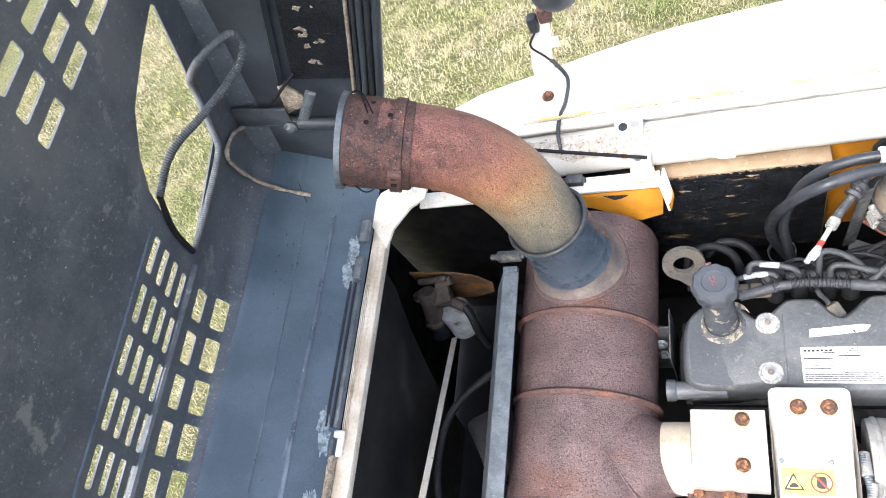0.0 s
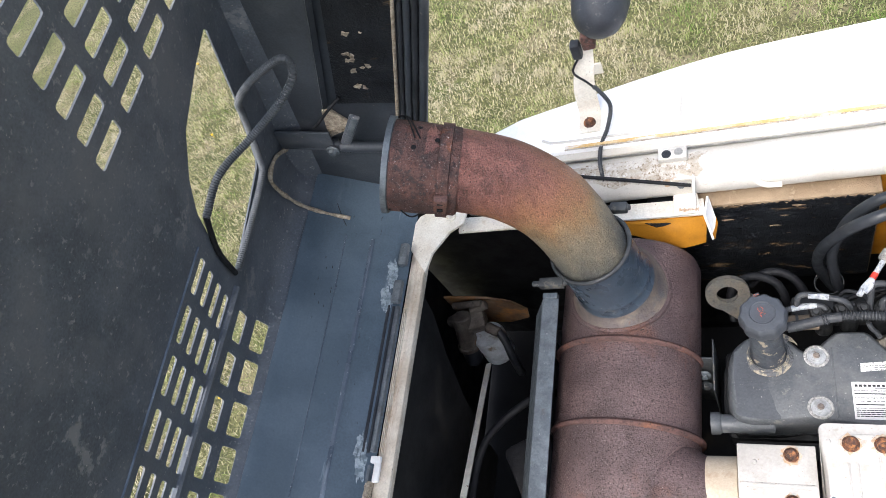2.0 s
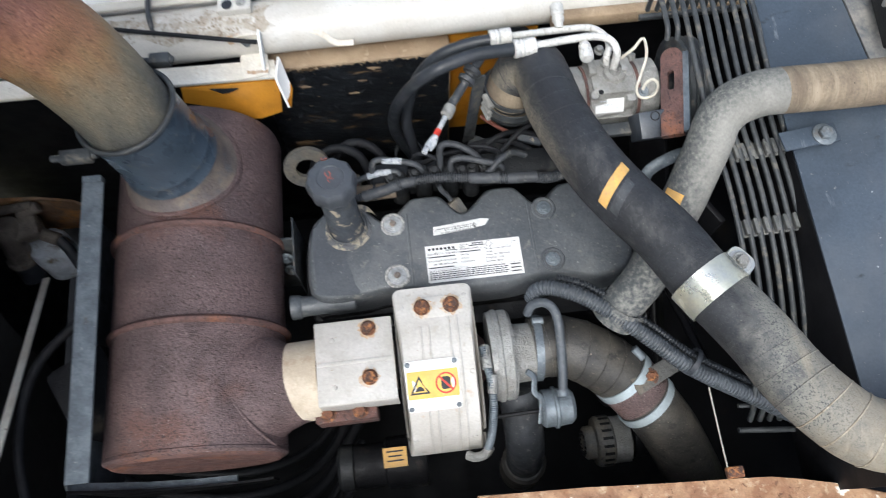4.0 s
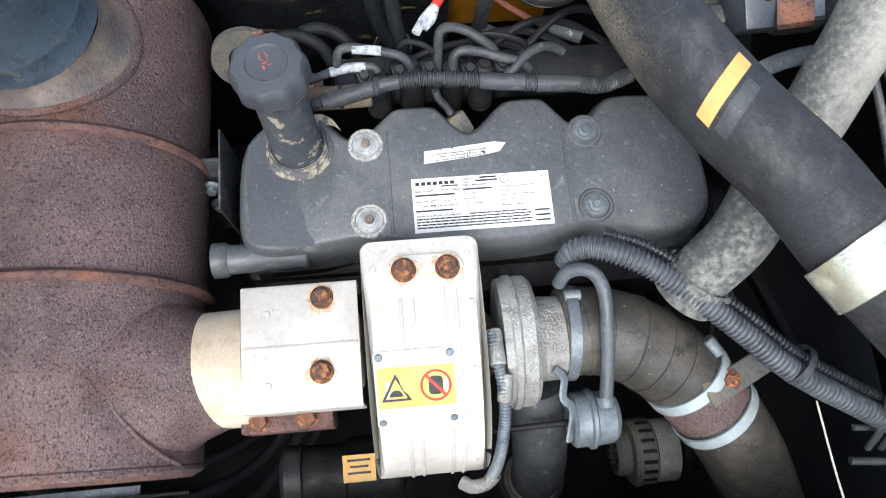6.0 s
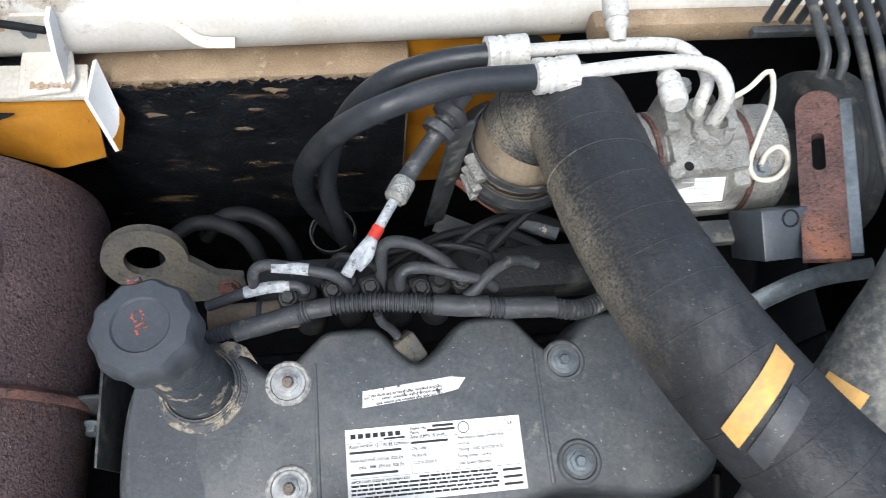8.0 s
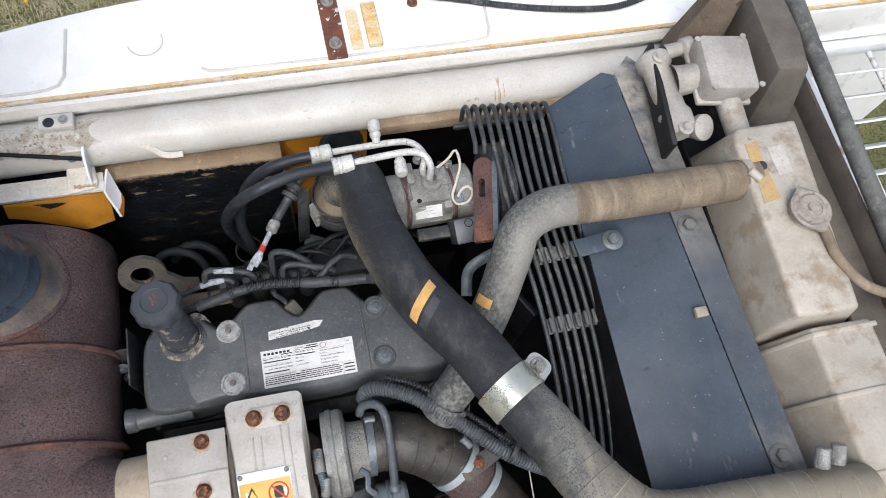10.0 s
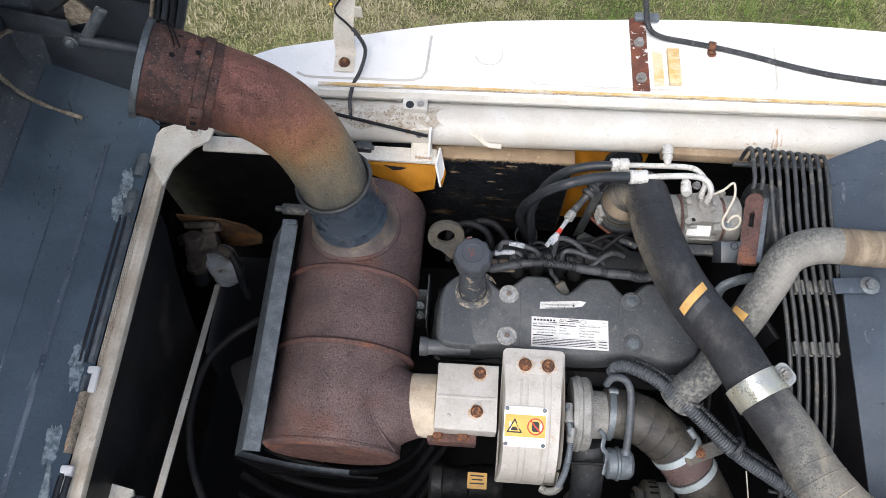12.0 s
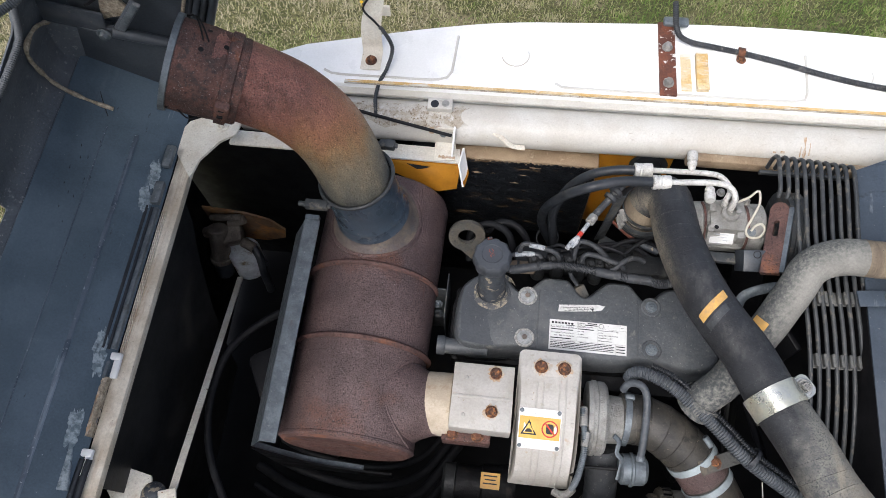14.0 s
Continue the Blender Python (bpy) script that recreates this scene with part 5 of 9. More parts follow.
def white_body():
    w = thing("body_cover", (0.0, 0.55, 1.60), "white painted body cover with embossed ribs and bolted brackets", "body cover")
    edge = [(-0.78, 0.500), (-0.727, 0.536), (-0.64, 0.560), (-0.553, 0.580), (-0.40, 0.616), (-0.222, 0.646), (0.0, 0.660), (0.20, 0.670), (0.40, 0.671), (0.60, 0.662), (0.9, 0.636), (1.6, 0.55)]
    edge = [(p.x, p.y) for p in spline([(x, y, 0) for x, y in edge], 0.04)[0]]
    out = [(-0.80, 0.452)] + [(1.6, 0.452)] + edge[::-1]
    part("top_sheet", slab(out, 1.560, 1.656, 0.010, 3), white_paint, w)
    part("skirt", slab([(x, y - 0.012) for x, y in out[:2]] + [(x * 0.995, y - 0.010) for x, y in out[2:]], 0.75, 1.560), white_paint, w)
    # embossed ribs and caps
    for x0, x1 in ((-0.11, 0.425), (-0.62, -0.335)):
        line = [(x0, 0.486, 1.6555), (x0 + 0.03, 0.476, 1.6555), ((x0 + x1) / 2, 0.4755, 1.6555), (x1 - 0.04, 0.476, 1.6555), (x1 - 0.006, 0.490, 1.6555), (x1, 0.53, 1.6555), (x1 + 0.004, 0.60, 1.6555)]
        part("pressed_rib", tube(line, 0.0032, 8, 0.02), beam_paint, w)
    for x in (-0.20, 0.535):
        part("pressed_cap", lathe((x, 0.555, 1.655), (0, 0, 1), [(0.030, 0), (0.028, 0.0035), (0, 0.004)], 32), white_paint, w)
        part("cap_groove", tube([(x + 0.0305 * math.cos(a), 0.555 + 0.0305 * math.sin(a), 1.6560) for a in np.linspace(-2.9, 0.4, 20)], 0.0020, 6, 0.01), beam_paint, w)
        part("pressed_pad", box((x, 0.548, 1.6555), (0.075, 0.072, 0.003), 0.001), white_paint, w)
    part("stripe", box((0.38, 0.4590, 1.6575), (1.9, 0.0065, 0.002), 0.0), gold_stripe, w, "worn yellow paint stripe")
    # The stripe's shadow, painted as a thin line in the dirt-speckled tone.
    part("stripe_shadow", box((0.38, 0.4535, 1.6570), (1.9, 0.0022, 0.002), 0.0), beam_dirt_shadow, w, "thin line of shadow painted below the stripe")
    # rust strap with two bolts, cream pad beside it
    s = part("rust_strap", box((0.130, 0.568, 1.660), (0.036, 0.198, 0.006), 0.001), rust_strap, w, "rust-red steel strap")
    for y in (0.595, 0.499):
        part("bolt", hexbolt((0.130, y, 1.663), (0, 0, 1), 0.009, 0.012, 1.3), cast_metal, s)
    p = part("yellow_pad", box((0.203, 0.535, 1.662), (0.026, 0.098, 0.012), 0.002), gold_stripe, w, "small bolted pad with worn yellow paint")
    for y in (0.565, 0.505):
        part("bolt", hexbolt((0.203, y, 1.668), (0, 0, 1), 0.005, 0.006), gold_stripe, p)
    part("paint_patch", box((0.170, 0.535, 1.6572), (0.022, 0.10, 0.001), 0.0), gold_stripe, w, "patch of old yellow paint")
    part("tape_end", box((0.150, 0.664, 1.668), (0.055, 0.022, 0.012), 0.004), galvanised, w)
    b = lathe((-0.8, 0.405, 1.598), (1, 0, 0), [(0, 0)] + [(0.046, 0.002), (0.047, 0.01), (0.047, 1.79), (0.046, 1.8), (0, 1.8)], 40)
    for v in b.verts:
        v.co.z = 1.598 + (v.co.z - 1.598) * 0.86
    beam = thing("edge_beam", (-0.3, 0.40, 1.56), "dusty white rounded steel beam along the body edge", "beam")
    part("beam_tube", b, beam_paint, beam)
    part("flange", box((0.1, 0.448, 1.640), (1.8, 0.022, 0.008), 0.002), beam_paint, beam)
    blk = part("latch_block", box((-0.355, 0.418, 1.644), (0.055, 0.028, 0.016), 0.003), beam_paint, beam)
    part("socket", lathe((-0.366, 0.415, 1.652), (0, 0, 1), [(0.009, 0), (0.009, 0.002), (0.004, 0.002), (0.004, 0.0005), (0, 0.0005)], 20), rubber, blk)
    part("block_bolt", hexbolt((-0.343, 0.418, 1.652), (0, 0, 1), 0.006, 0.004, 1.4), cast_metal, blk)
    part("hook", tube([(-0.235, 0.372, 1.622), (-0.215, 0.362, 1.618), (-0.195, 0.352, 1.606), (-0.165, 0.350, 1.604)], 0.006, 8, flat=0.5), cream_paint, beam)
    for x in (-0.085, 0.33, 0.36):
        part("stud", rod((x, 0.372, 1.612), (x, 0.366, 1.617), 0.004), rust_bolt, beam)
    bend = lambda u, v, w: Vector((u, 0.405 - (0.0474 + w) * math.sin(v), 1.598 + 0.86 * (0.0474 + w) * math.cos(v)))
    for x, wd, a0, a1 in ((0.416, 0.0035, 0.10, 1.15), (0.426, 0.0018, 0.35, 0.95), (0.408, 0.0015, 0.55, 1.05), (0.372, 0.0045, 0.80, 0.92), (0.356, 0.0035, 0.84, 0.93), (-0.37, 0.007, 0.75, 1.1), (-0.356, 0.004, 0.72, 0.98)):
        run = [(x - wd * (0.6 + 0.4 * math.sin(9 * a)), a) for a in np.linspace(a1, a0, 10)] + [(x + wd * (0.7 + 0.3 * math.cos(7 * a)), a) for a in np.linspace(a0, a1, 10)]
        part("rust_run", sheet(run, [], bend, 0.0003), rust_bloom, beam, "narrow run of rust stain")
    rng = random.Random(8)
    grime = [(-0.62 + 0.33 * i / 20, -0.25 - 0.25 * rng.random()) for i in range(21)] + [(-0.29 - 0.33 * i / 20, 0.55 + 0.45 * rng.random()) for i in range(21)]
    part("grime_patch", sheet(grime, [], lambda u, v, w: bend(u, v, w - 0.0002), 0.0003, [(x, a) for x in np.linspace(-0.60, -0.31, 14) for a in np.linspace(-0.2, 0.5, 8)]), beam_dirt_shadow, beam, "patch of speckled brown grime")
    # body cable
    c = thing("body_cable", (0.3, 0.58, 1.66), "black corrugated cable clipped along the white body", "cable")
    part("sleeve", tube([(0.145, 0.70, 1.69), (0.150, 0.635, 1.675), (0.175, 0.612, 1.668), (0.235, 0.602, 1.664), (0.289, 0.592, 1.663), (0.37, 0.572, 1.663), (0.46, 0.545, 1.663), (0.56, 0.522, 1.664), (0.68, 0.510, 1.665), (0.80, 0.535, 1.665), (0.92, 0.520, 1.665), (1.02, 0.48, 1.65)], 0.0060, 12, rib=0.0011, pitch=0.0045), conduit, c)
    cl = part("clip", ring_band((0.289, 0.592, 1.664), (1, -0.15, 0), 0.009, 0.014, 0.002, 20), rust_bolt, c, "rusted cable clip")
    part("screw", hexbolt((0.289, 0.576, 1.659), (0, 0, 1), 0.006, 0.006), rust_bolt, cl)
    # work lamp on its bent bracket
    lp = thing("work_lamp", (-0.52, 0.515, 1.64), "round grey-black work lamp on a white bent bracket", "lamp")
    prof = [(0, -0.055), (0.020, -0.052), (0.038, -0.040), (0.050, -0.018), (0.054, 0.004), (0.055, 0.018), (0.050, 0.022), (0, 0.024)]
    part("shell", lathe((-0.452, 0.60, 1.885), (0.15, 0.85, 0.30), prof, 36), lamp_shell, lp)
    b = tube([(-0.518, 0.490, 1.659), (-0.518, 0.520, 1.659), (-0.518, 0.538, 1.660), (-0.519, 0.549, 1.672), (-0.519, 0.556, 1.700), (-0.516, 0.566, 1.730), (-0.508, 0.582, 1.765), (-0.500, 0.596, 1.805)], 0.0225, 4, 0.006, flat=0.11, taper=lambda f: 1.0 if f < 0.5 else 1.0 - 0.5 * (f - 0.5))
    box((-0.486, 0.582, 1.745), (0.020, 0.004, 0.030), 0.001, bm=b)
    arm = part("bracket", b, cream_paint, lp)
    part("bolt", hexbolt((-0.518, 0.513, 1.661), (0, 0, 1), 0.0095, 0.010, 1.35), rust_bolt, arm)
    part("swivel", box((-0.490, 0.595, 1.815), (0.026, 0.024, 0.034), 0.004), rust_dark, lp)
    part("plug", box((-0.515, 0.585, 1.805), (0.020, 0.022, 0.040), 0.005), rubber, lp)
    part("lead", tube([(-0.513, 0.580, 1.79), (-0.530, 0.565, 1.765), (-0.505, 0.545, 1.752), (-0.485, 0.530, 1.742)], 0.0024, 10), wire_black, lp)
    part("lead_sleeve", tube([(-0.492, 0.535, 1.745), (-0.485, 0.530, 1.742), (-0.468, 0.52, 1.70), (-0.478, 0.49, 1.67), (-0.493, 0.462, 1.655), (-0.498, 0.43, 1.648), (-0.496, 0.405, 1.642), (-0.49, 0.372, 1.620), (-0.488, 0.362, 1.59)], 0.0042, 10, rib=0.0008, pitch=0.005), conduit, lp)
    rod_on_beam = solo("earth_cable", rod((-0.670, 0.417, 1.654), (-0.324, 0.352, 1.629), 0.0036), wire_black, "thin black rod lying along the beam", "rod")
    # the whole flank sits a little low and turned against the bay
    turn = Matrix.Translation((0.004, 0.0, -0.021)) @ Matrix.Translation((-0.5, 0.5, 0)) @ Matrix.Rotation(radians(0.7), 4, "Z") @ Matrix.Translation((0.5, -0.5, 0))
    for ob in (w, beam, c, lp, rod_on_beam):
        ob.matrix_world = turn @ ob.matrix_world


# ---- exhaust ----
def muffler():
    m = thing("muffler", (-0.457, -0.01, 1.32), "brown rusted cylindrical exhaust muffler lying in a steel cradle", "muffler")
    R, cx, cz = 0.137, -0.467, 1.443
    part("end_cap", lathe((cx, -0.298, cz), (0.02, 1, 0), [(0, 0.006), (R * 0.80, 0.004), (R - 0.012, 0.0), (R - 0.003, 0.006)], 72), rust_bead, m, "redder rusted end cap")
    prof = [(R - 0.003, 0.006), (R, 0.016), (R, 0.552), (R - 0.006, 0.566), (R - 0.030, 0.574), (0, 0.580)]
    part("shell", lathe((cx, -0.298, cz), (0.02, 1, 0), prof, 72), rust_shell, m)
    for y in (0.055, -0.100):
        part("bead", lathe((cx + 0.006, y, cz), (0.02, 1, 0), [(R - 0.004, -0.007), (R + 0.004, -0.0050), (R + 0.0070, -0.002), (R + 0.0074, 0.001), (R + 0.004, 0.0050), (R - 0.004, 0.007)], 72), rust_bead, m)
    part("end_rim", lathe((cx, -0.296, cz), (0.02, 1, 0), [(R - 0.004, 0.002), (R + 0.0008, 0.006), (R + 0.0008, 0.010), (R - 0.002, 0.013)], 72), rust_shell, m)
    part("inlet_saddle", lathe((-0.37, -0.196, 1.462), (1, 0, 0.02), [(0.098, -0.02), (0.090, 0.022), (0.070, 0.050), (0.060, 0.075), (0.057, 0.11)], 48), rust_shell, m)
    weld = []
    for a in np.linspace(radians(15), radians(165), 41):
        z = 1.466 + 0.090 * math.sin(a)
        weld.append((cx + math.sqrt(R * R - (z - cz) ** 2) + 0.001, -0.196 + 0.094 * math.cos(a), z))
    part("weld_seam", tube(weld, 0.0024, 8, 0.008), rust_shell, m)
    part("inlet_collar", lathe((-0.318, -0.192, 1.468), (1, 0, 0.02), [(0.058, 0), (0.0625, 0.006), (0.0635, 0.055), (0.058, 0.060)], 40), cream_collar, m, "cream lagged inlet collar")
    def saddle(rings, name, material, label=""):
        b = lathe((-0.461, 0.163, 1.585), (0, 0, 1), [(r, h) for r, h, _ in rings], 72)
        for v in b.verts:
            d = (Vector((v.co.x, v.co.y)) - Vector((-0.461, 0.163))).length
            hug = cz + math.sqrt(max(0.0, R * R - (v.co.x - cx - 0.008) ** 2))
            f = min(1.0, max(0.0, (d - 0.070) / 0.016)) ** 0.8
            h = v.co.z - 1.585
            v.co.z = (1.585 + h) * (1 - f) + (hug + h) * f
            v.co.x -= 0.115 * max(0.0, v.co.z - 1.585) * (1 - f)
        return part(name, b, material, m, label)
    saddle([(0.0985, -0.006, 0), (0.0980, 0.0035, 0), (0.0955, 0.0050, 0), (0.0915, 0.0052, 0)], "outlet_rim", rust_shell)
    saddle([(0.0925, 0.0030, 0), (0.0900, 0.0058, 0), (0.0850, 0.0080, 0), (0.0800, 0.0125, 0), (0.0765, 0.0190, 0), (0.0745, 0.0270, 0)], "outlet_flange", heat_halo, "flared flange with a tan heat halo")
    part("outlet_stub", lathe((-0.4625, 0.163, 1.598), (-0.115, 0.012, 1), [(0.0775, 0.002), (0.0752, 0.010), (0.0735, 0.024), (0.0742, 0.027), (0.0735, 0.030), (0.0722, 0.034), (0.0708, 0.060), (0.0700, 0.132), (0.0672, 0.132), (0.0672, 0.03)], 56), blue_steel, m, "blued bare steel outlet stub")
    # cradle
    c = thing("muffler_cradle", (-0.60, -0.05, 1.30), "dull galvanised steel muffler cradle", "bracket")
    def folded(line, y0, y1, thick=0.004):
        b = bmesh.new()
        vs = [[b.verts.new((x, y, z + dz)) for x, z in line] for dz in (0.0, -thick) for y in (y0, y1)]
        for i in range(len(line) - 1):
            b.faces.new((vs[0][i], vs[0][i + 1], vs[1][i + 1], vs[1][i]))
            b.faces.new((vs[2][i], vs[3][i], vs[3][i + 1], vs[2][i + 1]))
            for p, q in ((vs[0], vs[2]), (vs[1], vs[3])):
                b.faces.new((p[i], p[i + 1], q[i + 1], q[i]))
        for i in (0, -1):
            b.faces.new((vs[0][i], vs[1][i], vs[3][i], vs[2][i]))
        return b
    part("side_angle", folded([(-0.573, 1.581), (-0.600, 1.585), (-0.604, 1.584), (-0.642, 1.500), (-0.640, 1.30)], -0.318, 0.138), galvanised, c)
    trough = [(-0.642, 1.500), (-0.612, 1.430), (-0.575, 1.365), (-0.52, 1.318), (-0.45, 1.296), (-0.385, 1.296)]
    part("end_ledge", folded([(x, z - 0.015) for x, z in trough[:-1]], -0.322, -0.306), galvanised, c)
    part("end_plate", sheet([(x, z - 0.004) for x, z in trough] + [(-0.385, 1.24), (-0.640, 1.24)], [], plane_at((0, -0.318, 0), (1, 0, 0), (0, 0, 1)), 0.004), bay_shaded, c)
    part("side_tab", box((-0.590, 0.144, 1.578), (0.030, 0.012, 0.016), 0.002), galvanised, c)
    b = box((-0.322, 0.040, 1.385), (0.046, 0.004, 0.17), 0.001, Euler((radians(-10), 0, 0)).to_matrix())
    box((-0.2985, 0.040, 1.395), (0.003, 0.10, 0.16), 0.001, bm=b)
    up = part("mount_plate", b, guard_wire, c)
    for y, z in ((0.033, 1.432), (0.026, 1.390)):
        part("bolt", hexbolt((-0.318, y, z), (0, -0.9, 0.4), 0.007, 0.008), galvanised, up)


def elbow():
    e = thing("exhaust_elbow", (-0.455, 0.148, 1.69), "rusted exhaust elbow with a wired and clamped end sleeve", "exhaust pipe")
    line = [(-0.4720, 0.160, 1.700), (-0.481, 0.167, 1.740), (-0.495, 0.177, 1.80), (-0.520, 0.185, 1.872), (-0.566, 0.189, 1.935), (-0.626, 0.186, 1.980), (-0.665, 0.183, 2.000)]
    part("pipe", tube(line, 0.066, 48, 0.008, caps=False), pipe_rust, e, "rust red pipe with a scorched tan foot")
    part("pipe_lining", tube(line, 0.062, 32, 0.02, caps=False), rust_dark, e)
    d = Vector((-0.905, -0.02, 0.40)).normalized()
    p0 = Vector((-0.640, 0.1825, 1.987))
    part("sleeve", lathe(p0, d, [(0.067, -0.012), (0.070, -0.008), (0.0705, 0.02), (0.0725, 0.05), (0.0725, 0.098), (0.0695, 0.098), (0.0690, 0.0)], 56), rust_dark, e, "dark rust end sleeve")
    part("rim", lathe(p0 + d * 0.094, d, [(0.0715, 0), (0.0770, 0.001), (0.0775, 0.010), (0.0715, 0.011)], 56), galvanised, e, "bare grey steel rim")
    cl = part("clamp_band", lathe(p0 + d * 0.002, d, [(0.0705, 0), (0.0745, 0.001), (0.0748, 0.018), (0.0705, 0.019)], 56), rust_dark, e, "rusted clamp band")
    x, y, z = frame_of(d)
    near = (Vector((-0.25, -0.47, 2.9)) - p0)
    near = (near - d * near.dot(d)).normalized()
    side = d.cross(near)
    lug = p0 + d * 0.010 + (near * 0.35 - Vector((0, 1, 0)) * 0.9).normalized() * 0.076
    part("clamp_lug", box(lug, (0.022, 0.014, 0.036), 0.003, d.to_track_quat("X", "Z").to_matrix()), rust_bead, cl, "slotted clamp latch")
    out = (near * 0.35 - Vector((0, 1, 0)) * 0.9).normalized()
    along = d.cross(out)
    for k in (-1, 1):
        part("latch_slot", rod(lug + out * 0.0066 + along * 0.007 * k - d * 0.0045, lug + out * 0.0074 + along * 0.007 * k + d * 0.0045, 0.0028, seg=10), block_shaded, cl)
    stain = [(0.024 * (0.6 + 0.5 * noise.noise((3 * math.cos(a), 3 * math.sin(a), 5.0))) * math.cos(a), 0.34 * (0.7 + 0.5 * noise.noise((3 * math.cos(a), 3 * math.sin(a), 9.0))) * math.sin(a)) for a in np.linspace(0, 2 * math.pi, 29)[:-1]]
    part("rust_patch", sheet(stain, [], lambda u, v, w: p0 + d * (0.038 + u) + (near * math.cos(0.55 + v) + Vector((0, 1, 0)) * math.sin(0.55 + v)).normalized() * (0.0716 + w), 0.0003, [(u, v) for u in np.linspace(-0.012, 0.012, 5) for v in np.linspace(-0.25, 0.25, 11)]), pipe_rust, e, "patch of brighter rust")
    for ang, along in ((0.75, 0.055), (0.40, 0.060), (0.55, 0.026)):
        q = p0 + d * along + (near * math.cos(ang) + Vector((0, 1, 0)) * math.sin(ang)).normalized() * 0.0705
        part("drilled_hole", lathe(q, (q - p0 - d * along), [(0.0040, 0), (0.0040, 0.002), (0.0030, 0.0022), (0, 0.0021)], 14), block_shaded, e)
    for k, s in enumerate((0.060, 0.052)):
        pts = []
        for i in range(7):
            a = 0.5 + 0.95 * i / 6 * (1 if k == 0 else 0.8)
            along = s + 0.050 * i / 6
            v = (near * math.cos(a) + Vector((0, 1, 0)) * math.sin(a) + side * 0.05).normalized()
            pts.append(p0 + d * along + v * (0.0745 + 0.004 * math.sin(math.pi * i / 6)))
        part("tie_wire", tube(pts, 0.0013, 6), wire_black, e)
    pts = [p0 + d * (0.05 + 0.008 * i) + Vector((0, -1, -0.25)).normalized() * (0.076 + 0.006 * math.sin(i)) for i in range(7)]
    part("tie_wire", tube(pts, 0.0013, 6), wire_black, e)
    ax = Vector((-0.16, 0.10, 1)).normalized()
    x, y, z = frame_of(ax)
    hoop = [Vector((-0.478, 0.1645, 1.733)) + (x * math.cos(a) + y * math.sin(a)) * 0.0715 for a in np.linspace(0, 2 * math.pi, 49)]
    ring = part("foot_clamp", tube(hoop, 0.0040, 12, 0.007), guard_wire, e, "round grey steel clamp ring")
    for p0, p1 in (((-0.580, 0.104, 1.724), (-0.516, 0.102, 1.728)), ((-0.452, 0.240, 1.738), (-0.408, 0.236, 1.742))):
        b = rod(p0, p1, 0.0052, seg=14)
        p0, p1 = Vector(p0), Vector(p1)
        box(p0.lerp(p1, 0.55), ((p1 - p0).length * 0.7, 0.018, 0.016), 0.003, (p1 - p0).to_track_quat("X", "Z").to_matrix(), bm=b)
        part("clamp_bolt", b, guard_wire, ring)


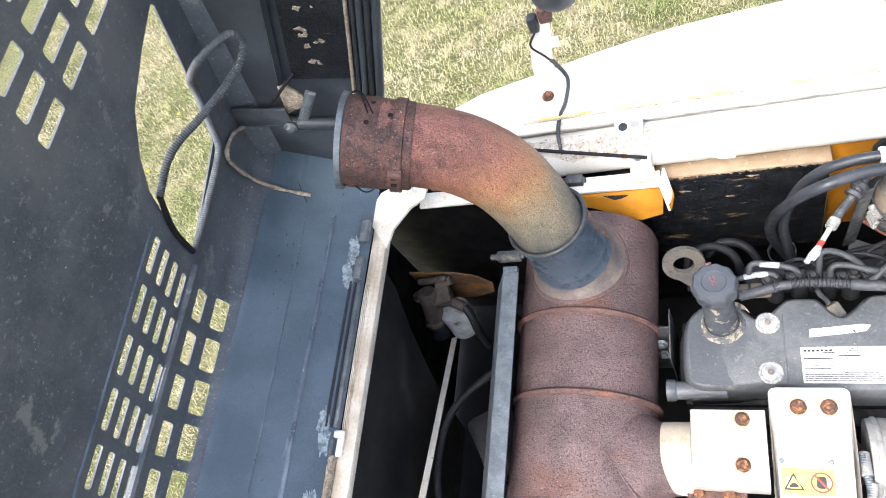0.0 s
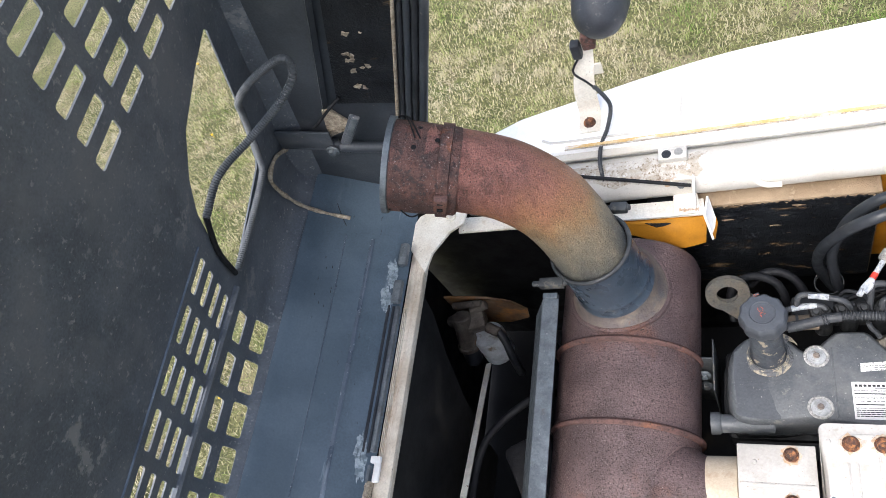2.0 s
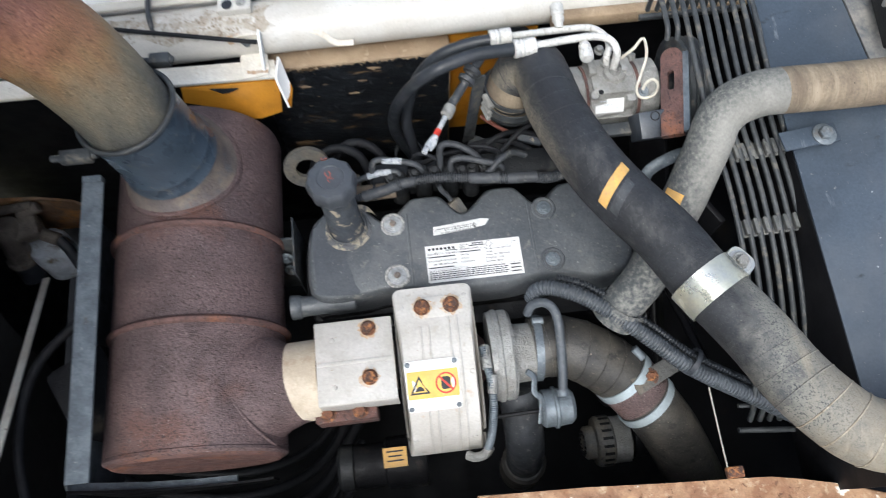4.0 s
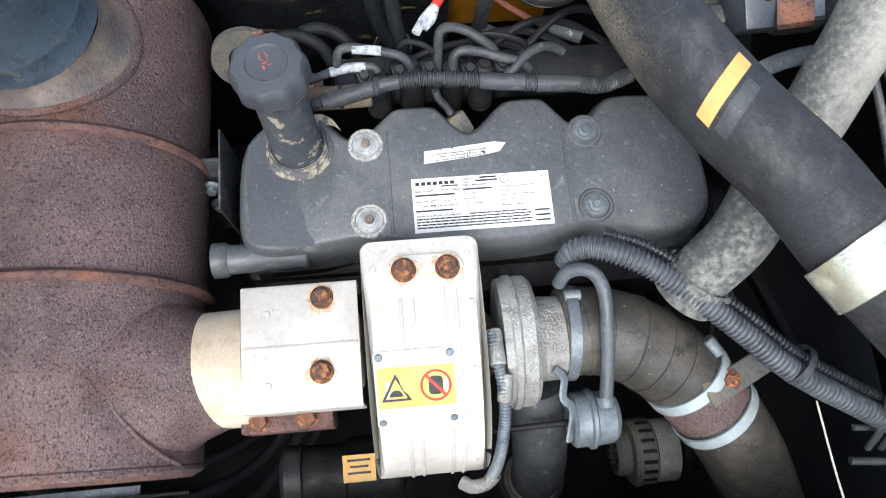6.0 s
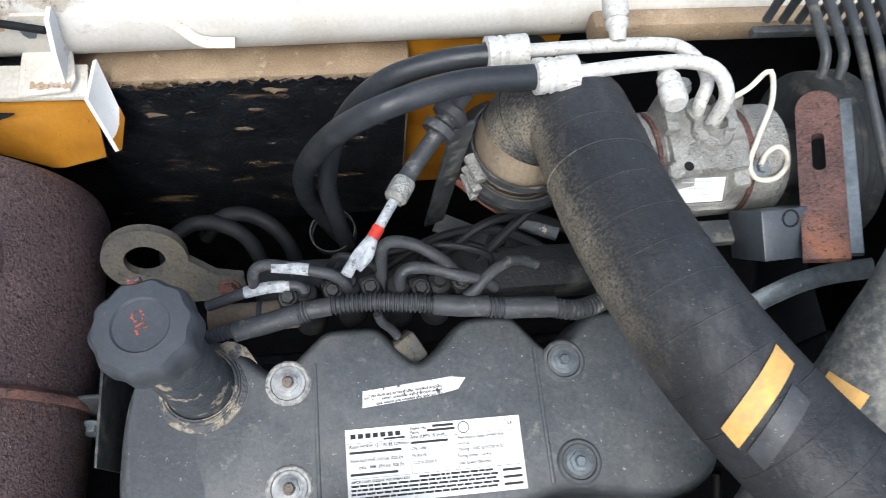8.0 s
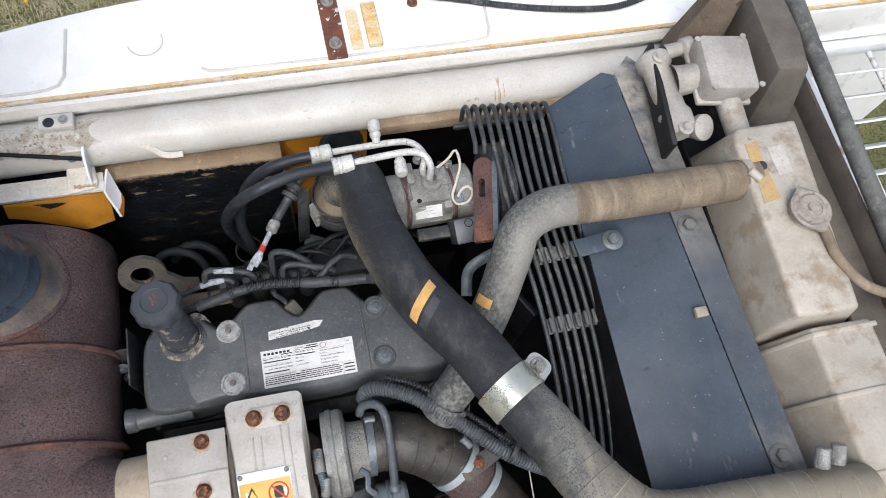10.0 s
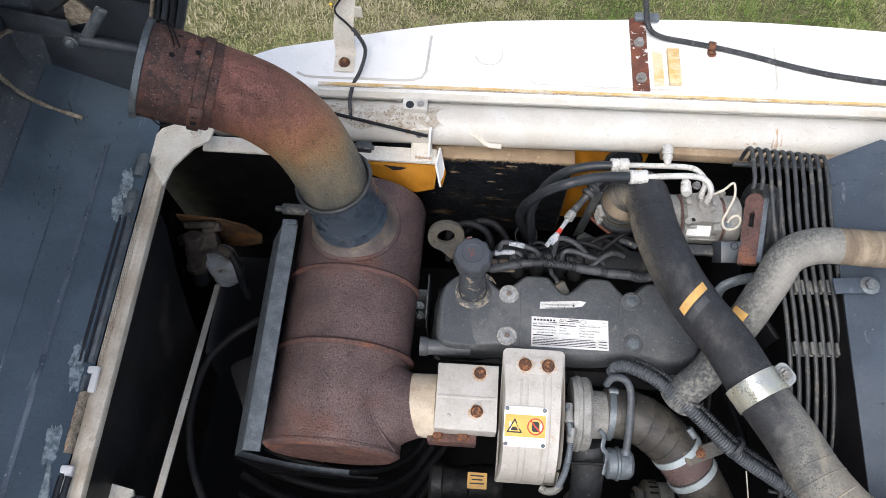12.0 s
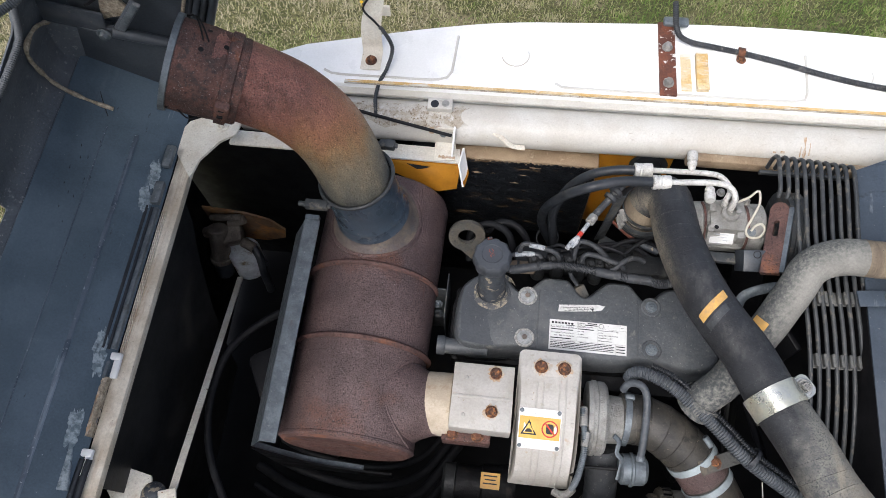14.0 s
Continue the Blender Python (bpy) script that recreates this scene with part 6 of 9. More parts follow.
# ---- engine ----
def engine():
    g = thing("engine", (0.0, 0.0, 0.80), "black four-cylinder diesel engine with a dusty plastic rocker cover", "engine")
    b = box((-0.01, -0.01, 1.20), (0.52, 0.22, 0.42), 0.02)
    box((-0.01, 0.0, 1.39), (0.54, 0.17, 0.06), 0.01, bm=b)
    part("block", b, block_shaded, g)
    back = [(-0.274, 0.031), (-0.264, 0.066), (-0.236, 0.090), (-0.178, 0.096), (-0.148, 0.060), (-0.132, 0.060), (-0.098, 0.093), (-0.088, 0.097), (-0.048, 0.097), (-0.038, 0.092), (-0.014, 0.060), (-0.002, 0.060), (0.030, 0.092), (0.042, 0.099), (0.082, 0.099), (0.092, 0.092), (0.115, 0.062), (0.127, 0.062), (0.152, 0.088), (0.165, 0.096), (0.225, 0.094), (0.256, 0.066)]
    front = [(0.268, 0.000), (0.268, -0.050), (0.250, -0.075), (0.205, -0.088), (0.150, -0.078), (0.110, -0.072), (0.060, -0.082), (-0.06, -0.082), (-0.145, -0.068), (-0.180, -0.075), (-0.255, -0.078), (-0.276, -0.050)]
    loop = [Vector(p) for p in (back + front)[::-1]]
    for _ in range(2):
        loop = [q for a, c in zip(loop, loop[1:] + loop[:1]) for q in (a.lerp(c, 0.22), a.lerp(c, 0.78))]
    k = len(loop)
    inward = []
    for i in range(k):
        t = (loop[(i + 1) % k] - loop[i - 1]).normalized()
        inward.append(Vector((-t.y, t.x)))
    for _ in range(4):
        inward = [(inward[i - 1] + inward[i] * 2 + inward[(i + 1) % k]).normalized() for i in range(k)]
    b = bmesh.new()
    rings = []
    for inset, z in ((-0.004, 1.430), (-0.001, 1.460), (0.0, 1.478), (0.0022, 1.4865), (0.0055, 1.4940), (0.0085, 1.4972), (0.0115, 1.4985)):
        rings.append([b.verts.new((*(p + w * inset), z)) for p, w in zip(loop, inward)])
    for lo, hi in zip(rings, rings[1:]):
        for i in range(k):
            b.faces.new((lo[i], lo[(i + 1) % k], hi[(i + 1) % k], hi[i]))
    b.faces.new(rings[-1])
    b.faces.new(rings[0][::-1])
    cover = part("rocker_cover", b, plastic_cover, g, "dusty black moulded plastic rocker cover")
    part("cover_gasket", slab([(x * 1.035, y * 1.06) for x, y in (back + front)[::-1]], 1.418, 1.436, 0.003, 2, low_grow=0.0), block_shaded, g)
    # moulded steps across the cover, and the breather spout at its near corner
    for x in (-0.103, 0.102):
        part("moulded_step", box((x, 0.0, 1.4985), (0.004, 0.125, 0.003), 0.0014), plastic_cover, cover)
    b = rod((-0.300, -0.070, 1.470), (-0.20, -0.070, 1.470), 0.017, 0.015, 24)
    lathe((-0.306, -0.070, 1.470), (1, 0, 0), [(0, 0), (0.020, 0), (0.020, 0.014), (0.017, 0.018)], 24, b)
    part("breather_spout", b, plastic_cover, cover)
    for x, y, rusty in ((-0.127, 0.046, 1), (-0.128, -0.045, 1), (0.128, 0.046, 0), (0.128, -0.046, 0)):
        w = lathe((x, y, 1.4975), (0, 0, 1), [(0.0205, 0), (0.0205, 0.0015), (0.0185, 0.0035), (0.0160, 0.0035), (0.0150, 0.0012), (0.0150, 0.0)], 32)
        ring = part("bolt_grommet", w, cream_ring if rusty else plastic_cover, cover)
        part("recess", lathe((x, y, 1.4988), (0, 0, 1), [(0.0152, 0), (0.0150, 0.0008), (0, 0.0010)], 28), washer_grey if rusty else plastic_cover, ring)
        part("nut", hexbolt((x, y, 1.4995), (0, 0, 1), 0.0095, 0.0035, 1.25), washer_grey if rusty else galvanised, ring)
        part("bolt", hexbolt((x, y, 1.5025), (0, 0, 1), 0.0050, 0.0045, 1.1), heat_halo if rusty else galvanised, ring)
    rng = random.Random(3)
    film = [(-0.260, 0.056), (-0.262, 0.029), (-0.262, -0.004), (-0.259, -0.045), (-0.258, -0.062), (-0.193, -0.068), (-0.197, -0.051), (-0.201, -0.031), (-0.207, -0.011), (-0.206, 0.002), (-0.212, 0.019), (-0.219, 0.029), (-0.236, 0.049)]
    film = [(p.x, p.y) for p in spline([(x, y, 0) for x, y in film + film[:1]], 0.005)[0][:-1]]
    part("wiped_patch", slab(film, 1.4986, 1.4989), cover_clean, cover, "wiped darker patch at the cover's end")
    part("mud_patch", slab([(-0.185, 0.082), (-0.178, 0.074), (-0.175, 0.065), (-0.173, 0.071), (-0.169, 0.075), (-0.161, 0.072), (-0.154, 0.066), (-0.158, 0.073), (-0.164, 0.082), (-0.174, 0.088), (-0.182, 0.089), (-0.188, 0.086)], 1.4986, 1.4990), mud_cream, cover, "smear of dried mud")
    # oil filler
    d = Vector((-0.028, 0.085, 1.000)).normalized()
    p = Vector((-0.2031, 0.0486, 1.4940))
    neck = part("filler_neck", lathe(p, d, [(0.040, -0.008), (0.036, 0.004), (0.0345, 0.0060), (0.0335, 0.0100), (0.0318, 0.0110), (0.0300, 0.0085), (0.0290, 0.0120), (0.0282, 0.030), (0.0270, 0.085), (0.0258, 0.139)], 40), neck_dust, g, "mud-smeared oil filler neck")
    part("mud_ring", lathe(p, d, [(0.0410, 0.0010), (0.0405, 0.0034), (0.0380, 0.0050), (0.0355, 0.0062), (0.0350, 0.0084), (0.0338, 0.0090), (0.0330, 0.0112)], 48, wave=lambda a, r: r * (1 + 0.012 * math.sin(5 * a) * math.sin(11 * a))), mud_cream, neck, "thin line of dried mud round the neck")
    part("mud_ring", lathe(p, d, [(0.0318, 0.0112), (0.0308, 0.0114), (0.0300, 0.0092)], 48), mud_cream, neck)
    lobes = lambda a, r: r * (1 + 0.034 * math.cos(10 * a)) if r > 0.031 else r
    q = p + d * 0.1331
    cap = part("filler_cap", lathe(q, d, [(0, 0), (0.030, 0), (0.0357, 0.004), (0.0370, 0.009), (0.0370, 0.025), (0.0356, 0.031), (0.0325, 0.0345), (0.0205, 0.0362), (0.0190, 0.0345), (0, 0.0342)], 80, wave=lobes), cap_plastic, neck, "lobed black oil filler cap")
    x, y, z = frame_of(d)
    m = Matrix.Translation(q + d * 0.0345) @ d.to_track_quat("Z", "Y").to_matrix().to_4x4()
    lettering("OIL", 0.0125, m @ Matrix.Rotation(radians(-88 + 180), 4, "Z") @ Matrix.Translation((-0.0125, -0.0045, 0)), paint_red, cap)
    part("paint_dab", box(q + d * 0.030 + Vector((-0.008, 0.0345, 0.0)), (0.011, 0.004, 0.007), 0.0015, m.to_3x3()), paint_red, cap, "dab of orange-red paint")
    # data plate and rating text
    plate = part("data_plate", box((0.0, -0.032, 1.4992), (0.157, 0.064, 0.0008), 0.0), label_white, cover, "white engine data plate with black print")
    top = 1.49965

    def text(s, size, x, y):
        lettering(s, size, Matrix.Translation((x, y, top)), ink, plate)

    def bar(x0, x1, y0, y1, m=ink):
        part("printed_bar", box(((x0 + x1) / 2, (y0 + y1) / 2, top), (abs(x1 - x0), abs(y1 - y0), 0.0002), 0.0), m, plate)

    for i in range(7):
        bar(-0.074 + 0.0066 * i, -0.0695 + 0.0066 * i, -0.0085, -0.0045)
    bar(-0.045, -0.026, -0.0112, -0.0096)
    for y in (-0.0125, -0.0425):
        bar(-0.077, 0.077, y - 0.0001, y + 0.0001)
    for x, y0, y1 in ((-0.022, -0.001, -0.042), (0.020, -0.001, -0.042), (0.056, -0.0425, -0.063), (0.034, -0.001, -0.0125), (0.065, -0.001, -0.0125)):
        bar(x - 0.0001, x + 0.0001, y0, y1)
    for s, x, y in (("Rated HP/kW 121/ 90 @ 2200rpm", -0.0755, -0.0165), ("Valve lash Inch .010 Int .020 Ex", -0.0755, -0.0285), ("cold   MM .254 Int .508 Ex", -0.068, -0.0345),
                    ("Engine No.", -0.021, -0.0048), ("Family", -0.021, -0.0084), ("Date of MFG 18-04-08", -0.021, -0.0120), ("CPL 1700", -0.021, -0.0225), ("FR 91610", -0.021, -0.0285), ("C.I.D./L 275/4.5", -0.021, -0.0345),
                    ("Fuel Rate at rated HP/kW 95.0", 0.021, -0.0165), ("mm3/st", 0.021, -0.0215), ("Timing - TDC  ELECTRONIC", 0.021, -0.0268), ("Firing Order  1-3-4-2", 0.021, -0.0325), ("Idle Speed 1050 rpm", 0.021, -0.0385), ("0.91", 0.067, -0.0075)):
        text(s, 0.0037 if x < -0.06 else 0.0033, x, y)
    text("IMPORTANT ENGINE INFORMATION", 0.0031, -0.0755, -0.0462)
    for x0, x1, y in ((-0.0755, -0.03, -0.0215), (-0.0755, -0.034, -0.0400), (-0.001, 0.018, -0.0040), (-0.006, 0.019, -0.0076), (-0.021, 0.012, -0.0172)):
        bar(x0, x1, y, y + 0.0020)
    rng = random.Random(2)
    for k in range(5):
        x = -0.0755 if k else -0.016
        y = -0.0460 - 0.0034 * k
        while x < 0.050:
            w = rng.uniform(0.003, 0.009)
            bar(x, min(x + w, 0.054), y, y + 0.0017)
            x += w + 0.0009
    for k in range(3):
        bar(0.058, 0.075, -0.0475 - 0.006 * k, -0.0455 - 0.006 * k)
    seal = lathe((0.027, -0.0066, top), (0, 0, 1), [(0.0052, 0), (0.0052, 0.0002), (0.0045, 0.0002), (0.0045, 0)], 28)
    part("printed_ring", seal, ink, plate)
    # torn sticker, upside down to the reader
    tag = part("torn_sticker", slab([(-0.062, 0.018), (0.005, 0.024), (0.026, 0.028), (0.034, 0.038), (0.020, 0.040), (-0.061, 0.033)], 1.4985, 1.4992), label_worn, cover, "torn white warning sticker")
    for i, s in enumerate(("Do not open high pressure fuel system with", "engine running. Engine operation causes", "high fuel pressure. High pressure fuel spray can")):
        lettering(s, 0.0034, Matrix.Translation((0.011, 0.0295 + 0.0036 * (i - 1), 1.4993)) @ Matrix.Rotation(radians(184), 4, "Z"), ink, tag)
    # lifting eye
    eye = sheet([(0.041 * math.cos(a), 0.041 * math.sin(a)) for a in np.linspace(radians(-12), radians(250), 24)] + [(0.010, -0.066), (0.060, -0.072), (0.088, -0.062), (0.088, -0.044), (0.062, -0.034)],
                [[(0.020 * math.cos(a), 0.020 * math.sin(a)) for a in np.linspace(0, 2 * math.pi, 24)[:-1]]],
                plane_at((-0.270, 0.196, 1.457), (1, 0.10, 0.0), (0, 0.42, 0.90)), 0.010)
    ey = part("lifting_eye", eye, eye_steel, g, "mud-caked steel lifting eye")
    part("bolt", hexbolt((-0.196, 0.170, 1.411), (0.1, -0.7, 0.7), 0.009, 0.011, 1.3), rust_dark, ey)
    # injector row with its lines behind the cover
    b = lathe((-0.108, 0.121, 1.512), (0, 0.1, 1), [(0, -0.06), (0.0150, -0.06), (0.0150, -0.012), (0.0165, -0.010), (0.0165, -0.003), (0.0120, 0.003), (0.0110, 0.012), (0.0065, 0.015), (0.0060, 0.020), (0, 0.020)], 20)
    part("injector", b, block_pale, g)
    b = lathe((-0.067, 0.126, 1.512), (0, 0.1, 1), [(0, -0.06), (0.0150, -0.06), (0.0150, -0.012), (0.0165, -0.010), (0.0165, -0.003), (0.0120, 0.003), (0.0110, 0.012), (0.0065, 0.015), (0.0060, 0.020), (0, 0.020)], 20)
    part("injector", b, block_pale, g)
    b = lathe((-0.021, 0.123, 1.512), (0, 0.1, 1), [(0, -0.06), (0.0150, -0.06), (0.0150, -0.012), (0.0165, -0.010), (0.0165, -0.003), (0.0120, 0.003), (0.0110, 0.012), (0.0065, 0.015), (0.0060, 0.020), (0, 0.020)], 20)
    part("injector", b, block_pale, g)
    b = lathe((0.016, 0.122, 1.512), (0, 0.1, 1), [(0, -0.06), (0.0150, -0.06), (0.0150, -0.012), (0.0165, -0.010), (0.0165, -0.003), (0.0120, 0.003), (0.0110, 0.012), (0.0065, 0.015), (0.0060, 0.020), (0, 0.020)], 20)
    part("injector", b, block_pale, g)
    for x, y in ((-0.122, 0.119), (-0.082, 0.123), (-0.048, 0.124), (-0.002, 0.120), (0.036, 0.124)):
        hold = part("injector_clamp", box((x, y, 1.520), (0.020, 0.024, 0.016), 0.004, Euler((0.2, 0, 0.3)).to_matrix()), block_shaded, g)
        part("bolt", hexbolt((x, y - 0.002, 1.528), (0, -0.15, 1), 0.0062, 0.008, 1.4), block_pale, hold)
    for x0, x1, dy in ((-0.09, -0.035, 0.0), (-0.04, 0.02, 0.012), (-0.005, 0.07, 0.004)):
        part("small_lead", tube([(x0, 0.140 + dy, 1.51), (x0 + 0.012, 0.148 + dy, 1.540), ((x0 + x1) / 2, 0.146 + dy, 1.546), (x1 - 0.008, 0.138 + dy, 1.538), (x1, 0.130 + dy, 1.505)], 0.0034, 8), wire_black, g)
    part("fuel_rail", rod((-0.199, 0.112, 1.490), (-0.116, 0.114, 1.490), 0.014), cowl_brown, g, "mud-stained brown rail")
    part("rail_band", rod((-0.156, 0.113, 1.490), (-0.148, 0.113, 1.490), 0.0148), rubber, g)
    part("rear_casting", box((0.02, 0.150, 1.455), (0.36, 0.05, 0.05), 0.012), block_pale, g)
    part("injector_line", tube([(-0.151, 0.125, 1.525), (-0.150, 0.137, 1.545), (-0.140, 0.142, 1.550), (-0.118, 0.139, 1.550), (-0.092, 0.133, 1.548), (-0.078, 0.129, 1.545), (-0.070, 0.125, 1.535), (-0.068, 0.122, 1.525)], 0.0052, 12), conduit, g)
    part("line_sleeve", tube([(-0.133, 0.140, 1.550), (-0.118, 0.138, 1.550), (-0.101, 0.135, 1.550)], 0.0056, 12), scraped_grey, g)
    part("injector_line", tube([(-0.195, 0.117, 1.520), (-0.177, 0.121, 1.524), (-0.160, 0.125, 1.528), (-0.139, 0.127, 1.531), (-0.122, 0.128, 1.532), (-0.110, 0.126, 1.531), (-0.107, 0.121, 1.528)], 0.005, 12), conduit, g)
    part("line_sleeve", tube([(-0.160, 0.125, 1.528), (-0.139, 0.127, 1.532), (-0.120, 0.127, 1.532)], 0.0056, 12), scraped_grey, g)
    part("injector_line", tube([(-0.039, 0.116, 1.500), (-0.037, 0.137, 1.535), (-0.035, 0.148, 1.560), (-0.024, 0.151, 1.565), (-0.005, 0.147, 1.562), (0.013, 0.138, 1.555), (0.026, 0.131, 1.545), (0.031, 0.128, 1.535)], 0.0056, 12), conduit, g)
    part("injector_line", tube([(-0.021, 0.119, 1.530), (-0.020, 0.127, 1.543), (-0.011, 0.131, 1.548), (0.010, 0.129, 1.547), (0.032, 0.122, 1.545), (0.056, 0.117, 1.540), (0.066, 0.113, 1.530)], 0.0056, 12), conduit, g)
    part("sensor_lead", tube([(-0.043, 0.099, 1.520), (-0.039, 0.093, 1.510), (-0.031, 0.089, 1.500), (-0.025, 0.084, 1.490)], 0.0045, 12), conduit, g)
    part("branch_hose", tube([(0.038, 0.104, 1.535), (0.047, 0.109, 1.540), (0.059, 0.120, 1.545), (0.072, 0.129, 1.545), (0.088, 0.135, 1.540), (0.108, 0.133, 1.530)], 0.0056, 12), conduit, g)
    part("sensor_plug", box((-0.016, 0.074, 1.475), (0.026, 0.030, 0.022), 0.004, Euler((0.5, 0, 0.6)).to_matrix()), eye_steel, g)
    return g


def wiring_loom():
    w = thing("wiring_loom", (0.0, 0.10, 1.50), "black ribbed wiring loom behind the rocker cover", "cable")
    part("loom_end", tube([(-0.213, 0.086, 1.515), (-0.193, 0.089, 1.518), (-0.169, 0.093, 1.522)], 0.0062, 14,rib=0.0012, pitch=0.004), conduit, w)
    part("sleeve_joint", tube([(-0.170, 0.091, 1.523), (-0.142, 0.095, 1.527), (-0.113, 0.101, 1.531)], 0.0094, 14), conduit, w)
    part("ribbed_tube", tube([(-0.115, 0.101, 1.530), (-0.109, 0.102, 1.531), (-0.104, 0.103, 1.532)], 0.0096, 14,rib=0.0014, pitch=0.0036), conduit, w)
    part("sleeve_joint", tube([(-0.105, 0.103, 1.532), (-0.094, 0.104, 1.533), (-0.084, 0.105, 1.534)], 0.0086, 14), conduit, w)
    part("ribbed_tube", tube([(-0.085, 0.105, 1.534), (-0.060, 0.106, 1.535), (-0.030, 0.104, 1.536), (0.011, 0.099, 1.536)], 0.008, 14,rib=0.0018, pitch=0.0040), conduit, w)
    part("sleeve_joint", tube([(0.008, 0.099, 1.536), (0.031, 0.096, 1.536), (0.057, 0.094, 1.536)], 0.0098, 14), conduit, w)
    part("ribbed_tube", tube([(0.055, 0.093, 1.536), (0.064, 0.092, 1.536), (0.073, 0.091, 1.536)], 0.0088, 14,rib=0.0018, pitch=0.0040), conduit, w)
    part("sleeve_joint", tube([(0.071, 0.091, 1.536), (0.095, 0.090, 1.536), (0.118, 0.089, 1.536)], 0.01, 14), conduit, w)
    part("ribbed_tube", tube([(0.117, 0.088, 1.536), (0.135, 0.085, 1.534), (0.155, 0.089, 1.530), (0.184, 0.103, 1.520)], 0.0088, 14,rib=0.0016, pitch=0.0040), conduit, w)
    for i in range(4):
        y = 0.165 + 0.012 * i
        part("branch_lead", tube([(-0.10 + 0.05 * i, 0.15, 1.47), (-0.03 + 0.05 * i, y, 1.50), (0.05 + 0.04 * i, y + 0.01, 1.485), (0.12 + 0.04 * i, y - 0.02, 1.46)], 0.005, 8), wire_black, w)


def dipstick():
    d = thing("cable_with_sleeve", (-0.05, 0.12, 1.56), "black cable ending in a pale sleeve with a red band", "cable")
    a, c, e = Vector((0.047, 0.246, 1.674)), Vector((-0.012, 0.174, 1.652)), Vector((-0.062, 0.094, 1.647))
    part("grommet", lathe(a + (c - a) * 0.34, c - a, [(0, 0), (0.011, 0), (0.0145, 0.003), (0.0145, 0.010), (0.009, 0.013), (0.009, 0.016), (0.0145, 0.019), (0.0135, 0.026), (0, 0.027)], 24), conduit, d)
    part("cable", tube([a, a.lerp(c, 0.5), c, c.lerp(e, 0.10)], 0.0072, 14), conduit, d)
    part("ferrule", lathe(c.lerp(e, 0.08), e - c, [(0, 0), (0.0085, 0), (0.0094, 0.003), (0.0094, 0.017), (0.007, 0.020), (0, 0.020)], 20), cast_metal, d)
    part("sleeve", tube([c.lerp(e, 0.25), c.lerp(e, 0.5), c.lerp(e, 0.66)], 0.0042, 12), scraped_grey, d)
    part("red_band", tube([c.lerp(e, 0.55), c.lerp(e, 0.60), c.lerp(e, 0.66)], 0.0050, 12), ink_red, d, "red tape band")
    part("sleeve_end", tube([c.lerp(e, 0.66), c.lerp(e, 0.82) + Vector((-0.004, 0, 0)), e + Vector((-0.004, 0, 0))], 0.0046, 12), scraped_grey, d)
    part("sleeve_end", tube([c.lerp(e, 0.66), c.lerp(e, 0.82) + Vector((0.004, 0, 0)), e + Vector((0.004, 0.005, 0))], 0.0044, 12), scraped_grey, d)
    # bent strap that carries the cable's grommet
    foot0, foot1 = Vector((0.031, 0.211, 1.456)), Vector((0.089, 0.187, 1.446))
    along = foot1 - foot0
    b = box((0.029, 0.2125, 1.556), (0.022, 0.005, 0.200), 0.002, Euler((0.02, 0.05, 0.35)).to_matrix())
    box(foot0.lerp(foot1, 0.5), (along.length + 0.012, 0.024, 0.005), 0.002, along.to_track_quat("X", "Z").to_matrix(), bm=b)
    lathe(foot1 - Vector((0, 0, 0.0025)), (0, 0, 1), [(0, 0), (0.0135, 0), (0.0135, 0.005), (0, 0.005)], 20, b)
    br = part("bracket", b, guard_wire, d)
    part("bolt", hexbolt(foot1 + Vector((0, 0, 0.002)), (0, -0.1, 1), 0.008, 0.010, 1.35), block_pale, br)
    pl = part("thermostat_plate", slab([(0.070, 0.196), (0.090, 0.206), (0.120, 0.196), (0.165, 0.170), (0.165, 0.150), (0.120, 0.160), (0.092, 0.172), (0.076, 0.176)], 1.425, 1.441, 0.004, 2), block_pale, d)
    part("bolt", hexbolt((0.118, 0.178, 1.441), (0, -0.1, 1), 0.0065, 0.009, 1.5), block_pale, pl)


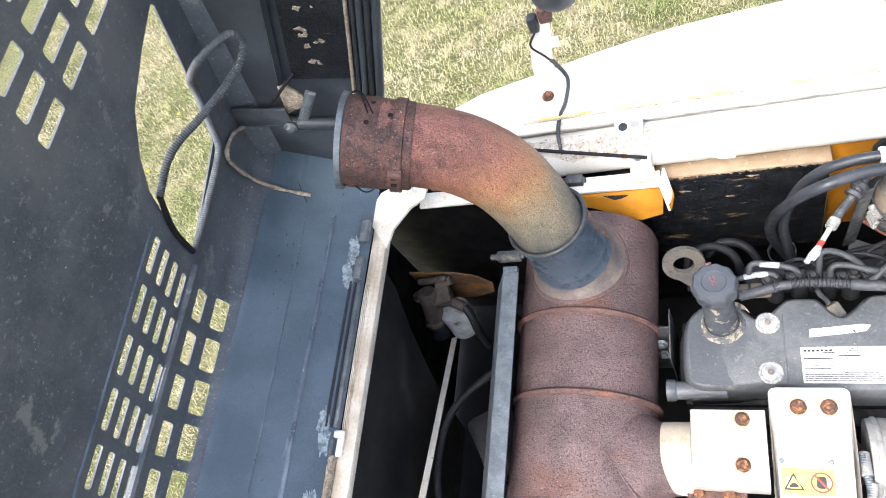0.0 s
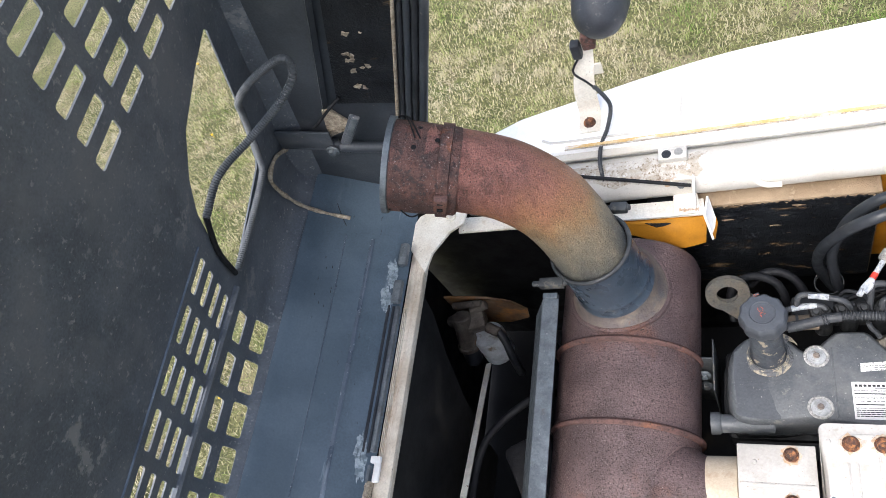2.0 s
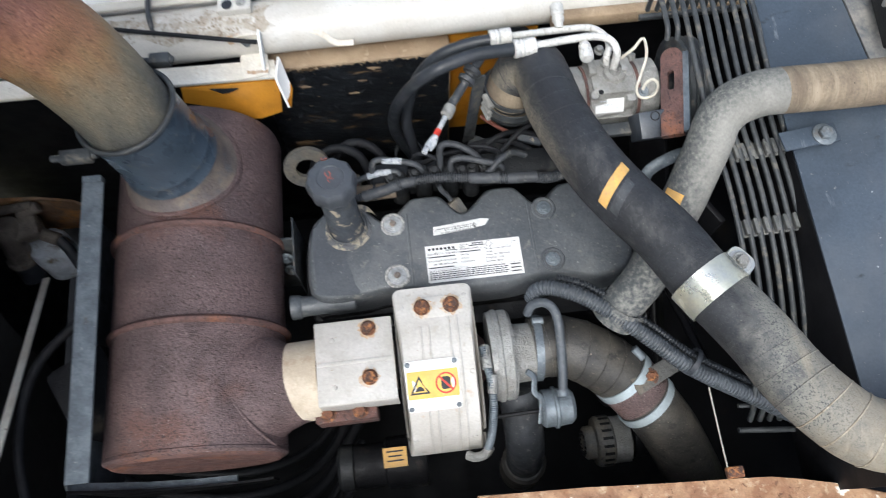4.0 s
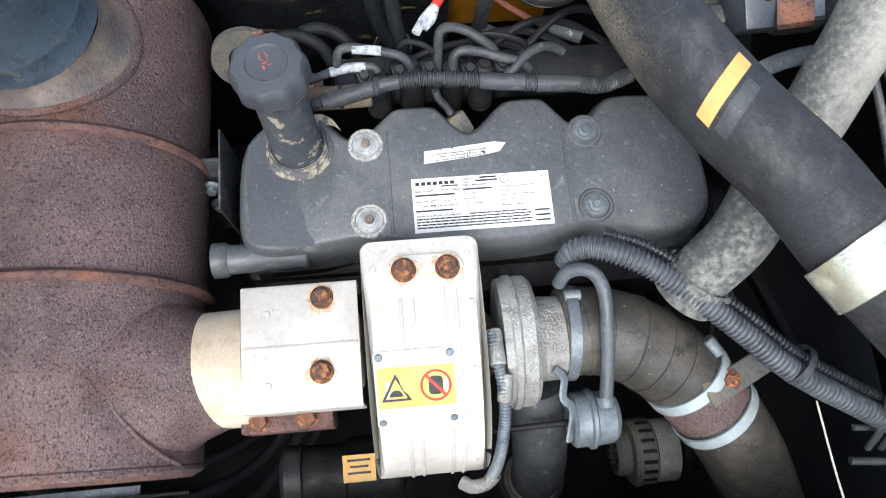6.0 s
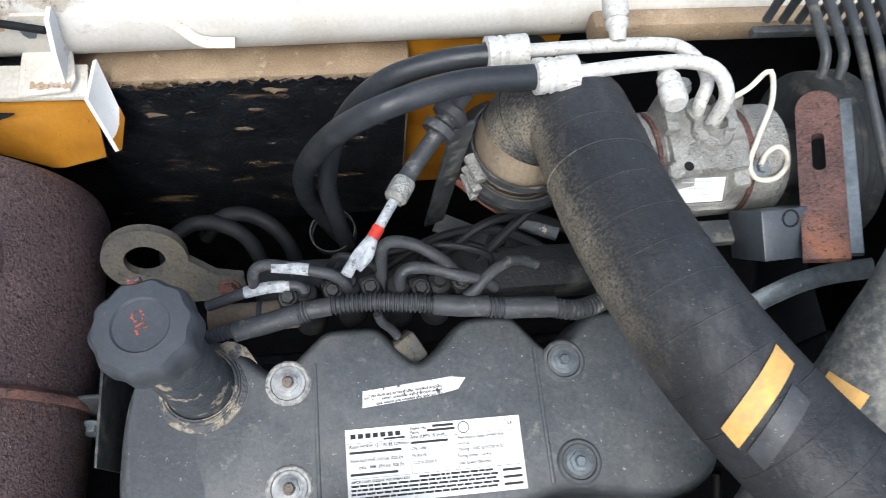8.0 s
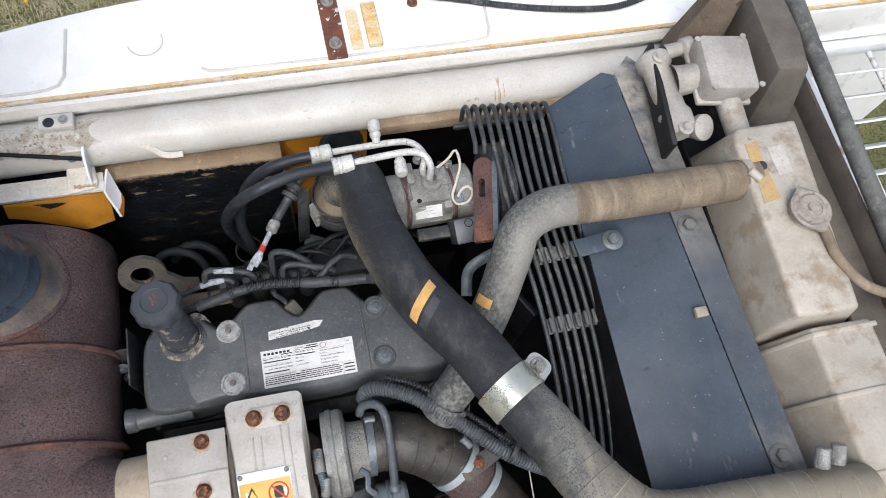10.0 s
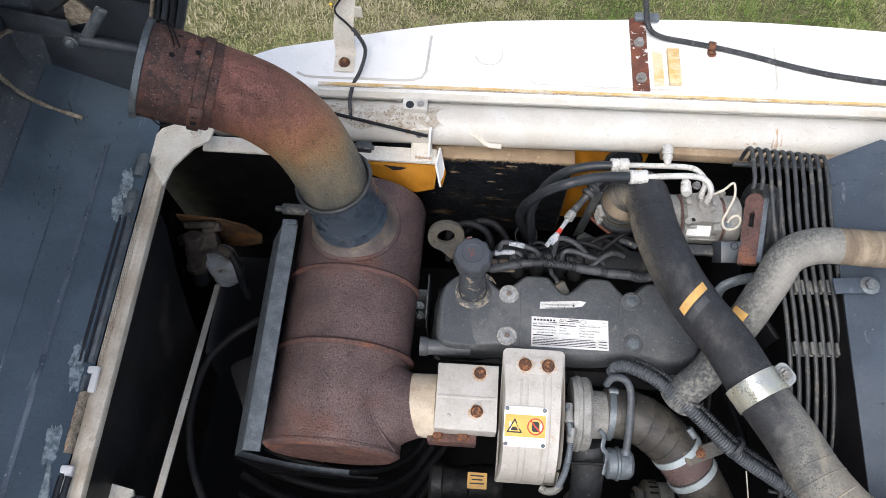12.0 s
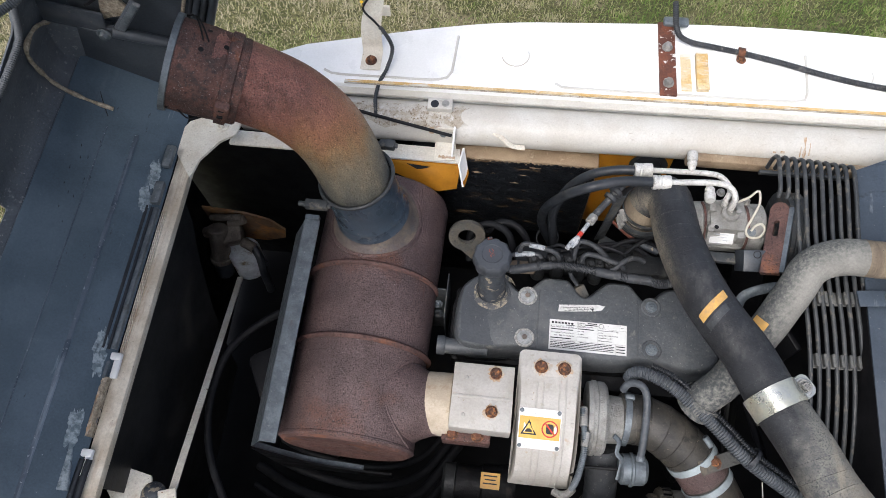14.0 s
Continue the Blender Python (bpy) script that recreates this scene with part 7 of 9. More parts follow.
def turbo_side():
    # collar box, heat shield, turbocharger
    s = thing("collar_shield", (-0.20, -0.18, 1.50), "small folded silver heat shield with rusty bolts", "heat shield")
    part("top_plate", box((-0.203, -0.184, 1.538), (0.118, 0.124, 0.004), 0.001), shield_paint, s)
    for y in (-0.122, -0.246):
        part("side_flange", box((-0.203, y, 1.510), (0.118, 0.003, 0.056), 0.001), shield_paint, s)
    part("crease", box((-0.203, -0.186, 1.5405), (0.114, 0.006, 0.002), 0.0009), shield_paint, s)
    for x, y in ((-0.180, -0.137), (-0.183, -0.212)):
        part("bolt", hexbolt((x, y, 1.540), (0, 0, 1), 0.0095, 0.010, 1.25), rust_bolt, s)
    for x, y in ((-0.236, -0.150), (-0.236, -0.222)):
        part("spot_weld", lathe((x, y, 1.540), (0, 0, 1), [(0.004, 0), (0.003, 0.0012), (0, 0.0014)], 12), shield_paint, s)
    b = rod((-0.262, -0.186, 1.487), (-0.145, -0.186, 1.487), 0.045)
    part("pipe", b, cream_collar, s)
    f = thing("pipe_flange", (-0.20, -0.25, 1.45), "rusted pipe flange with two bolts", "flange")
    part("plate", box((-0.228, -0.254, 1.46), (0.096, 0.02, 0.05), 0.003), rust_dark, f)
    for x in (-0.256, -0.206):
        part("bolt", hexbolt((x, -0.250, 1.484), (0, -0.2, 1), 0.010, 0.012, 1.3), rust_bolt, f)

    rng = random.Random(6)

    def halo(x, y, z, r, parent):
        q = [(x + r * (0.8 + 0.45 * rng.random()) * math.cos(a), y + r * (0.8 + 0.45 * rng.random()) * math.sin(a)) for a in np.linspace(0, 2 * math.pi, 26)[:-1]]
        part("rust_bloom", slab(q, z, z + 0.0004), rust_bloom, parent)

    for x, y in ((-0.180, -0.137), (-0.183, -0.212)):
        halo(x, y, 1.540, 0.0145, s)
    h = thing("turbo_shield", (-0.08, -0.20, 1.40), "pressed silver heat shield over the turbocharger with warning plate", "heat shield")
    pts = [(-0.088, 1.556), (-0.120, 1.560), (-0.170, 1.560), (-0.225, 1.550), (-0.270, 1.528), (-0.302, 1.492), (-0.318, 1.445), (-0.320, 1.40)]
    arc = [0.0]
    for (ya, za), (yb, zb) in zip(pts, pts[1:]):
        arc.append(arc[-1] + math.hypot(yb - ya, zb - za))
    px, _ = spline([Vector((0, y, z)) for y, z in pts], 0.01)

    def wrap(u, v, w):
        k = v / arc[-1] * (len(px) - 1)
        i = min(int(k), len(px) - 2)
        c = px[i].lerp(px[i + 1], k - i)
        t = (px[i + 1] - px[i]).normalized()
        return Vector((u, c.y, c.z)) + Vector((0, -t.z, t.y)) * -w
    sk = rounded(-0.138, 0.0, -0.018, arc[-1], 0.012, 4)
    ex = [(u, v) for u in np.linspace(-0.13, -0.026, 7) for v in np.linspace(0.01, arc[-1] - 0.01, 26)]
    part("skin", sheet(sk, [], wrap, 0.002, ex), shield_paint, h)
    for x in (-0.138, -0.018):
        b = bmesh.new()
        line = [wrap(x, v, 0) for v in np.linspace(0.008, arc[-1], 24)]
        lo = [b.verts.new(p) for p in line]
        hi = [b.verts.new(Vector((x + (0.004 if x < -0.1 else -0.004), p.y + (0.03 if k > 16 else 0), p.z - 0.05))) for k, p in enumerate(line)]
        for i in range(23):
            b.faces.new((lo[i], lo[i + 1], hi[i + 1], hi[i]))
        part("side_skirt", b, shield_paint, h)
    for x, v0 in ((-0.1005, 0.062), (-0.0885, 0.062), (-0.0575, 0.050), (-0.0455, 0.050)):
        part("pressed_channel", tube([wrap(x, v, 0.0015) for v in np.linspace(v0, arc[-1] - 0.03, 16)], 0.0022, 8, 0.01), shield_paint, h)
    part("pressed_dish", slab(rounded(-0.112, -0.138, -0.034, -0.105, 0.014), 1.561, 1.5635, 0.0012, 2), shield_paint, h)
    for x, y in ((-0.095, -0.121), (-0.051, -0.121)):
        part("bolt", hexbolt((x, y, 1.5635), (0, 0, 1), 0.0105, 0.010, 1.2), rust_bolt, h)
        halo(x, y, 1.5636, 0.0150, h)
    for x, v in ((-0.030, 0.07), (-0.031, 0.135), (-0.126, 0.03), (-0.03, 0.02), (-0.125, 0.245), (-0.035, 0.25)):
        q = wrap(x, v, 0.002)
        part("rivet", lathe(q, wrap(x, v, 0.01) - q, [(0.004, 0), (0.003, 0.0014), (0, 0.0016)], 12), shield_paint, h)
    wp = part("warning_plate", sheet(rounded(-0.131, 0.112, -0.051, 0.186, 0.004), [], lambda u, v, w: wrap(u, v, w + 0.0034), 0.0012, [(u, v) for u in (-0.12, -0.09, -0.06) for v in np.linspace(0.116, 0.182, 8)]), label_white, h, "silver-white riveted warning plate")
    face = lambda u, v, w: wrap(u, v + 0.004, w + 0.0047)
    part("yellow_field", sheet(rounded(-0.129, 0.123, -0.053, 0.163, 0.001), [], face, 0.0002, [(u, v) for u in (-0.11, -0.09, -0.07) for v in np.linspace(0.126, 0.160, 6)]), label_yellow, wp, "yellow warning film")
    up = lambda u, v, w: wrap(u, v + 0.004, w + 0.0050)
    part("triangle", sheet([(-0.126, 0.156), (-0.096, 0.156), (-0.111, 0.129)], [[(-0.1216, 0.1534), (-0.1004, 0.1534), (-0.111, 0.1345)]], up, 0.0002), ink, wp)
    part("symbol_bar", sheet([(-0.118, 0.1515), (-0.104, 0.1515), (-0.1055, 0.1475), (-0.109, 0.145), (-0.113, 0.145), (-0.1165, 0.1475)], [], up, 0.0002), ink, wp)
    circ = lambda r: [(-0.072 + r * math.cos(a), 0.143 + r * math.sin(a)) for a in np.linspace(0, 2 * math.pi, 25)[:-1]]
    part("prohibition_ring", sheet(circ(0.0155), [circ(0.0130)], up, 0.0002), ink_red, wp)
    part("symbol_block", sheet(rounded(-0.079, 0.134, -0.065, 0.152, 0.004), [], up, 0.0002), ink, wp)
    part("prohibition_bar", sheet([(-0.0825, 0.1335), (-0.0805, 0.1315), (-0.0615, 0.1525), (-0.0635, 0.1545)], [], lambda u, v, w: wrap(u, v + 0.004, w + 0.0054), 0.0002), ink_red, wp)
    for u in (-0.126, -0.056):
        for v in (0.117, 0.181):
            q = wrap(u, v, 0.0046)
            part("rivet", lathe(q, wrap(u, v, 0.02) - q, [(0.0042, 0), (0.003, 0.0016), (0, 0.0018)], 12), galvanised, wp)

    t = thing("turbocharger", (0.03, -0.20, 1.36), "cast grey turbocharger with its compressor housing", "turbocharger")
    part("compressor", lathe((0.010, -0.188, 1.470), (1, 0, 0.02), [(0, 0), (0.070, 0.0), (0.074, 0.004), (0.074, 0.010), (0.071, 0.013), (0.0725, 0.016), (0.072, 0.026), (0.067, 0.031), (0.050, 0.033), (0.047, 0.038), (0.046, 0.066), (0, 0.066)], 48), cast_metal, t)
    part("back_plate", lathe((0.004, -0.188, 1.470), (1, 0, 0.02), [(0, 0), (0.070, 0.0), (0.072, 0.008), (0.070, 0.014), (0, 0.014)], 40), cast_metal, t)
    part("hot_side", lathe((-0.03, -0.188, 1.465), (1, 0, 0), [(0, -0.1), (0.055, -0.09), (0.058, 0), (0.03, 0.028), (0, 0.03)], 28), rust_dark, t)
    out = tube([(0.045, -0.235, 1.43), (0.050, -0.275, 1.40), (0.054, -0.31, 1.36), (0.058, -0.335, 1.30), (0.06, -0.345, 1.22)], 0.033, 24)
    part("outlet_pipe", out, conduit, t)
    part("outlet_hose", rod((0.058, -0.343, 1.27), (0.062, -0.350, 1.14), 0.040, seg=28), hose_brown, t, "brown rubber outlet hose")
    part("actuator", lathe((0.075, -0.278, 1.455), (1, 0, 0), [(0, 0), (0.026, 0.0), (0.030, 0.004), (0.030, 0.018), (0.033, 0.020), (0.033, 0.024), (0.030, 0.026), (0.028, 0.046), (0.022, 0.052), (0, 0.053)], 32), galvanised, t, "zinc plated wastegate actuator")
    part("actuator_bracket", tube([(0.055, -0.225, 1.505), (0.066, -0.235, 1.498), (0.064, -0.255, 1.490), (0.074, -0.268, 1.482), (0.070, -0.30, 1.462)], 0.005, 8, flat=0.5), galvanised, t)
    part("actuator_rod", rod((-0.01, -0.282, 1.452), (0.076, -0.280, 1.455), 0.0035), block_shaded, t)
    part("boost_hose", tube([(0.0682, -0.1379, 1.52), (0.0747, -0.1309, 1.54), (0.0905, -0.1311, 1.55), (0.103, -0.1418, 1.552), (0.1086, -0.163, 1.548), (0.1083, -0.2028, 1.535), (0.1074, -0.2336, 1.52), (0.1049, -0.2628, 1.505)], 0.0072, 12), conduit_pale, t, "thin grey boost hose")
    part("hose_collar", ring_band((0.1053, -0.2625, 1.503), (0, -1, -0.4), 0.0068, 0.010, 0.0025, 20), galvanised, t)
    part("oil_line", tube([(-0.01, -0.1864, 1.535), (-0.0071, -0.2155, 1.535), (-0.0041, -0.2387, 1.533), (-0.0036, -0.2638, 1.525), (-0.007, -0.2935, 1.505), (-0.0115, -0.3149, 1.48), (-0.017, -0.3274, 1.46)], 0.0060, 12, rib=0.0009, pitch=0.0034), galvanised, t, "braided steel oil line")
    part("line_fitting", rod((-0.0076, -0.183, 1.53), (-0.0069, -0.2199, 1.536), 0.0085, seg=14), cast_metal, t, "grey pipe fitting")
    part("line_fitting", rod((-0.0003, -0.2284, 1.533), (-0.0036, -0.2561, 1.528), 0.0078, seg=14), cast_metal, t, "grey pipe fitting")
    part("line_tail", tube([(-0.0134, -0.3261, 1.46), (-0.0227, -0.3359, 1.45), (-0.0382, -0.338, 1.445), (-0.0487, -0.3323, 1.44)], 0.0075, 10), cast_metal, t, "bent clip and banjo end")
    part("clamp", ring_band((0.080, -0.184, 1.474), (1, -0.05, 0), 0.050, 0.012, 0.003, 40), galvanised, t)
    part("clamp_screw", rod((0.074, -0.150, 1.512), (0.092, -0.150, 1.512), 0.007), galvanised, t)


def intake_hose():
    h = thing("intake_hose", (0.2, -0.24, 1.38), "wide dusty rubber intake hose with pale clamp bands", "hose")
    line = [(0.072, -0.184, 1.474), (0.11, -0.184, 1.474), (0.15, -0.196, 1.470), (0.195, -0.222, 1.452), (0.230, -0.252, 1.432), (0.265, -0.29, 1.408), (0.30, -0.335, 1.37), (0.34, -0.40, 1.31), (0.36, -0.44, 1.27)]
    part("hose", tube(line, 0.049, 36, 0.009), hose_brown, h)
    fold, _ = spline(line, 0.004)
    for s in range(6, 60, 7):
        t = (fold[s + 1] - fold[s - 1]).normalized()
        part("wrap_edge", ring_band(fold[s], t + Vector((0.1, 0.1, 0)), 0.0488, 0.005, 0.0016, 36), hose_brown, h)
    d = Vector((0.60, -0.62, -0.42))
    part("rust_joint", ring_band((0.236, -0.258, 1.429), d, 0.047, 0.040, 0.0032, 40), rust_shell, h, "rusted joining pipe")
    for q in ((0.218, -0.240, 1.441), (0.254, -0.279, 1.416)):
        part("clamp_band", ring_band(q, d, 0.0497, 0.014, 0.0025, 40), band_blue, h)
    part("clamp_screw", rod((0.232, -0.205, 1.485), (0.246, -0.222, 1.478), 0.0075), galvanised, h)
    part("bracket", box((0.275, -0.243, 1.474), (0.12, 0.028, 0.004), 0.001, Euler((0.1, 0.2, 0.42)).to_matrix()), eye_steel, h)
    part("bolt", hexbolt((0.250, -0.252, 1.479), (0, -0.1, 1), 0.008, 0.008), rust_bolt, h)


def low_parts():
    a = thing("alternator", (0.19, -0.32, 1.18), "finned grey alternator low beside the engine", "alternator")
    ac = Vector((0.174, -0.323, 1.245))
    part("body", lathe(ac, (1, 0, 0), [(0, 0), (0.026, 0.0), (0.030, 0.004), (0.031, 0.018), (0.042, 0.020), (0.046, 0.026), (0.046, 0.048), (0.040, 0.052), (0.040, 0.080), (0.034, 0.084), (0, 0.085)], 36), eye_steel, a)
    for k in range(14):
        ang = 0.22 * k
        part("fin", box(ac + Vector((0.066, -0.040 * math.cos(ang), 0.040 * math.sin(ang))), (0.030, 0.004, 0.012), 0.001, Euler((-ang, 0, 0)).to_matrix()), cast_metal, a)
    for k in range(12):
        ang = math.pi * 2 * k / 12
        part("vent_slot", box(ac + Vector((-0.001, 0.0195 * math.cos(ang), 0.0195 * math.sin(ang))), (0.003, 0.0035, 0.009), 0.001, Euler((ang - math.pi / 2, 0, 0)).to_matrix()), block_shaded, a)
    for k in range(9):
        ang = radians(20 + 17.5 * k)
        part("vent_slot", box(ac + Vector((0.037, -0.0462 * math.cos(ang), 0.0462 * math.sin(ang))), (0.018, 0.0050, 0.002), 0.0006, Euler((math.pi / 2 - ang, 0, 0)).to_matrix()), block_shaded, a)
    part("pulley", lathe(ac + Vector((0.088, 0, 0)), (1, 0, 0), [(0, 0), (0.036, 0.0), (0.036, 0.02), (0.03, 0.024), (0, 0.024)], 28), block_shaded, a)
    st = thing("starter_motor", (-0.19, -0.30, 1.17), "black starter motor with an orange warning sticker", "starter")
    part("body", lathe((-0.25, -0.315, 1.24), (1, 0, 0), [(0, 0), (0.034, 0.0), (0.040, 0.006), (0.040, 0.06), (0.046, 0.064), (0.048, 0.13), (0.044, 0.136), (0, 0.137)], 36), block_shaded, st)
    part("nose", lathe((-0.275, -0.315, 1.24), (1, 0, 0), [(0, 0), (0.036, 0.0), (0.042, 0.006), (0.042, 0.028), (0.036, 0.03), (0, 0.03)], 32), block_pale, st)
    part("sticker", box((-0.170, -0.310, 1.2885), (0.042, 0.034, 0.0012), 0.0, Euler((0.10, 0, 0)).to_matrix()), label_orange, st, "orange warning sticker")
    for k in range(3):
        part("printed_bar", box((-0.170, -0.300 - 0.008 * k, 1.2905 - 0.0008 * k), (0.030 - 0.006 * (k % 2), 0.0028, 0.0006), 0.0, Euler((0.10, 0, 0)).to_matrix()), ink, st)
    solo("belt_pulley", lathe((0.25, -0.12, 1.17), (1, 0, 0), [(0, 0), (0.13, 0), (0.135, 0.004), (0.125, 0.014), (0.135, 0.024), (0.13, 0.03), (0, 0.03)], 48), block_shaded, "large black belt pulley", "pulley")
    fan = thing("cooling_fan", (0.37, 0, 1.28), "black cooling fan behind its wire guard", "fan")
    part("hub", rod((0.33, 0, 1.28), (0.40, 0, 1.28), 0.06), bay_shaded, fan)
    for k in range(6):
        rot = Euler((math.pi / 3 * k, 0, 0)).to_matrix()
        part("blade", box(Vector((0.37, 0.0, 1.28)) + rot @ Vector((0, 0, 0.17)), (0.012, 0.09, 0.24), 0.004, rot @ Euler((0, 0, 0.5)).to_matrix()), bay_shaded, fan)
    n = thing("near_sill", (0.2, -0.48, 1.50), "rust-flecked cream steel sill at the bay's near edge", "sill")
    rim = [(-0.046, -0.397), (0.029, -0.401), (0.105, -0.404), (0.218, -0.412), (0.326, -0.418), (0.369, -0.421), (0.410, -0.429), (0.469, -0.443), (0.533, -0.463)]
    b = slab([(-0.04, -0.60), (0.62, -0.60)] + rim[::-1], 1.530, 1.548, 0.004, 2)
    part("plate", b, flaked_sill, n)
    part("block", box((0.3156, -0.409, 1.556), (0.024, 0.016, 0.014), 0.003), rust_bolt, n)
    part("yellow_edge", box((-0.28, -0.46, 1.46), (0.50, 0.05, 0.02), 0.003), yellow_paint, n, "yellow painted edge")
    solo("cable_tie_wire", tube([(0.3287, -0.2825, 1.505), (0.3177, -0.3499, 1.53), (0.3057, -0.4045, 1.56)], 0.0012, 6), wire_cream, "thin pale wire to the sill", "wire")


def conduits():
    c = thing("ribbed_conduit", (0.25, -0.2, 1.50), "thick grey ribbed conduit beside the engine", "cable")
    line = [(0.0787, -0.1159, 1.52), (0.0863, -0.1074, 1.536), (0.1075, -0.1082, 1.546), (0.1494, -0.1279, 1.552), (0.194, -0.1616, 1.55), (0.2455, -0.2068, 1.543), (0.2978, -0.2527, 1.532), (0.3789, -0.2985, 1.512), (0.4628, -0.3435, 1.49)]
    part("tube", tube(line, 0.0118, 16, rib=0.0022, pitch=0.0052), conduit_pale, c)
    part("slim_tube", tube([(p[0] + 0.012, p[1] + 0.017, p[2] - 0.004) for p in line[2:]], 0.0050, 12, rib=0.0022, pitch=0.005), rubber, c)
    part("tie", ring_band(Vector(line[6]) + Vector((0.005, 0.008, 0)), (0.8, -0.55, -0.2), 0.020, 0.008, 0.002, 20), rubber, c)


# ---- charge air hose, radiator hose ----
def big_hoses():
    h = thing("charge_air_hose", (0.3, -0.15, 1.60), "large fabric-wrapped black rubber charge air hose, dust-coated towards the cooler", "hose")
    line = [(0.094, 0.222, 1.550), (0.095, 0.224, 1.590), (0.106, 0.232, 1.628), (0.124, 0.222, 1.651), (0.131, 0.189, 1.663), (0.135, 0.130, 1.681), (0.150, 0.068, 1.693), (0.172, 0.007, 1.703), (0.204, -0.049, 1.707), (0.241, -0.103, 1.711), (0.277, -0.175, 1.715), (0.320, -0.251, 1.724), (0.345, -0.303, 1.729), (0.362, -0.334, 1.736), (0.383, -0.362, 1.740), (0.411, -0.386, 1.743), (0.464, -0.399, 1.746), (0.551, -0.404, 1.749), (0.667, -0.412, 1.751), (0.728, -0.418, 1.752)]
    whole, _ = spline(line, 0.004)
    rng = random.Random(8)
    part("hose_length", tube(whole[::6] + [whole[-1]], 0.0425, 40, 0.004, caps=False), hose_wrap, h)
    part("cuff", tube(whole[0:17:4], 0.0445, 40, 0.004, caps=False), hose_tan, h, "tan dusty hose end")
    # spiral wrap edges
    for s in range(6, len(whole) - 8, 7):
        t = (whole[s + 2] - whole[s - 2]).normalized()
        up = (Vector((0, 0, 1)) - t * t.z).normalized()
        sd = t.cross(up)
        loop = []
        for k in range(15):
            a = radians(-20 + 220 * k / 14)
            skew = 0.010 * (k / 14 - 0.5)
            loop.append(whole[s] + t * skew + (up * math.sin(a) + sd * math.cos(a)) * 0.0422)
        thick = 0.0006 + 0.0004 * rng.random() + (0.0006 if whole[s].x > 0.34 else 0.0)
        part("wrap_edge", tube(loop, thick, 5, 0.008), tape_edge if whole[s].x > 0.37 else hose_wrap, h)
    # support clamp
    k = min(range(len(whole)), key=lambda i: (whole[i] - Vector((0.281, -0.183, 1.716))).length)
    t = (whole[k + 2] - whole[k - 2]).normalized()
    cl = thing("hose_clamp", (0.28, -0.15, 1.68), "wide bright zinc hose clamp with a bolted lug", "clamp")
    part("band", ring_band(whole[k], t, 0.0435, 0.040, 0.0025, 44), zinc, cl)
    lug_c = Vector((0.322, -0.156, 1.717))
    part("lug", sheet(rounded(-0.031, -0.0195, 0.022, 0.0195, 0.012), [], plane_at(lug_c, (0.66, 0.6, -0.12), (-0.6, 0.66, 0.10)), 0.005), zinc, cl)
    part("washer", lathe(lug_c + Vector((0.002, 0.002, 0.003)), (0.05, -0.1, 1), [(0, 0), (0.0165, 0), (0.0168, 0.0018), (0.0150, 0.0026), (0.0115, 0.0026), (0.0105, 0.0018), (0, 0.0018)], 32), washer_grey, cl)
    part("bolt", hexbolt(lug_c + Vector((0.004, 0.004, 0.005)), (0.05, -0.25, 1), 0.0078, 0.010, 1.5), cast_metal, cl)
    # orange stickers
    def patch(s, w, a0, a1, m, nm, lab):
        t = (whole[s + 2] - whole[s - 2]).normalized()
        up = (Vector((0, 0, 1)) - t * t.z).normalized()
        sd = t.cross(up)
        mid = (a0 + a1) / 2

        def at(d):
            q = d / 0.004
            i = math.floor(q)
            return whole[s + i].lerp(whole[s + i + 1], q - i)
        f = lambda u, v, o: at(u - 0.0125 * (v - mid)) + (up * math.sin(v) + sd * math.cos(v)) * (0.0434 + o)
        part(nm, sheet([(-w, a) for a in np.linspace(a1, a0, 14)] + [(w, a) for a in np.linspace(a0, a1, 14)], [], f, 0.0004, [(u, v) for u in (-0.004, 0.0, 0.004) for v in np.linspace(a0 + 0.05, a1 - 0.05, 14)]), m, h, lab)
    k = min(range(len(whole)), key=lambda i: (whole[i] - Vector((0.191, -0.026, 1.7045))).length)
    patch(k, 0.0075, radians(26), radians(110), label_orange, "sticker", "orange printed sticker")
    patch(k + 5, 0.007, radians(30), radians(95), conduit, "rub_mark", "grey rubbed mark")
    # steel intake elbow the hose sits on
    e = thing("intake_elbow", (0.07, 0.235, 1.46), "black intake elbow with a banded clamp", "pipe")
    part("pipe", tube([(0.094, 0.222, 1.590), (0.094, 0.224, 1.566), (0.093, 0.236, 1.536), (0.092, 0.262, 1.510), (0.090, 0.305, 1.495)], 0.044, 36, 0.01, taper=lambda f: 1.0 - 0.25 * f), block_pale, e)
    part("band", ring_band((0.095, 0.222, 1.577), (0.02, 0.02, 1), 0.0478, 0.016, 0.002, 40), guard_wire, e)
    part("band", ring_band((0.096, 0.224, 1.600), (0.02, 0.02, 1), 0.0466, 0.009, 0.002, 40), guard_wire, e)
    part("collar", ring_band((0.094, 0.223, 1.563), (0.02, 0.04, 1), 0.0480, 0.006, 0.004, 40), block_pale, e)
    for z in (1.566, 1.580, 1.600):
        part("band_screw", rod((0.046, 0.214, z), (0.054, 0.190, z - 0.004), 0.0065, seg=12), cast_metal, e)

    r = thing("radiator_hose", (0.4, 0.08, 1.60), "grey dust-covered radiator hose, tan at the tank end", "hose")
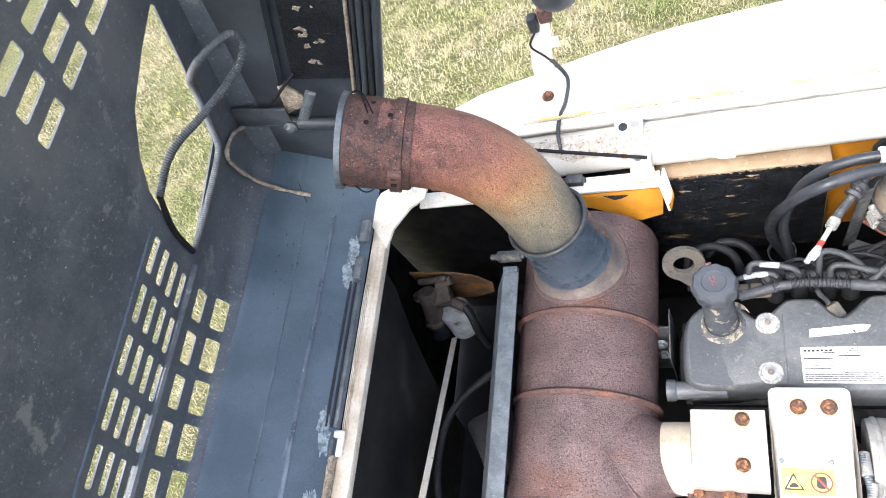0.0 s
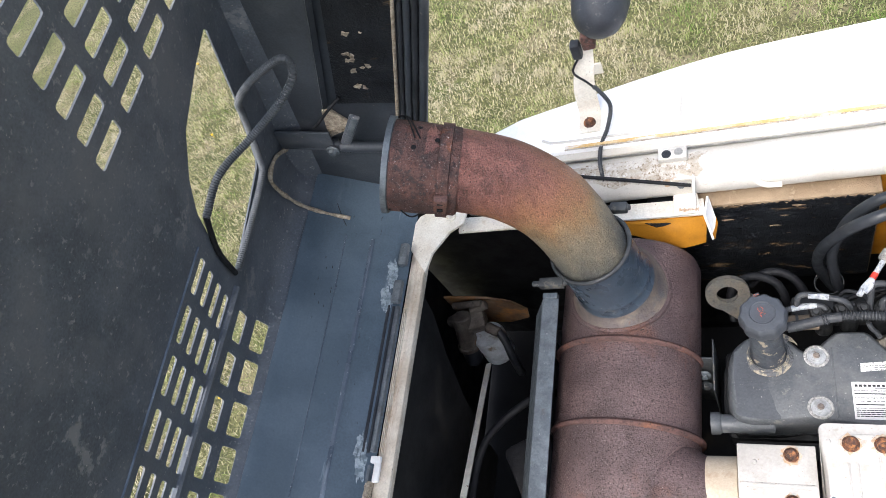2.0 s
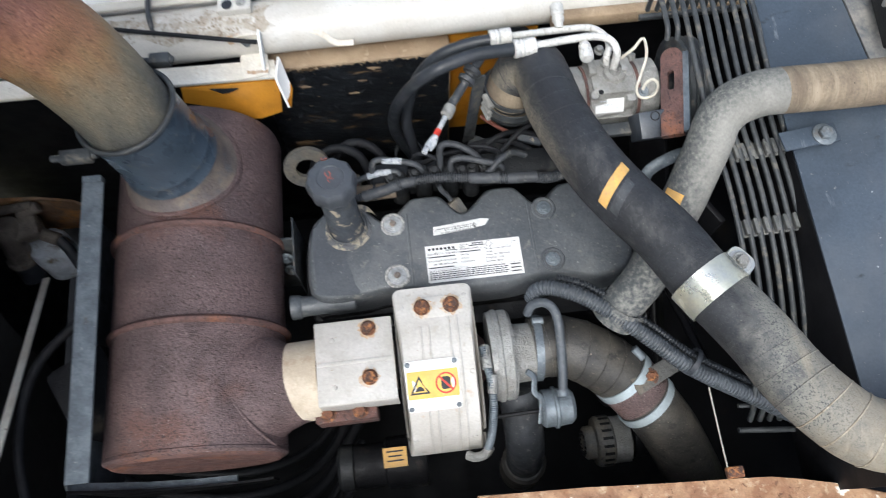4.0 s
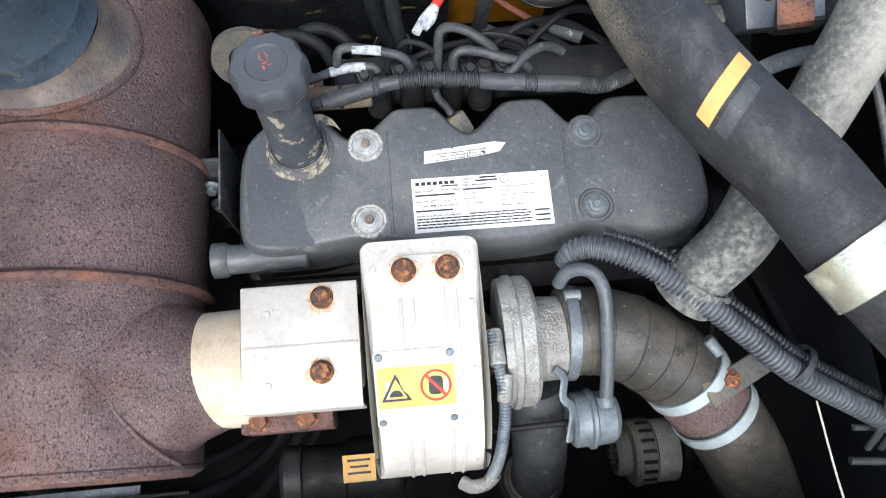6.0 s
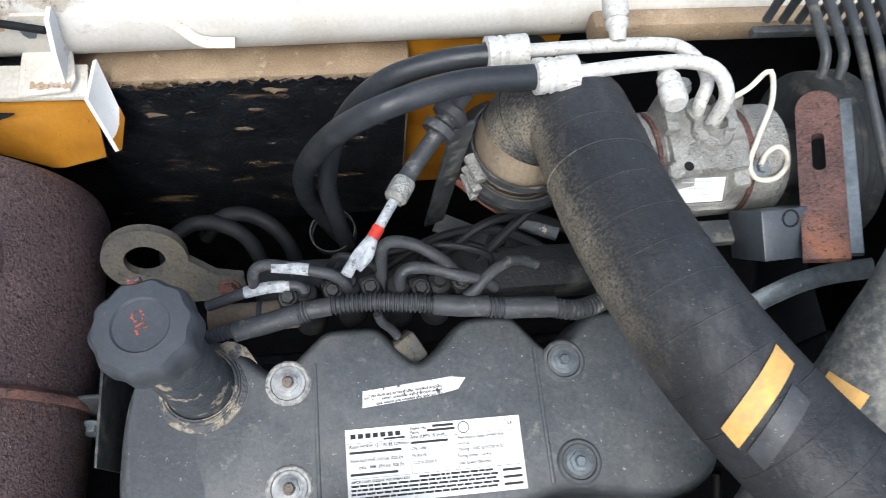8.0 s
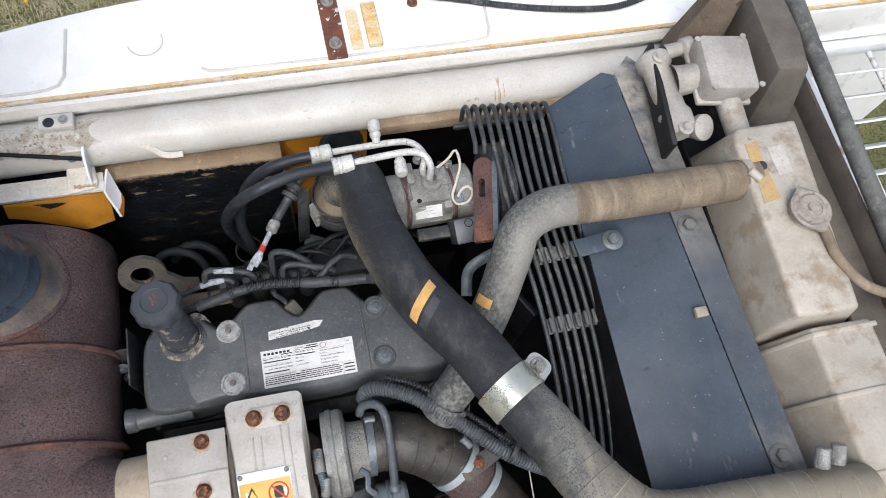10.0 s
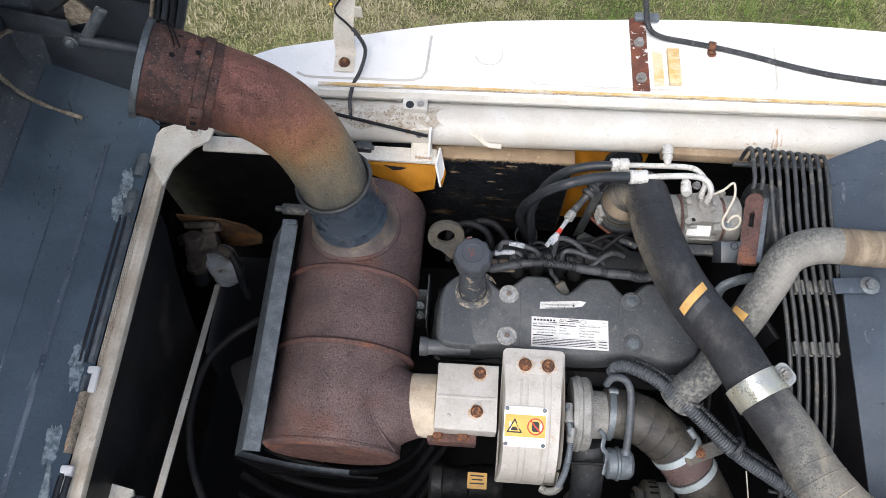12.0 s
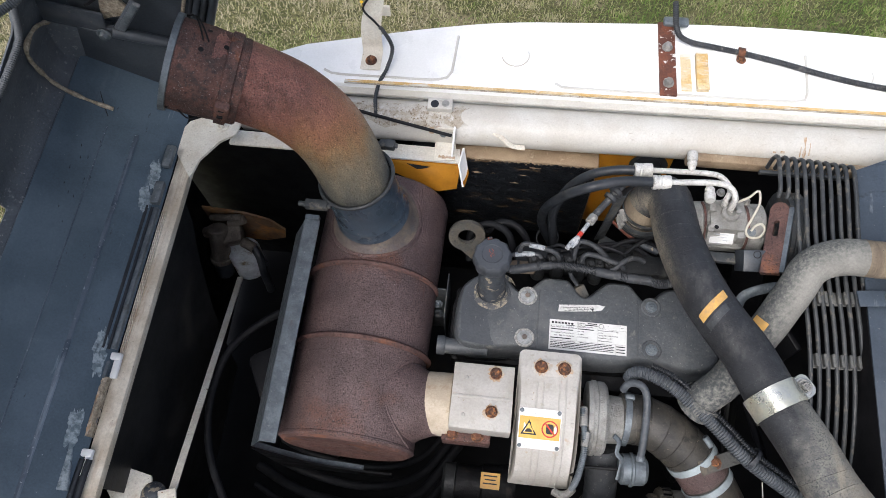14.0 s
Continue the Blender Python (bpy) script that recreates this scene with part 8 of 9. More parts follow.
    line = [(0.213, -0.146, 1.536), (0.249, -0.114, 1.576), (0.279, -0.064, 1.608), (0.310, -0.020, 1.641), (0.328, 0.012, 1.671), (0.341, 0.035, 1.696), (0.350, 0.056, 1.714), (0.366, 0.071, 1.727), (0.391, 0.079, 1.738), (0.423, 0.081, 1.745), (0.533, 0.075, 1.752), (0.647, 0.073, 1.758), (0.742, 0.072, 1.762)]
    whole2, _ = spline(line, 0.004)
    c2 = int(len(whole2) * 0.575)
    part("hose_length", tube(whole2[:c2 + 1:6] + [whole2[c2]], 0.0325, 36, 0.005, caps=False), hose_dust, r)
    part("hose_length", tube(whole2[c2::6] + [whole2[-1]], 0.0325, 36, 0.005, caps=False), hose_tan, r)
    for s in range(c2, len(whole2) - 6, 5):
        t = (whole2[s + 2] - whole2[s - 2]).normalized()
        part("wrap_edge", ring_band(whole2[s], t + Vector((0, 0.08, 0)), 0.0323, 0.003, 0.0006, 28), hose_tan, r)
    k = min(range(len(whole2)), key=lambda i: (whole2[i] - Vector((0.307, -0.024, 1.638))).length)
    t = (whole2[k + 2] - whole2[k - 2]).normalized()
    up = (Vector((0, 0, 1)) - t * t.z).normalized()
    sd = t.cross(up)
    f = lambda u, v, o: whole2[k + round(u / 0.004)] + (up * math.sin(v) + sd * math.cos(v)) * (0.0331 + o)
    part("sticker", sheet([(-0.008, a) for a in np.linspace(radians(152), radians(98), 12)] + [(0.008, a) for a in np.linspace(radians(98), radians(152), 12)], [], f, 0.0004, [(u, v) for u in (-0.004, 0, 0.004) for v in np.linspace(1.76, 2.60, 12)]), label_orange, r, "orange printed sticker")
    part("clamp", ring_band((0.722, 0.072, 1.761), (1, -0.01, 0.03), 0.0330, 0.012, 0.0025, 36), tank_metal, r)
    part("clamp_screw", rod((0.716, 0.070, 1.797), (0.728, 0.052, 1.797), 0.007), tank_metal, r)
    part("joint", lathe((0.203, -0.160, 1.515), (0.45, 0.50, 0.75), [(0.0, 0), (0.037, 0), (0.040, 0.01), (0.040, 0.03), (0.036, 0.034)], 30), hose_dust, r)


def compressor():
    c = thing("ac_compressor", (0.26, 0.20, 1.53), "grey cast air-conditioning compressor with label and wire", "compressor")
    ax = Vector((1, 0.03, 0))
    part("body", lathe((0.182, 0.198, 1.572), ax, [(0, 0), (0.040, 0.0), (0.046, 0.003), (0.049, 0.008), (0.049, 0.028), (0.0465, 0.030), (0.0465, 0.036), (0.050, 0.038), (0.050, 0.110), (0.0475, 0.113), (0.0475, 0.120), (0.050, 0.122), (0.050, 0.150), (0.040, 0.156), (0, 0.156)], 44), cast_metal, c)
    b = box((0.256, 0.200, 1.602), (0.068, 0.066, 0.050), 0.005)
    box((0.256, 0.172, 1.590), (0.066, 0.034, 0.030), 0.004, Euler((radians(45), 0, 0)).to_matrix(), bm=b)
    head = part("head", b, cast_metal, c)
    part("side_rib", box((0.283, 0.180, 1.596), (0.016, 0.052, 0.046), 0.004), cast_metal, head)
    part("foot_lug", box((0.256, 0.166, 1.574), (0.074, 0.030, 0.026), 0.004, Euler((radians(20), 0, 0)).to_matrix()), cast_metal, head)
    part("side_rib", box((0.226, 0.222, 1.616), (0.014, 0.040, 0.036), 0.004), cast_metal, head)
    part("boss", rod((0.224, 0.178, 1.608), (0.224, 0.168, 1.624), 0.0075, seg=14), cast_metal, head)
    part("boss", rod((0.300, 0.236, 1.600), (0.300, 0.246, 1.612), 0.0080, seg=14), cast_metal, head)
    part("boss", rod((0.190, 0.232, 1.596), (0.222, 0.232, 1.596), 0.0085, seg=14), cast_metal, head)
    part("bolt", hexbolt((0.246, 0.250, 1.622), (0, 0, 1), 0.0065, 0.009, 1.35), cast_metal, head)
    for x, y in ((0.233, 0.170), (0.282, 0.236)):
        part("bore", lathe((x, y, 1.6275), (0, 0, 1), [(0.0042, 0), (0.0042, 0.0006), (0, 0.0004)], 14), block_shaded, head)
    part("gasket", ring_band((0.2150, 0.199, 1.572), ax, 0.0468, 0.004, 0.0030, 40), rust_dark, c)
    part("gasket", ring_band((0.2985, 0.2015, 1.572), ax, 0.0478, 0.005, 0.0012, 40), rust_dark, c)
    plate = part("label_plate", box((0.250, 0.1602, 1.6020), (0.046, 0.024, 0.0012), 0.0, Euler((radians(45), 0, 0)).to_matrix()), label_white, c, "white compressor label")
    for k, (w, dx) in enumerate(((0.014, 0.010), (0.020, 0.0), (0.030, -0.002))):
        part("printed_bar", box((0.250 + dx, 0.1560 + 0.0042 * k, 1.5992 + 0.0042 * k), (w, 0.0009, 0.0003), 0.0, Euler((radians(45), 0, 0)).to_matrix()), sleeve_grey, plate)
    part("label_frame", sheet(rounded(-0.0255, -0.0145, 0.0255, 0.0145, 0.002), [rounded(-0.0232, -0.0122, 0.0232, 0.0122, 0.001)], plane_at((0.250, 0.1600, 1.6016), (1, 0, 0), (0, 0.7071, 0.7071)), 0.0016), cast_metal, c)
    part("clutch", lathe((0.328, 0.2025, 1.572), ax, [(0, 0), (0.028, 0.0), (0.030, 0.004), (0.030, 0.024), (0.074, 0.028), (0.082, 0.032), (0.082, 0.040), (0.079, 0.043), (0.082, 0.046), (0.079, 0.049), (0.082, 0.052), (0.079, 0.055), (0.082, 0.064), (0.074, 0.068), (0, 0.070)], 56), guard_wire, c)
    part("clutch_wire", tube([(0.264, 0.231, 1.628), (0.272, 0.234, 1.634), (0.284, 0.236, 1.648), (0.294, 0.242, 1.662), (0.299, 0.239, 1.662), (0.303, 0.223, 1.645), (0.294, 0.201, 1.630), (0.283, 0.178, 1.622), (0.288, 0.165, 1.617), (0.304, 0.164, 1.617), (0.315, 0.172, 1.620), (0.319, 0.184, 1.622), (0.311, 0.191, 1.625), (0.299, 0.185, 1.624), (0.292, 0.175, 1.622)], 0.0024, 8), wire_cream, c, "cream clutch wire")
    part("wire_screw", hexbolt((0.295, 0.176, 1.616), (0, -0.4, 0.9), 0.005, 0.006), galvanised, c)
    up = Matrix.Translation((-0.010, 0.003, 0.011))
    for ob in c.children_recursive:
        ob.data.transform(Matrix.Translation((0, 0, 0.007)) if ob.name.split(".")[0] in ("clutch_wire", "wire_screw", "clutch") else up)
    m = thing("compressor_mount", (0.31, 0.13, 1.50), "black bracket block with a rust-brown slotted plate", "bracket")
    tilt = Euler((radians(24), 0, radians(3))).to_matrix()
    blk = part("block", box(Vector((0.2965, 0.108, 1.637)) - tilt @ Vector((0, 0, 0.026)), (0.050, 0.042, 0.052), 0.002, tilt), shaded_black, m)
    part("bore", lathe(Vector((0.296, 0.1195, 1.6415)), tilt @ Vector((0, 0, 1)), [(0.0075, 0), (0.0075, 0.0014), (0.006, 0.0012), (0.0058, 0.0002), (0, 0.0001)], 20), block_shaded, blk)
    run, across = Vector((0.20, 0.978, 0.05)), Vector((0.85, -0.20, 0.48))
    lean = plane_at((0.298, 0.084, 1.640), run, across)
    end = [(0.135 + 0.018 * math.sin(a), 0.017 - 0.017 * math.cos(a)) for a in np.linspace(0, math.pi, 13)]
    part("slotted_plate", sheet([(0, 0)] + end + [(0, 0.034)], [rounded(0.078, 0.011, 0.112, 0.021, 0.004)], lean, 0.010), rust_bead, m, "rust-brown slotted adjuster plate")
    part("plate_flank", sheet([(0.004, 0.0342), (0.142, 0.0342), (0.142, 0.043), (0.004, 0.043)], [], lean, 0.008), galvanised, m, "bare grey steel flank plate")
    part("arm", box((0.285, 0.130, 1.590), (0.14, 0.022, 0.012), 0.003), guard_wire, m)
    part("stay_strap", tube([(0.29, 0.030, 1.52), (0.300, 0.070, 1.535), (0.33, 0.085, 1.550), (0.37, 0.094, 1.556), (0.42, 0.098, 1.556)], 0.010, 8, flat=0.35), galvanised, m)

    # refrigerant pipes
    p = thing("refrigerant_pipes", (0.15, 0.23, 1.66), "pair of white alloy refrigerant pipes with black hoses", "pipes")
    h1 = [(0.058, 0.263, 1.677), (0.021, 0.265, 1.668), (-0.021, 0.262, 1.652), (-0.052, 0.259, 1.616), (-0.071, 0.255, 1.568), (-0.084, 0.244, 1.497), (-0.078, 0.232, 1.436), (-0.070, 0.225, 1.38)]
    h2 = [(0.089, 0.228, 1.696), (0.026, 0.221, 1.701), (-0.034, 0.206, 1.694), (-0.073, 0.211, 1.647), (-0.101, 0.229, 1.559), (-0.107, 0.247, 1.466), (-0.094, 0.250, 1.400), (-0.075, 0.245, 1.35)]
    for line, r in ((h1, 0.0095), (h2, 0.0100)):
        part("hose", tube(line, r, 16, 0.006), rubber, p, "black rubber hose with white dashes")
    for q, e in (((0.055, 0.263, 1.678), (0.092, 0.266, 1.677)), ((0.086, 0.228, 1.696), (0.124, 0.231, 1.695))):
        b = lathe(q, Vector(e) - Vector(q), [(0.010, 0), (0.0142, 0.001), (0.0142, 0.008), (0.0128, 0.010), (0.0142, 0.013), (0.0128, 0.017), (0.0142, 0.020), (0.0142, 0.034), (0.009, 0.036)], 24)
        part("crimp", b, alloy_white, p, "crimped white ferrule")
    part("pipe", tube([(0.091, 0.266, 1.677), (0.144, 0.268, 1.677), (0.199, 0.270, 1.675), (0.224, 0.267, 1.672), (0.240, 0.252, 1.668), (0.243, 0.237, 1.664), (0.2378, 0.2247, 1.6560), (0.2408, 0.2214, 1.6400)], 0.0057, 16, 0.004), alloy_white, p)
    part("pipe", tube([(0.122, 0.231, 1.695), (0.170, 0.236, 1.695), (0.215, 0.238, 1.694), (0.238, 0.230, 1.691), (0.247, 0.214, 1.680), (0.2470, 0.2077, 1.6520), (0.2499, 0.2048, 1.6400)], 0.0060, 16, 0.004), alloy_white, p)
    for x, y, z in ((0.166, 0.276, 1.684), (0.197, 0.230, 1.688)):
        up = 1 if y > 0.25 else -1
        part("service_port", lathe((x, y, z), (0, 0.9, 0.25) if y > 0.25 else (-0.05, -0.80, 0.15), [(0, -0.008), (0.006, -0.008), (0.0075, 0.002), (0.0095, 0.004), (0.0095, 0.010), (0.0075, 0.012), (0.0105, 0.015), (0.0105, 0.028), (0.008, 0.032), (0, 0.032)], 20), alloy_white, p)
    b = lathe((0.2443, 0.2238, 1.6260), (0, 0.1, 1), [(0, 0), (0.013, 0), (0.013, 0.016), (0.009, 0.019), (0.007, 0.03)], 24)
    lathe((0.2505, 0.2029, 1.6220), (0, 0.1, 1), [(0, -0.012), (0.0185, -0.012), (0.0185, 0.018), (0.0165, 0.021), (0.010, 0.023), (0.008, 0.032)], 28, b)
    box((0.2573, 0.2045, 1.634), (0.046, 0.024, 0.014), 0.006, Euler((0, 0, 0.229)).to_matrix(), bm=b)
    part("flange_bolt", hexbolt((0.2642, 0.2061, 1.6420), (0, -0.05, 1), 0.0062, 0.008, 1.3), cast_metal, p)
    part("flange", b, cast_metal, p)
    part("hose_clip", ring_band((-0.085, 0.238, 1.385), (0.15, 0.0, -1), 0.025, 0.012, 0.0015, 24), guard_wire, p)
    s = thing("starter_cable", (0.12, 0.17, 1.54), "faded red cable with a grey-brown terminal boot", "cable")
    part("cable", tube([(0.055, 0.265, 1.445), (0.069, 0.245, 1.455), (0.088, 0.222, 1.465), (0.114, 0.202, 1.47)], 0.0040, 10), wire_red, s)
    part("boot", tube([(0.113, 0.203, 1.47), (0.131, 0.195, 1.471), (0.151, 0.187, 1.471)], 0.0095, 12), neck_dust, s)
    for line in ([(-0.263, 0.174, 1.360), (-0.265, 0.220, 1.400), (-0.242, 0.238, 1.420), (-0.214, 0.241, 1.425), (-0.183, 0.229, 1.420), (-0.168, 0.212, 1.400), (-0.162, 0.192, 1.360)],
                 [(-0.226, 0.239, 1.390), (-0.202, 0.249, 1.420), (-0.174, 0.248, 1.425), (-0.149, 0.235, 1.420), (-0.132, 0.216, 1.400), (-0.125, 0.189, 1.360)]):
        solo("loop_hose", tube(line, 0.0085, 12), wire_black, "black hose looping behind the lifting eye", "hose", "loop hoses")


def fan_guard():
    g = thing("fan_guard", (0.39, 0.0, 1.36), "black wire fan guard of parallel bent rods", "guard")
    last = [Vector(p) for p in ((0.464, 0.303, 1.645), (0.464, 0.304, 1.680), (0.463, 0.288, 1.704), (0.462, 0.240, 1.706), (0.4635, 0.150, 1.690), (0.4725, 0.070, 1.668), (0.4840, -0.035, 1.645), (0.4905, -0.128, 1.618), (0.4945, -0.216, 1.580), (0.4950, -0.282, 1.545), (0.4980, -0.324, 1.505), (0.500, -0.344, 1.470))]
    for i in range(10):
        pts = [p - Vector((0.0153, -0.0012, 0)) * (9 - i) for p in last]
        if i < 2:
            pts = pts[:4] + [pts[3].lerp(pts[4], 0.20), pts[3].lerp(pts[4], 0.32) - Vector((0, 0, 0.012))]
        part("rod", tube(pts, 0.0042, 10, 0.010), guard_wire, g)
    b = box((0.396, 0.3045, 1.640), (0.17, 0.008, 0.010), 0.002)
    part("end_bar", b, guard_wire, g)
    for p, q in (((0.3895, 0.0347, 1.656), (0.4817, 0.0396, 1.66)), ((0.3838, -0.0767, 1.632), (0.5008, -0.0748, 1.638))):
        p, q = Vector(p), Vector(q)
        turn = (q - p).to_track_quat("X", "Z").to_matrix()
        b = box(p.lerp(q, 0.5) - Vector((0, 0, 0.006)), ((q - p).length, 0.026, 0.004), 0.001, turn)
        strap = part("cross_strap", b, guard_dusty, g)
        for i in range(8):
            part("saddle", box(p.lerp(q, (i + 0.5) / 8) + Vector((0, 0, 0.001)), (0.0055, 0.024, 0.010), 0.0015, turn), guard_dusty, strap)
    low = [Vector(p) for p in ((0.3751, -0.3479, 1.462), (0.48, -0.358, 1.462))]
    part("low_grid", rod(low[0], low[1], 0.0045), guard_wire, g)
    part("low_grid", rod(low[0] + Vector((0, 0.035, 0.02)), low[1] + Vector((0, 0.035, 0.02)), 0.0035), guard_wire, g)
    tab = part("mount_tab", box((0.483, 0.025, 1.704), (0.085, 0.030, 0.004), 0.0015, Euler((0, 0, 0.10)).to_matrix()), shroud_paint, g)
    part("bolt", hexbolt((0.503, 0.025, 1.706), (0, 0, 1), 0.010, 0.010), galvanised, tab)


def cooler():
    s = thing("fan_shroud", (0.55, -0.05, 1.50), "blue-black sheet steel fan shroud veiled with dust", "shroud")

    def top(u, v, w):
        return Vector((u, v, 1.695 - max(0.0, 0.60 - u) * 0.18 + w))
    b = sheet([(0.476, 0.300), (0.474, 0.10), (0.457, -0.46), (0.640, -0.46), (0.605, 0.335), (0.585, 0.345)], [], top, 0.003, [(0.60, y) for y in np.linspace(-0.40, 0.28, 12)])
    part("slope_sheet", b, shroud_paint, s, "dark blue-black sheet")
    b = sheet([(0.606, 0.337), (0.641, -0.46), (0.690, -0.46), (0.668, 0.335), (0.640, 0.370)], [], lambda u, v, w: Vector((u, v, 1.698 + w)), 0.003)
    part("top_sheet", b, shroud_dusty, s, "dust-veiled flat sheet")
    part("side_sheet", box((0.470, -0.08, 1.56), (0.004, 0.74, 0.22), 0.001, Euler((0, 0, radians(-1.4))).to_matrix()), bay_shaded, s)
    part("edge_fold", box((0.679, -0.06, 1.66), (0.004, 0.78, 0.08), 0.001, Euler((0, 0, radians(-1.6))).to_matrix()), bay_shaded, s)
    for x, y in ((0.655, -0.345), (0.640, 0.03), (0.640, 0.30)):
        part("bolt", hexbolt((x, y, 1.701), (0, 0, 1), 0.011, 0.009), shroud_dusty, s)
    part("clip", box((0.608, -0.115, 1.704), (0.020, 0.016, 0.010), 0.002), tank_metal, s)

    r = thing("radiator", (0.80, 0.0, 1.30), "dust-coated aluminium radiator tank with filler cap", "radiator")

    def tank(name, low, high, z0, z1, parent, edge=0.008):
        b = bmesh.new()
        lo = [b.verts.new((*p, z0)) for p in low]
        hi = [b.verts.new((*p, z1)) for p in high]
        b.faces.new(lo[::-1])
        cap = b.faces.new(hi)
        for i in range(len(lo)):
            k = (i + 1) % len(lo)
            b.faces.new((lo[i], lo[k], hi[k], hi[i]))
        bmesh.ops.bevel(b, geom=[e for e in b.edges if not all(v.co.z < z0 + 1e-4 for v in e.verts)], offset=edge, segments=3, affect="EDGES", profile=0.5)
        return part(name, b, tank_metal, parent)
    tank("tank", [(0.692, -0.172), (0.862, -0.180), (0.880, 0.172), (0.722, 0.180), (0.706, 0.160)], [(0.704, -0.166), (0.806, -0.170), (0.835, 0.152), (0.728, 0.150), (0.716, 0.132)], 1.640, 1.790, r)
    part("core", box((0.78, -0.05, 1.33), (0.12, 0.80, 0.62), 0.004), block_shaded, r)
    for k in range(46):
        part("fin", box((0.694, -0.43 + 0.0165 * k, 1.60), (0.018, 0.003, 0.14), 0.0), guard_wire, r)
    cx, cy = 0.781, -0.012
    part("filler", lathe((cx, cy, 1.786), (0, 0, 1), [(0.028, 0), (0.024, 0.010), (0.024, 0.016)], 28), tank_metal, r)
    ears = lambda a, q: q * (1 + 0.20 * max(0.0, math.cos(2 * a - 1.9)) ** 8) if q > 0.029 else q
    cap = part("filler_cap", lathe((cx, cy, 1.800), (0, 0, 1), [(0, 0), (0.031, 0), (0.0325, 0.003), (0.0325, 0.008), (0.0290, 0.0105), (0.0250, 0.0090), (0.0235, 0.0095), (0.0205, 0.0130), (0.0150, 0.0135), (0.0140, 0.0115), (0.0085, 0.0115), (0.0075, 0.0150), (0.0030, 0.0155), (0, 0.0150)], 64, wave=ears), head_alloy, r, "ribbed metal filler cap")
    for k in range(6):
        a = math.pi / 3 * k
        part("rib", box((cx + 0.0265 * math.cos(a), cy + 0.0265 * math.sin(a), 1.8100), (0.007, 0.003, 0.004), 0.001, Euler((0, 0, a)).to_matrix()), head_alloy, cap)
    part("overflow_hose", tube([(0.795, -0.034, 1.798), (0.796, -0.055, 1.797), (0.800, -0.090, 1.794), (0.825, -0.128, 1.785), (0.865, -0.148, 1.770), (0.93, -0.160, 1.745)], 0.0080, 12), hose_tan, r, "tan dusty overflow hose")
    part("yellow_sticker", slab([(0.722, 0.014), (0.753, 0.020), (0.749, 0.072), (0.750, 0.121), (0.729, 0.119), (0.727, 0.070)], 1.7905, 1.7910), label_faded, r, "faded yellow sticker")
    part("sticker_spot", lathe((0.744, 0.078, 1.7911), (0, 0, 1), [(0.008, 0), (0.008, 0.0004), (0, 0.0004)], 20), conduit, r)
    part("white_sticker", slab([(0.765, 0.057), (0.791, 0.060), (0.793, 0.109), (0.764, 0.106)], 1.7905, 1.7909), film_grey, r, "small worn white sticker")
    for x, y in ((0.742, 0.128), (0.822, 0.134)):
        part("stud", lathe((x, y, 1.789), (0, 0, 1), [(0.004, 0), (0.003, 0.003), (0, 0.0035)], 10), tank_metal, r)
    q = thing("charge_air_cooler", (0.80, -0.32, 1.40), "dust-grey aluminium charge air cooler tank with welded ribs", "cooler")
    tank("tank", [(0.695, -0.60), (0.868, -0.60), (0.866, -0.180), (0.698, -0.176)], [(0.738, -0.59), (0.838, -0.59), (0.838, -0.182), (0.734, -0.180)], 1.640, 1.762, q)
    for y in (-0.192, -0.285, -0.395, -0.50):
        b = box((0.788, y, 1.762), (0.108, 0.008, 0.006), 0.002)
        box((0.714, y, 1.708), (0.120, 0.008, 0.006), 0.002, Euler((0, radians(-70), 0)).to_matrix(), bm=b)
        part("weld_rib", b, tank_metal, q)
    part("white_sticker", slab(rounded(0.796, -0.372, 0.814, -0.318, 0.002), 1.7625, 1.7630), label_worn, q, "white label")
    part("blue_sticker", slab(rounded(0.816, -0.372, 0.826, -0.318, 0.002), 1.7625, 1.7630), band_blue, q, "blue label edge")
    part("hose_port", ring_band((0.705, -0.420, 1.745), (1, -0.06, 0), 0.0425, 0.02, 0.003, 40), tank_metal, q)
    for dx in (0.0, 0.024):
        part("clamp_nut", rod((0.655 + dx, -0.370, 1.785), (0.660 + dx, -0.345, 1.797), 0.010), cast_metal, q)

    v = thing("heater_valve", (0.70, 0.24, 1.69), "cast grey valve body with a square cover", "valve")
    cover = part("cover", box((0.752, 0.268, 1.780), (0.092, 0.105, 0.052), 0.010, Euler((0.05, 0.05, -0.10)).to_matrix()), valve_cast, v)
    part("cover_lip", box((0.750, 0.268, 1.761), (0.100, 0.112, 0.010), 0.004, Euler((0.05, 0.05, -0.10)).to_matrix()), valve_cast, cover)
    for dx, dy in ((-0.040, 0.048), (0.042, 0.044), (-0.042, -0.048), (0.040, -0.052)):
        part("screw", lathe((0.752 + dx, 0.268 + dy, 1.803), (0, 0, 1), [(0, 0), (0.005, 0), (0.005, 0.003), (0, 0.004)], 10), valve_cast, cover)
    b = lathe((0.655, 0.330, 1.748), (0.02, -1, 0.0), [(0, 0), (0.024, 0.0), (0.030, 0.006), (0.030, 0.020), (0.024, 0.030), (0.023, 0.110), (0.028, 0.120), (0.028, 0.150), (0.020, 0.158), (0, 0.158)], 32)
    lathe((0.668, 0.268, 1.758), (1, 0.02, 0.12), [(0.030, 0), (0.026, 0.012), (0.024, 0.050), (0.024, 0.09)], 28, b)
    lathe((0.672, 0.325, 1.762), (0.9, 0.1, 0.1), [(0.014, 0), (0.012, 0.030), (0.017, 0.034), (0.017, 0.050), (0, 0.052)], 20, b)
    part("casting", b, valve_cast, v)
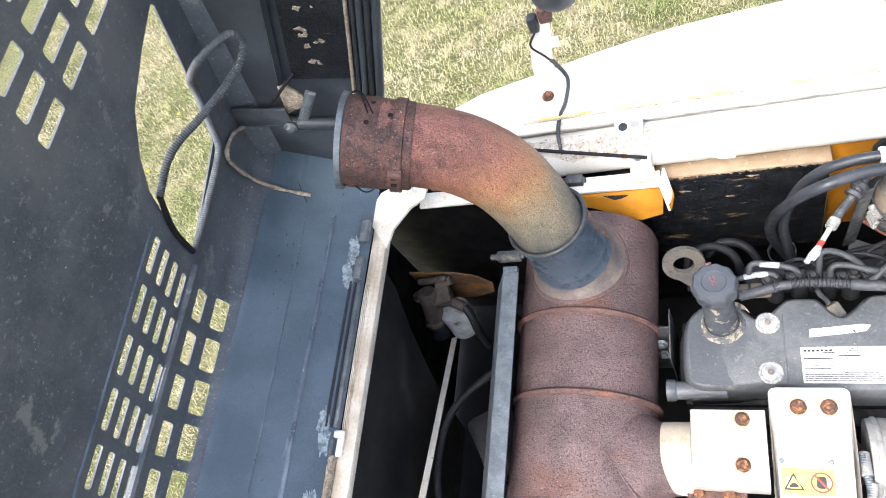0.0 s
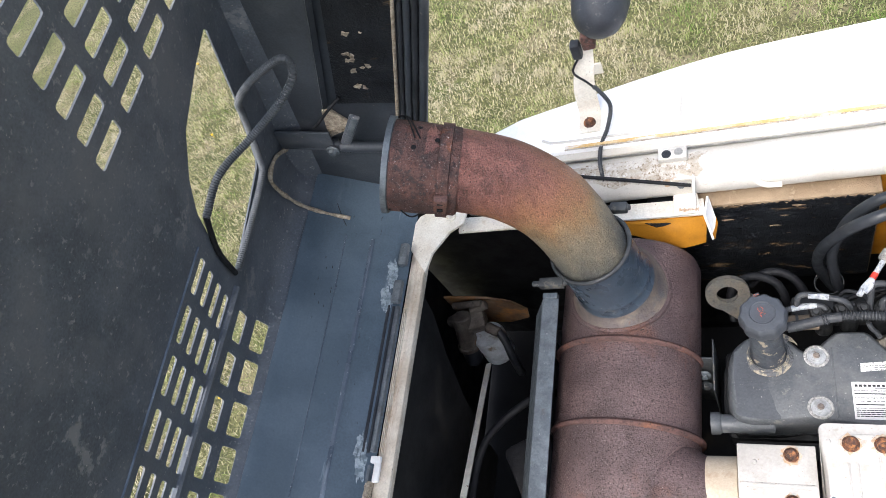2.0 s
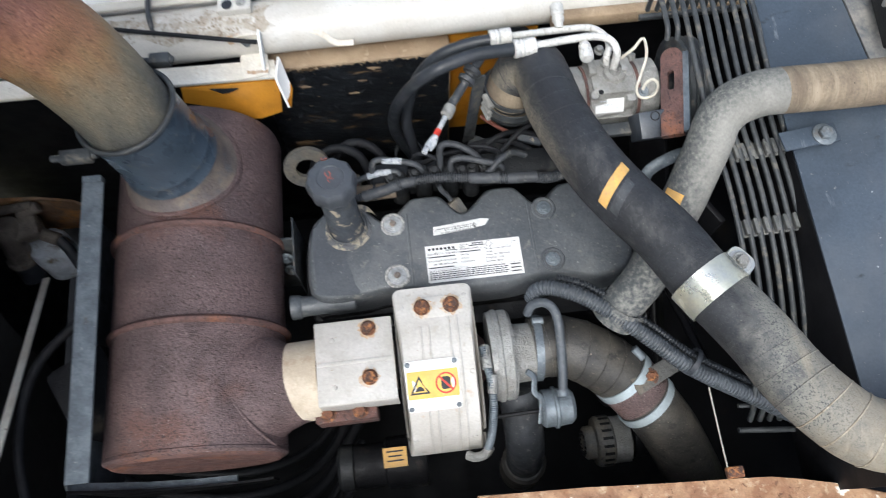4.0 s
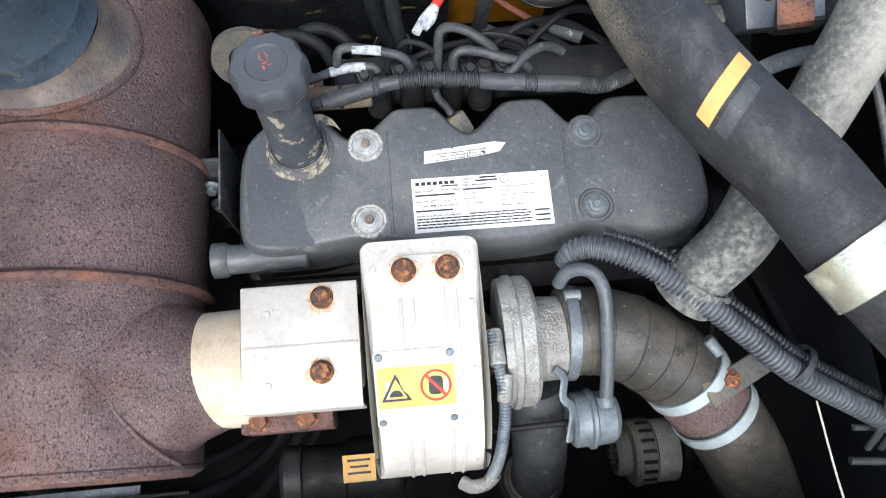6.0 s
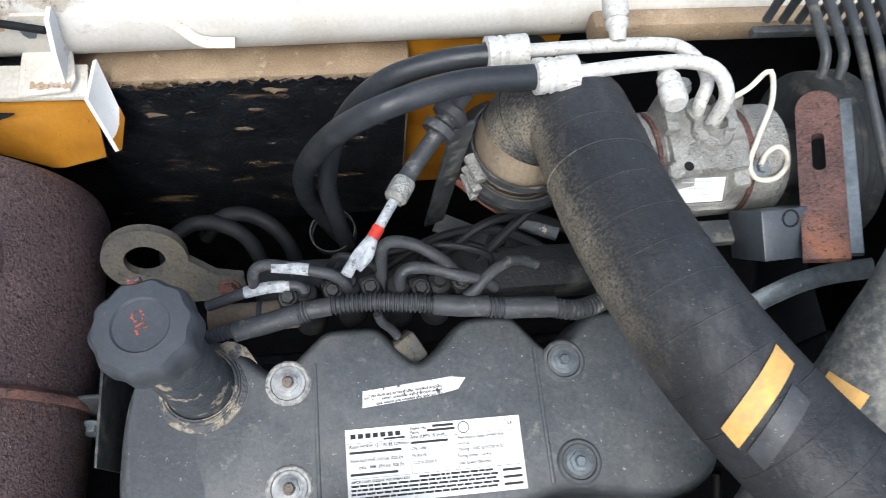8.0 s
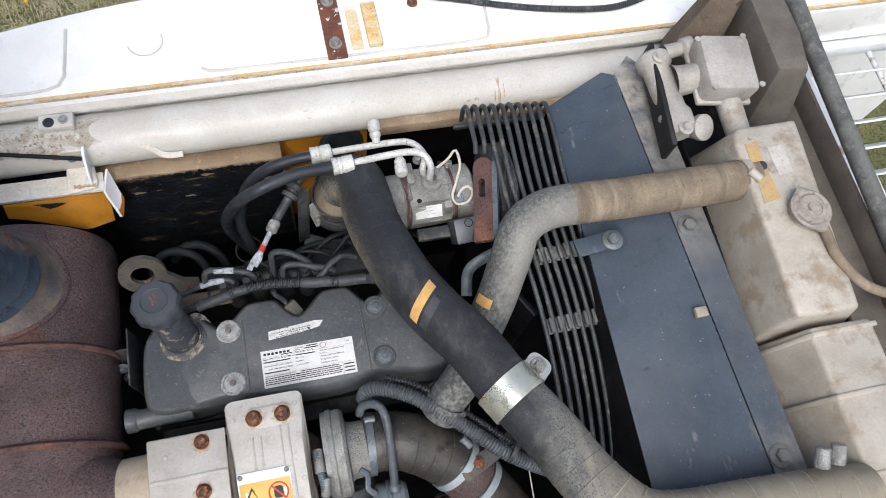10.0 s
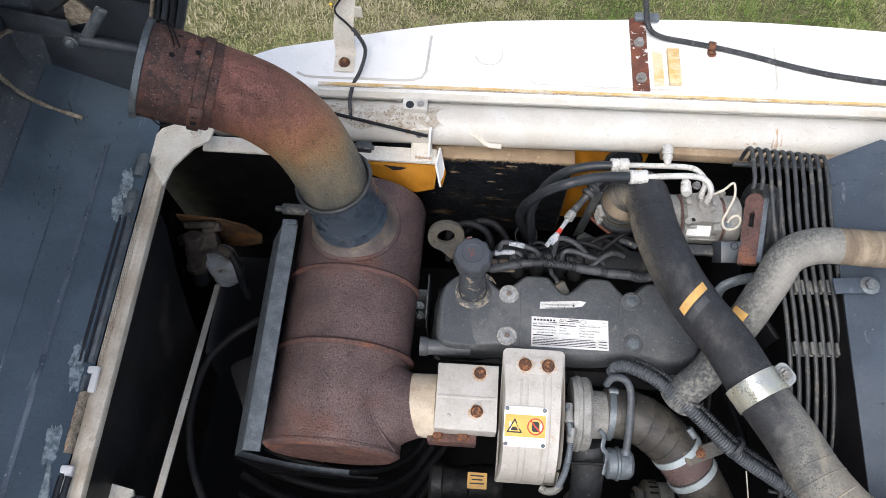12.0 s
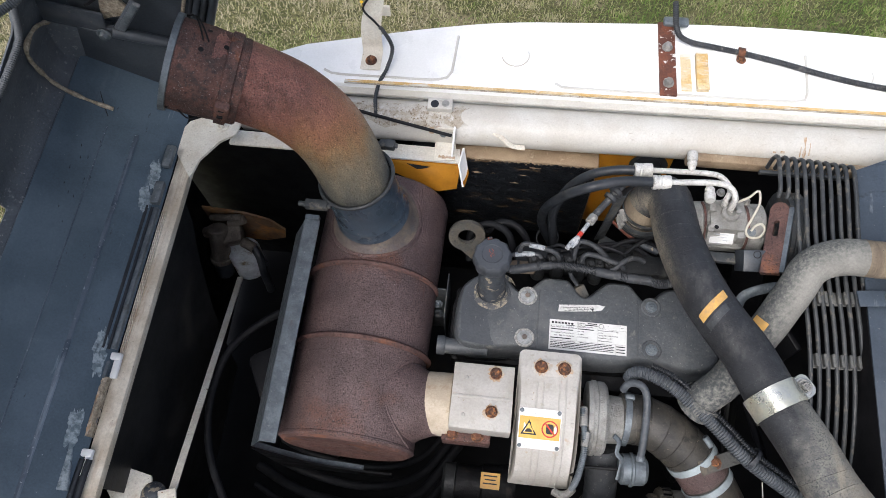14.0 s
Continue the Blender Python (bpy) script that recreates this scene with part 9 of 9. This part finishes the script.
    part("knob", lathe((0.690, 0.182, 1.748), (0.3, -0.5, 0.8), [(0, -0.02), (0.017, -0.02), (0.019, 0.0), (0.022, 0.004), (0.022, 0.014), (0.016, 0.019), (0, 0.020)], 24), valve_cast, v)
    part("outlet", lathe((0.757, 0.225, 1.755), (0.1, -1, -0.25), [(0.019, 0), (0.021, 0.006), (0.020, 0.070), (0, 0.072)], 24), valve_cast, v)
    part("mount_flange", box((0.640, 0.245, 1.745), (0.010, 0.20, 0.050), 0.003, Euler((0, 0, -0.12)).to_matrix()), bay_dusty_shaded, v)
    for y in (0.17, 0.31):
        part("bolt", hexbolt((0.652, y, 1.775), (0, 0, 1), 0.007, 0.008), valve_cast, v)
    t = thing("dusty_box", (0.86, 0.28, 1.60), "brown dust-coated plastic box beside the radiator", "box")

    def frustum(low, high, z0, z1, edge):
        b = bmesh.new()
        lo = [b.verts.new((*p, z0)) for p in low]
        hi = [b.verts.new((*p, z1)) for p in high]
        b.faces.new(lo[::-1])
        b.faces.new(hi)
        for i in range(len(lo)):
            k = (i + 1) % len(lo)
            b.faces.new((lo[i], lo[k], hi[k], hi[i]))
        bmesh.ops.bevel(b, geom=list(b.edges), offset=edge, segments=2, affect="EDGES", profile=0.5)
        return b
    part("body", frustum([(0.838, 0.206), (0.930, 0.198), (0.962, 0.290), (0.962, 0.430), (0.840, 0.440)], [(0.824, 0.232), (0.880, 0.228), (0.894, 0.300), (0.894, 0.392), (0.830, 0.400)], 1.62, 1.815, 0.008), box_tan, t)
    part("cowl", frustum([(0.690, 0.356), (0.800, 0.330), (0.850, 0.400), (0.930, 0.420), (0.900, 0.450), (0.780, 0.462)], [(0.770, 0.400), (0.810, 0.370), (0.845, 0.408), (0.915, 0.412), (0.880, 0.434), (0.800, 0.446)], 1.62, 1.800, 0.008), cowl_brown, t, "browner moulded cowl")
    w = thing("side_channel", (0.96, 0.1, 1.40), "dirt-filled steel channel along the cooler", "channel")
    b = box((0.935, -0.02, 1.640), (0.070, 1.00, 0.010), 0.002)
    box((0.972, -0.02, 1.665), (0.006, 1.00, 0.060), 0.002, bm=b)
    part("channel", b, box_tan, w)
    part("rubber_edge", tube([(0.925, 0.462, 1.735), (0.960, 0.480, 1.740), (0.985, 0.45, 1.735), (0.984, 0.30, 1.725), (0.980, 0.0, 1.712), (0.974, -0.45, 1.70)], 0.016, 14, 0.015), guard_dusty, w)
    part("pipe_joint", rod((0.915, -0.155, 1.720), (0.985, -0.165, 1.720), 0.018), rust_dark, w)
    part("lower_sheet", box((0.975, -0.02, 1.25), (0.01, 1.0, 0.74), 0.002), bay_shaded, w)
    gr = thing("front_grille", (1.10, 0.1, 1.30), "white painted louvred grille", "grille")
    b = box((1.012, 0.0, 1.640), (0.022, 0.75, 0.03), 0.003)
    part("edge_bar", b, grille_white, gr)
    part("edge_bar", box((1.13, 0.372, 1.640), (0.25, 0.020, 0.03), 0.003), grille_white, gr)
    for k in range(7):
        y = 0.330 - 0.055 * k
        part("louvre", box((1.135, y - 0.01, 1.628), (0.23, 0.004, 0.042), 0.001, Euler((radians(32), 0, 0)).to_matrix()), grille_white, gr)
    for x in (1.075, 1.19):
        part("tie_rod", rod((x, 0.36, 1.632), (x, -0.36, 1.632), 0.005), grille_white, gr)


ground()
hood()
hood_cable()
rail_frame()
left_compartment()
shell()
white_body()
muffler()
elbow()
engine()
wiring_loom()
dipstick()
turbo_side()
intake_hose()
low_parts()
conduits()
big_hoses()
compressor()
fan_guard()
cooler()
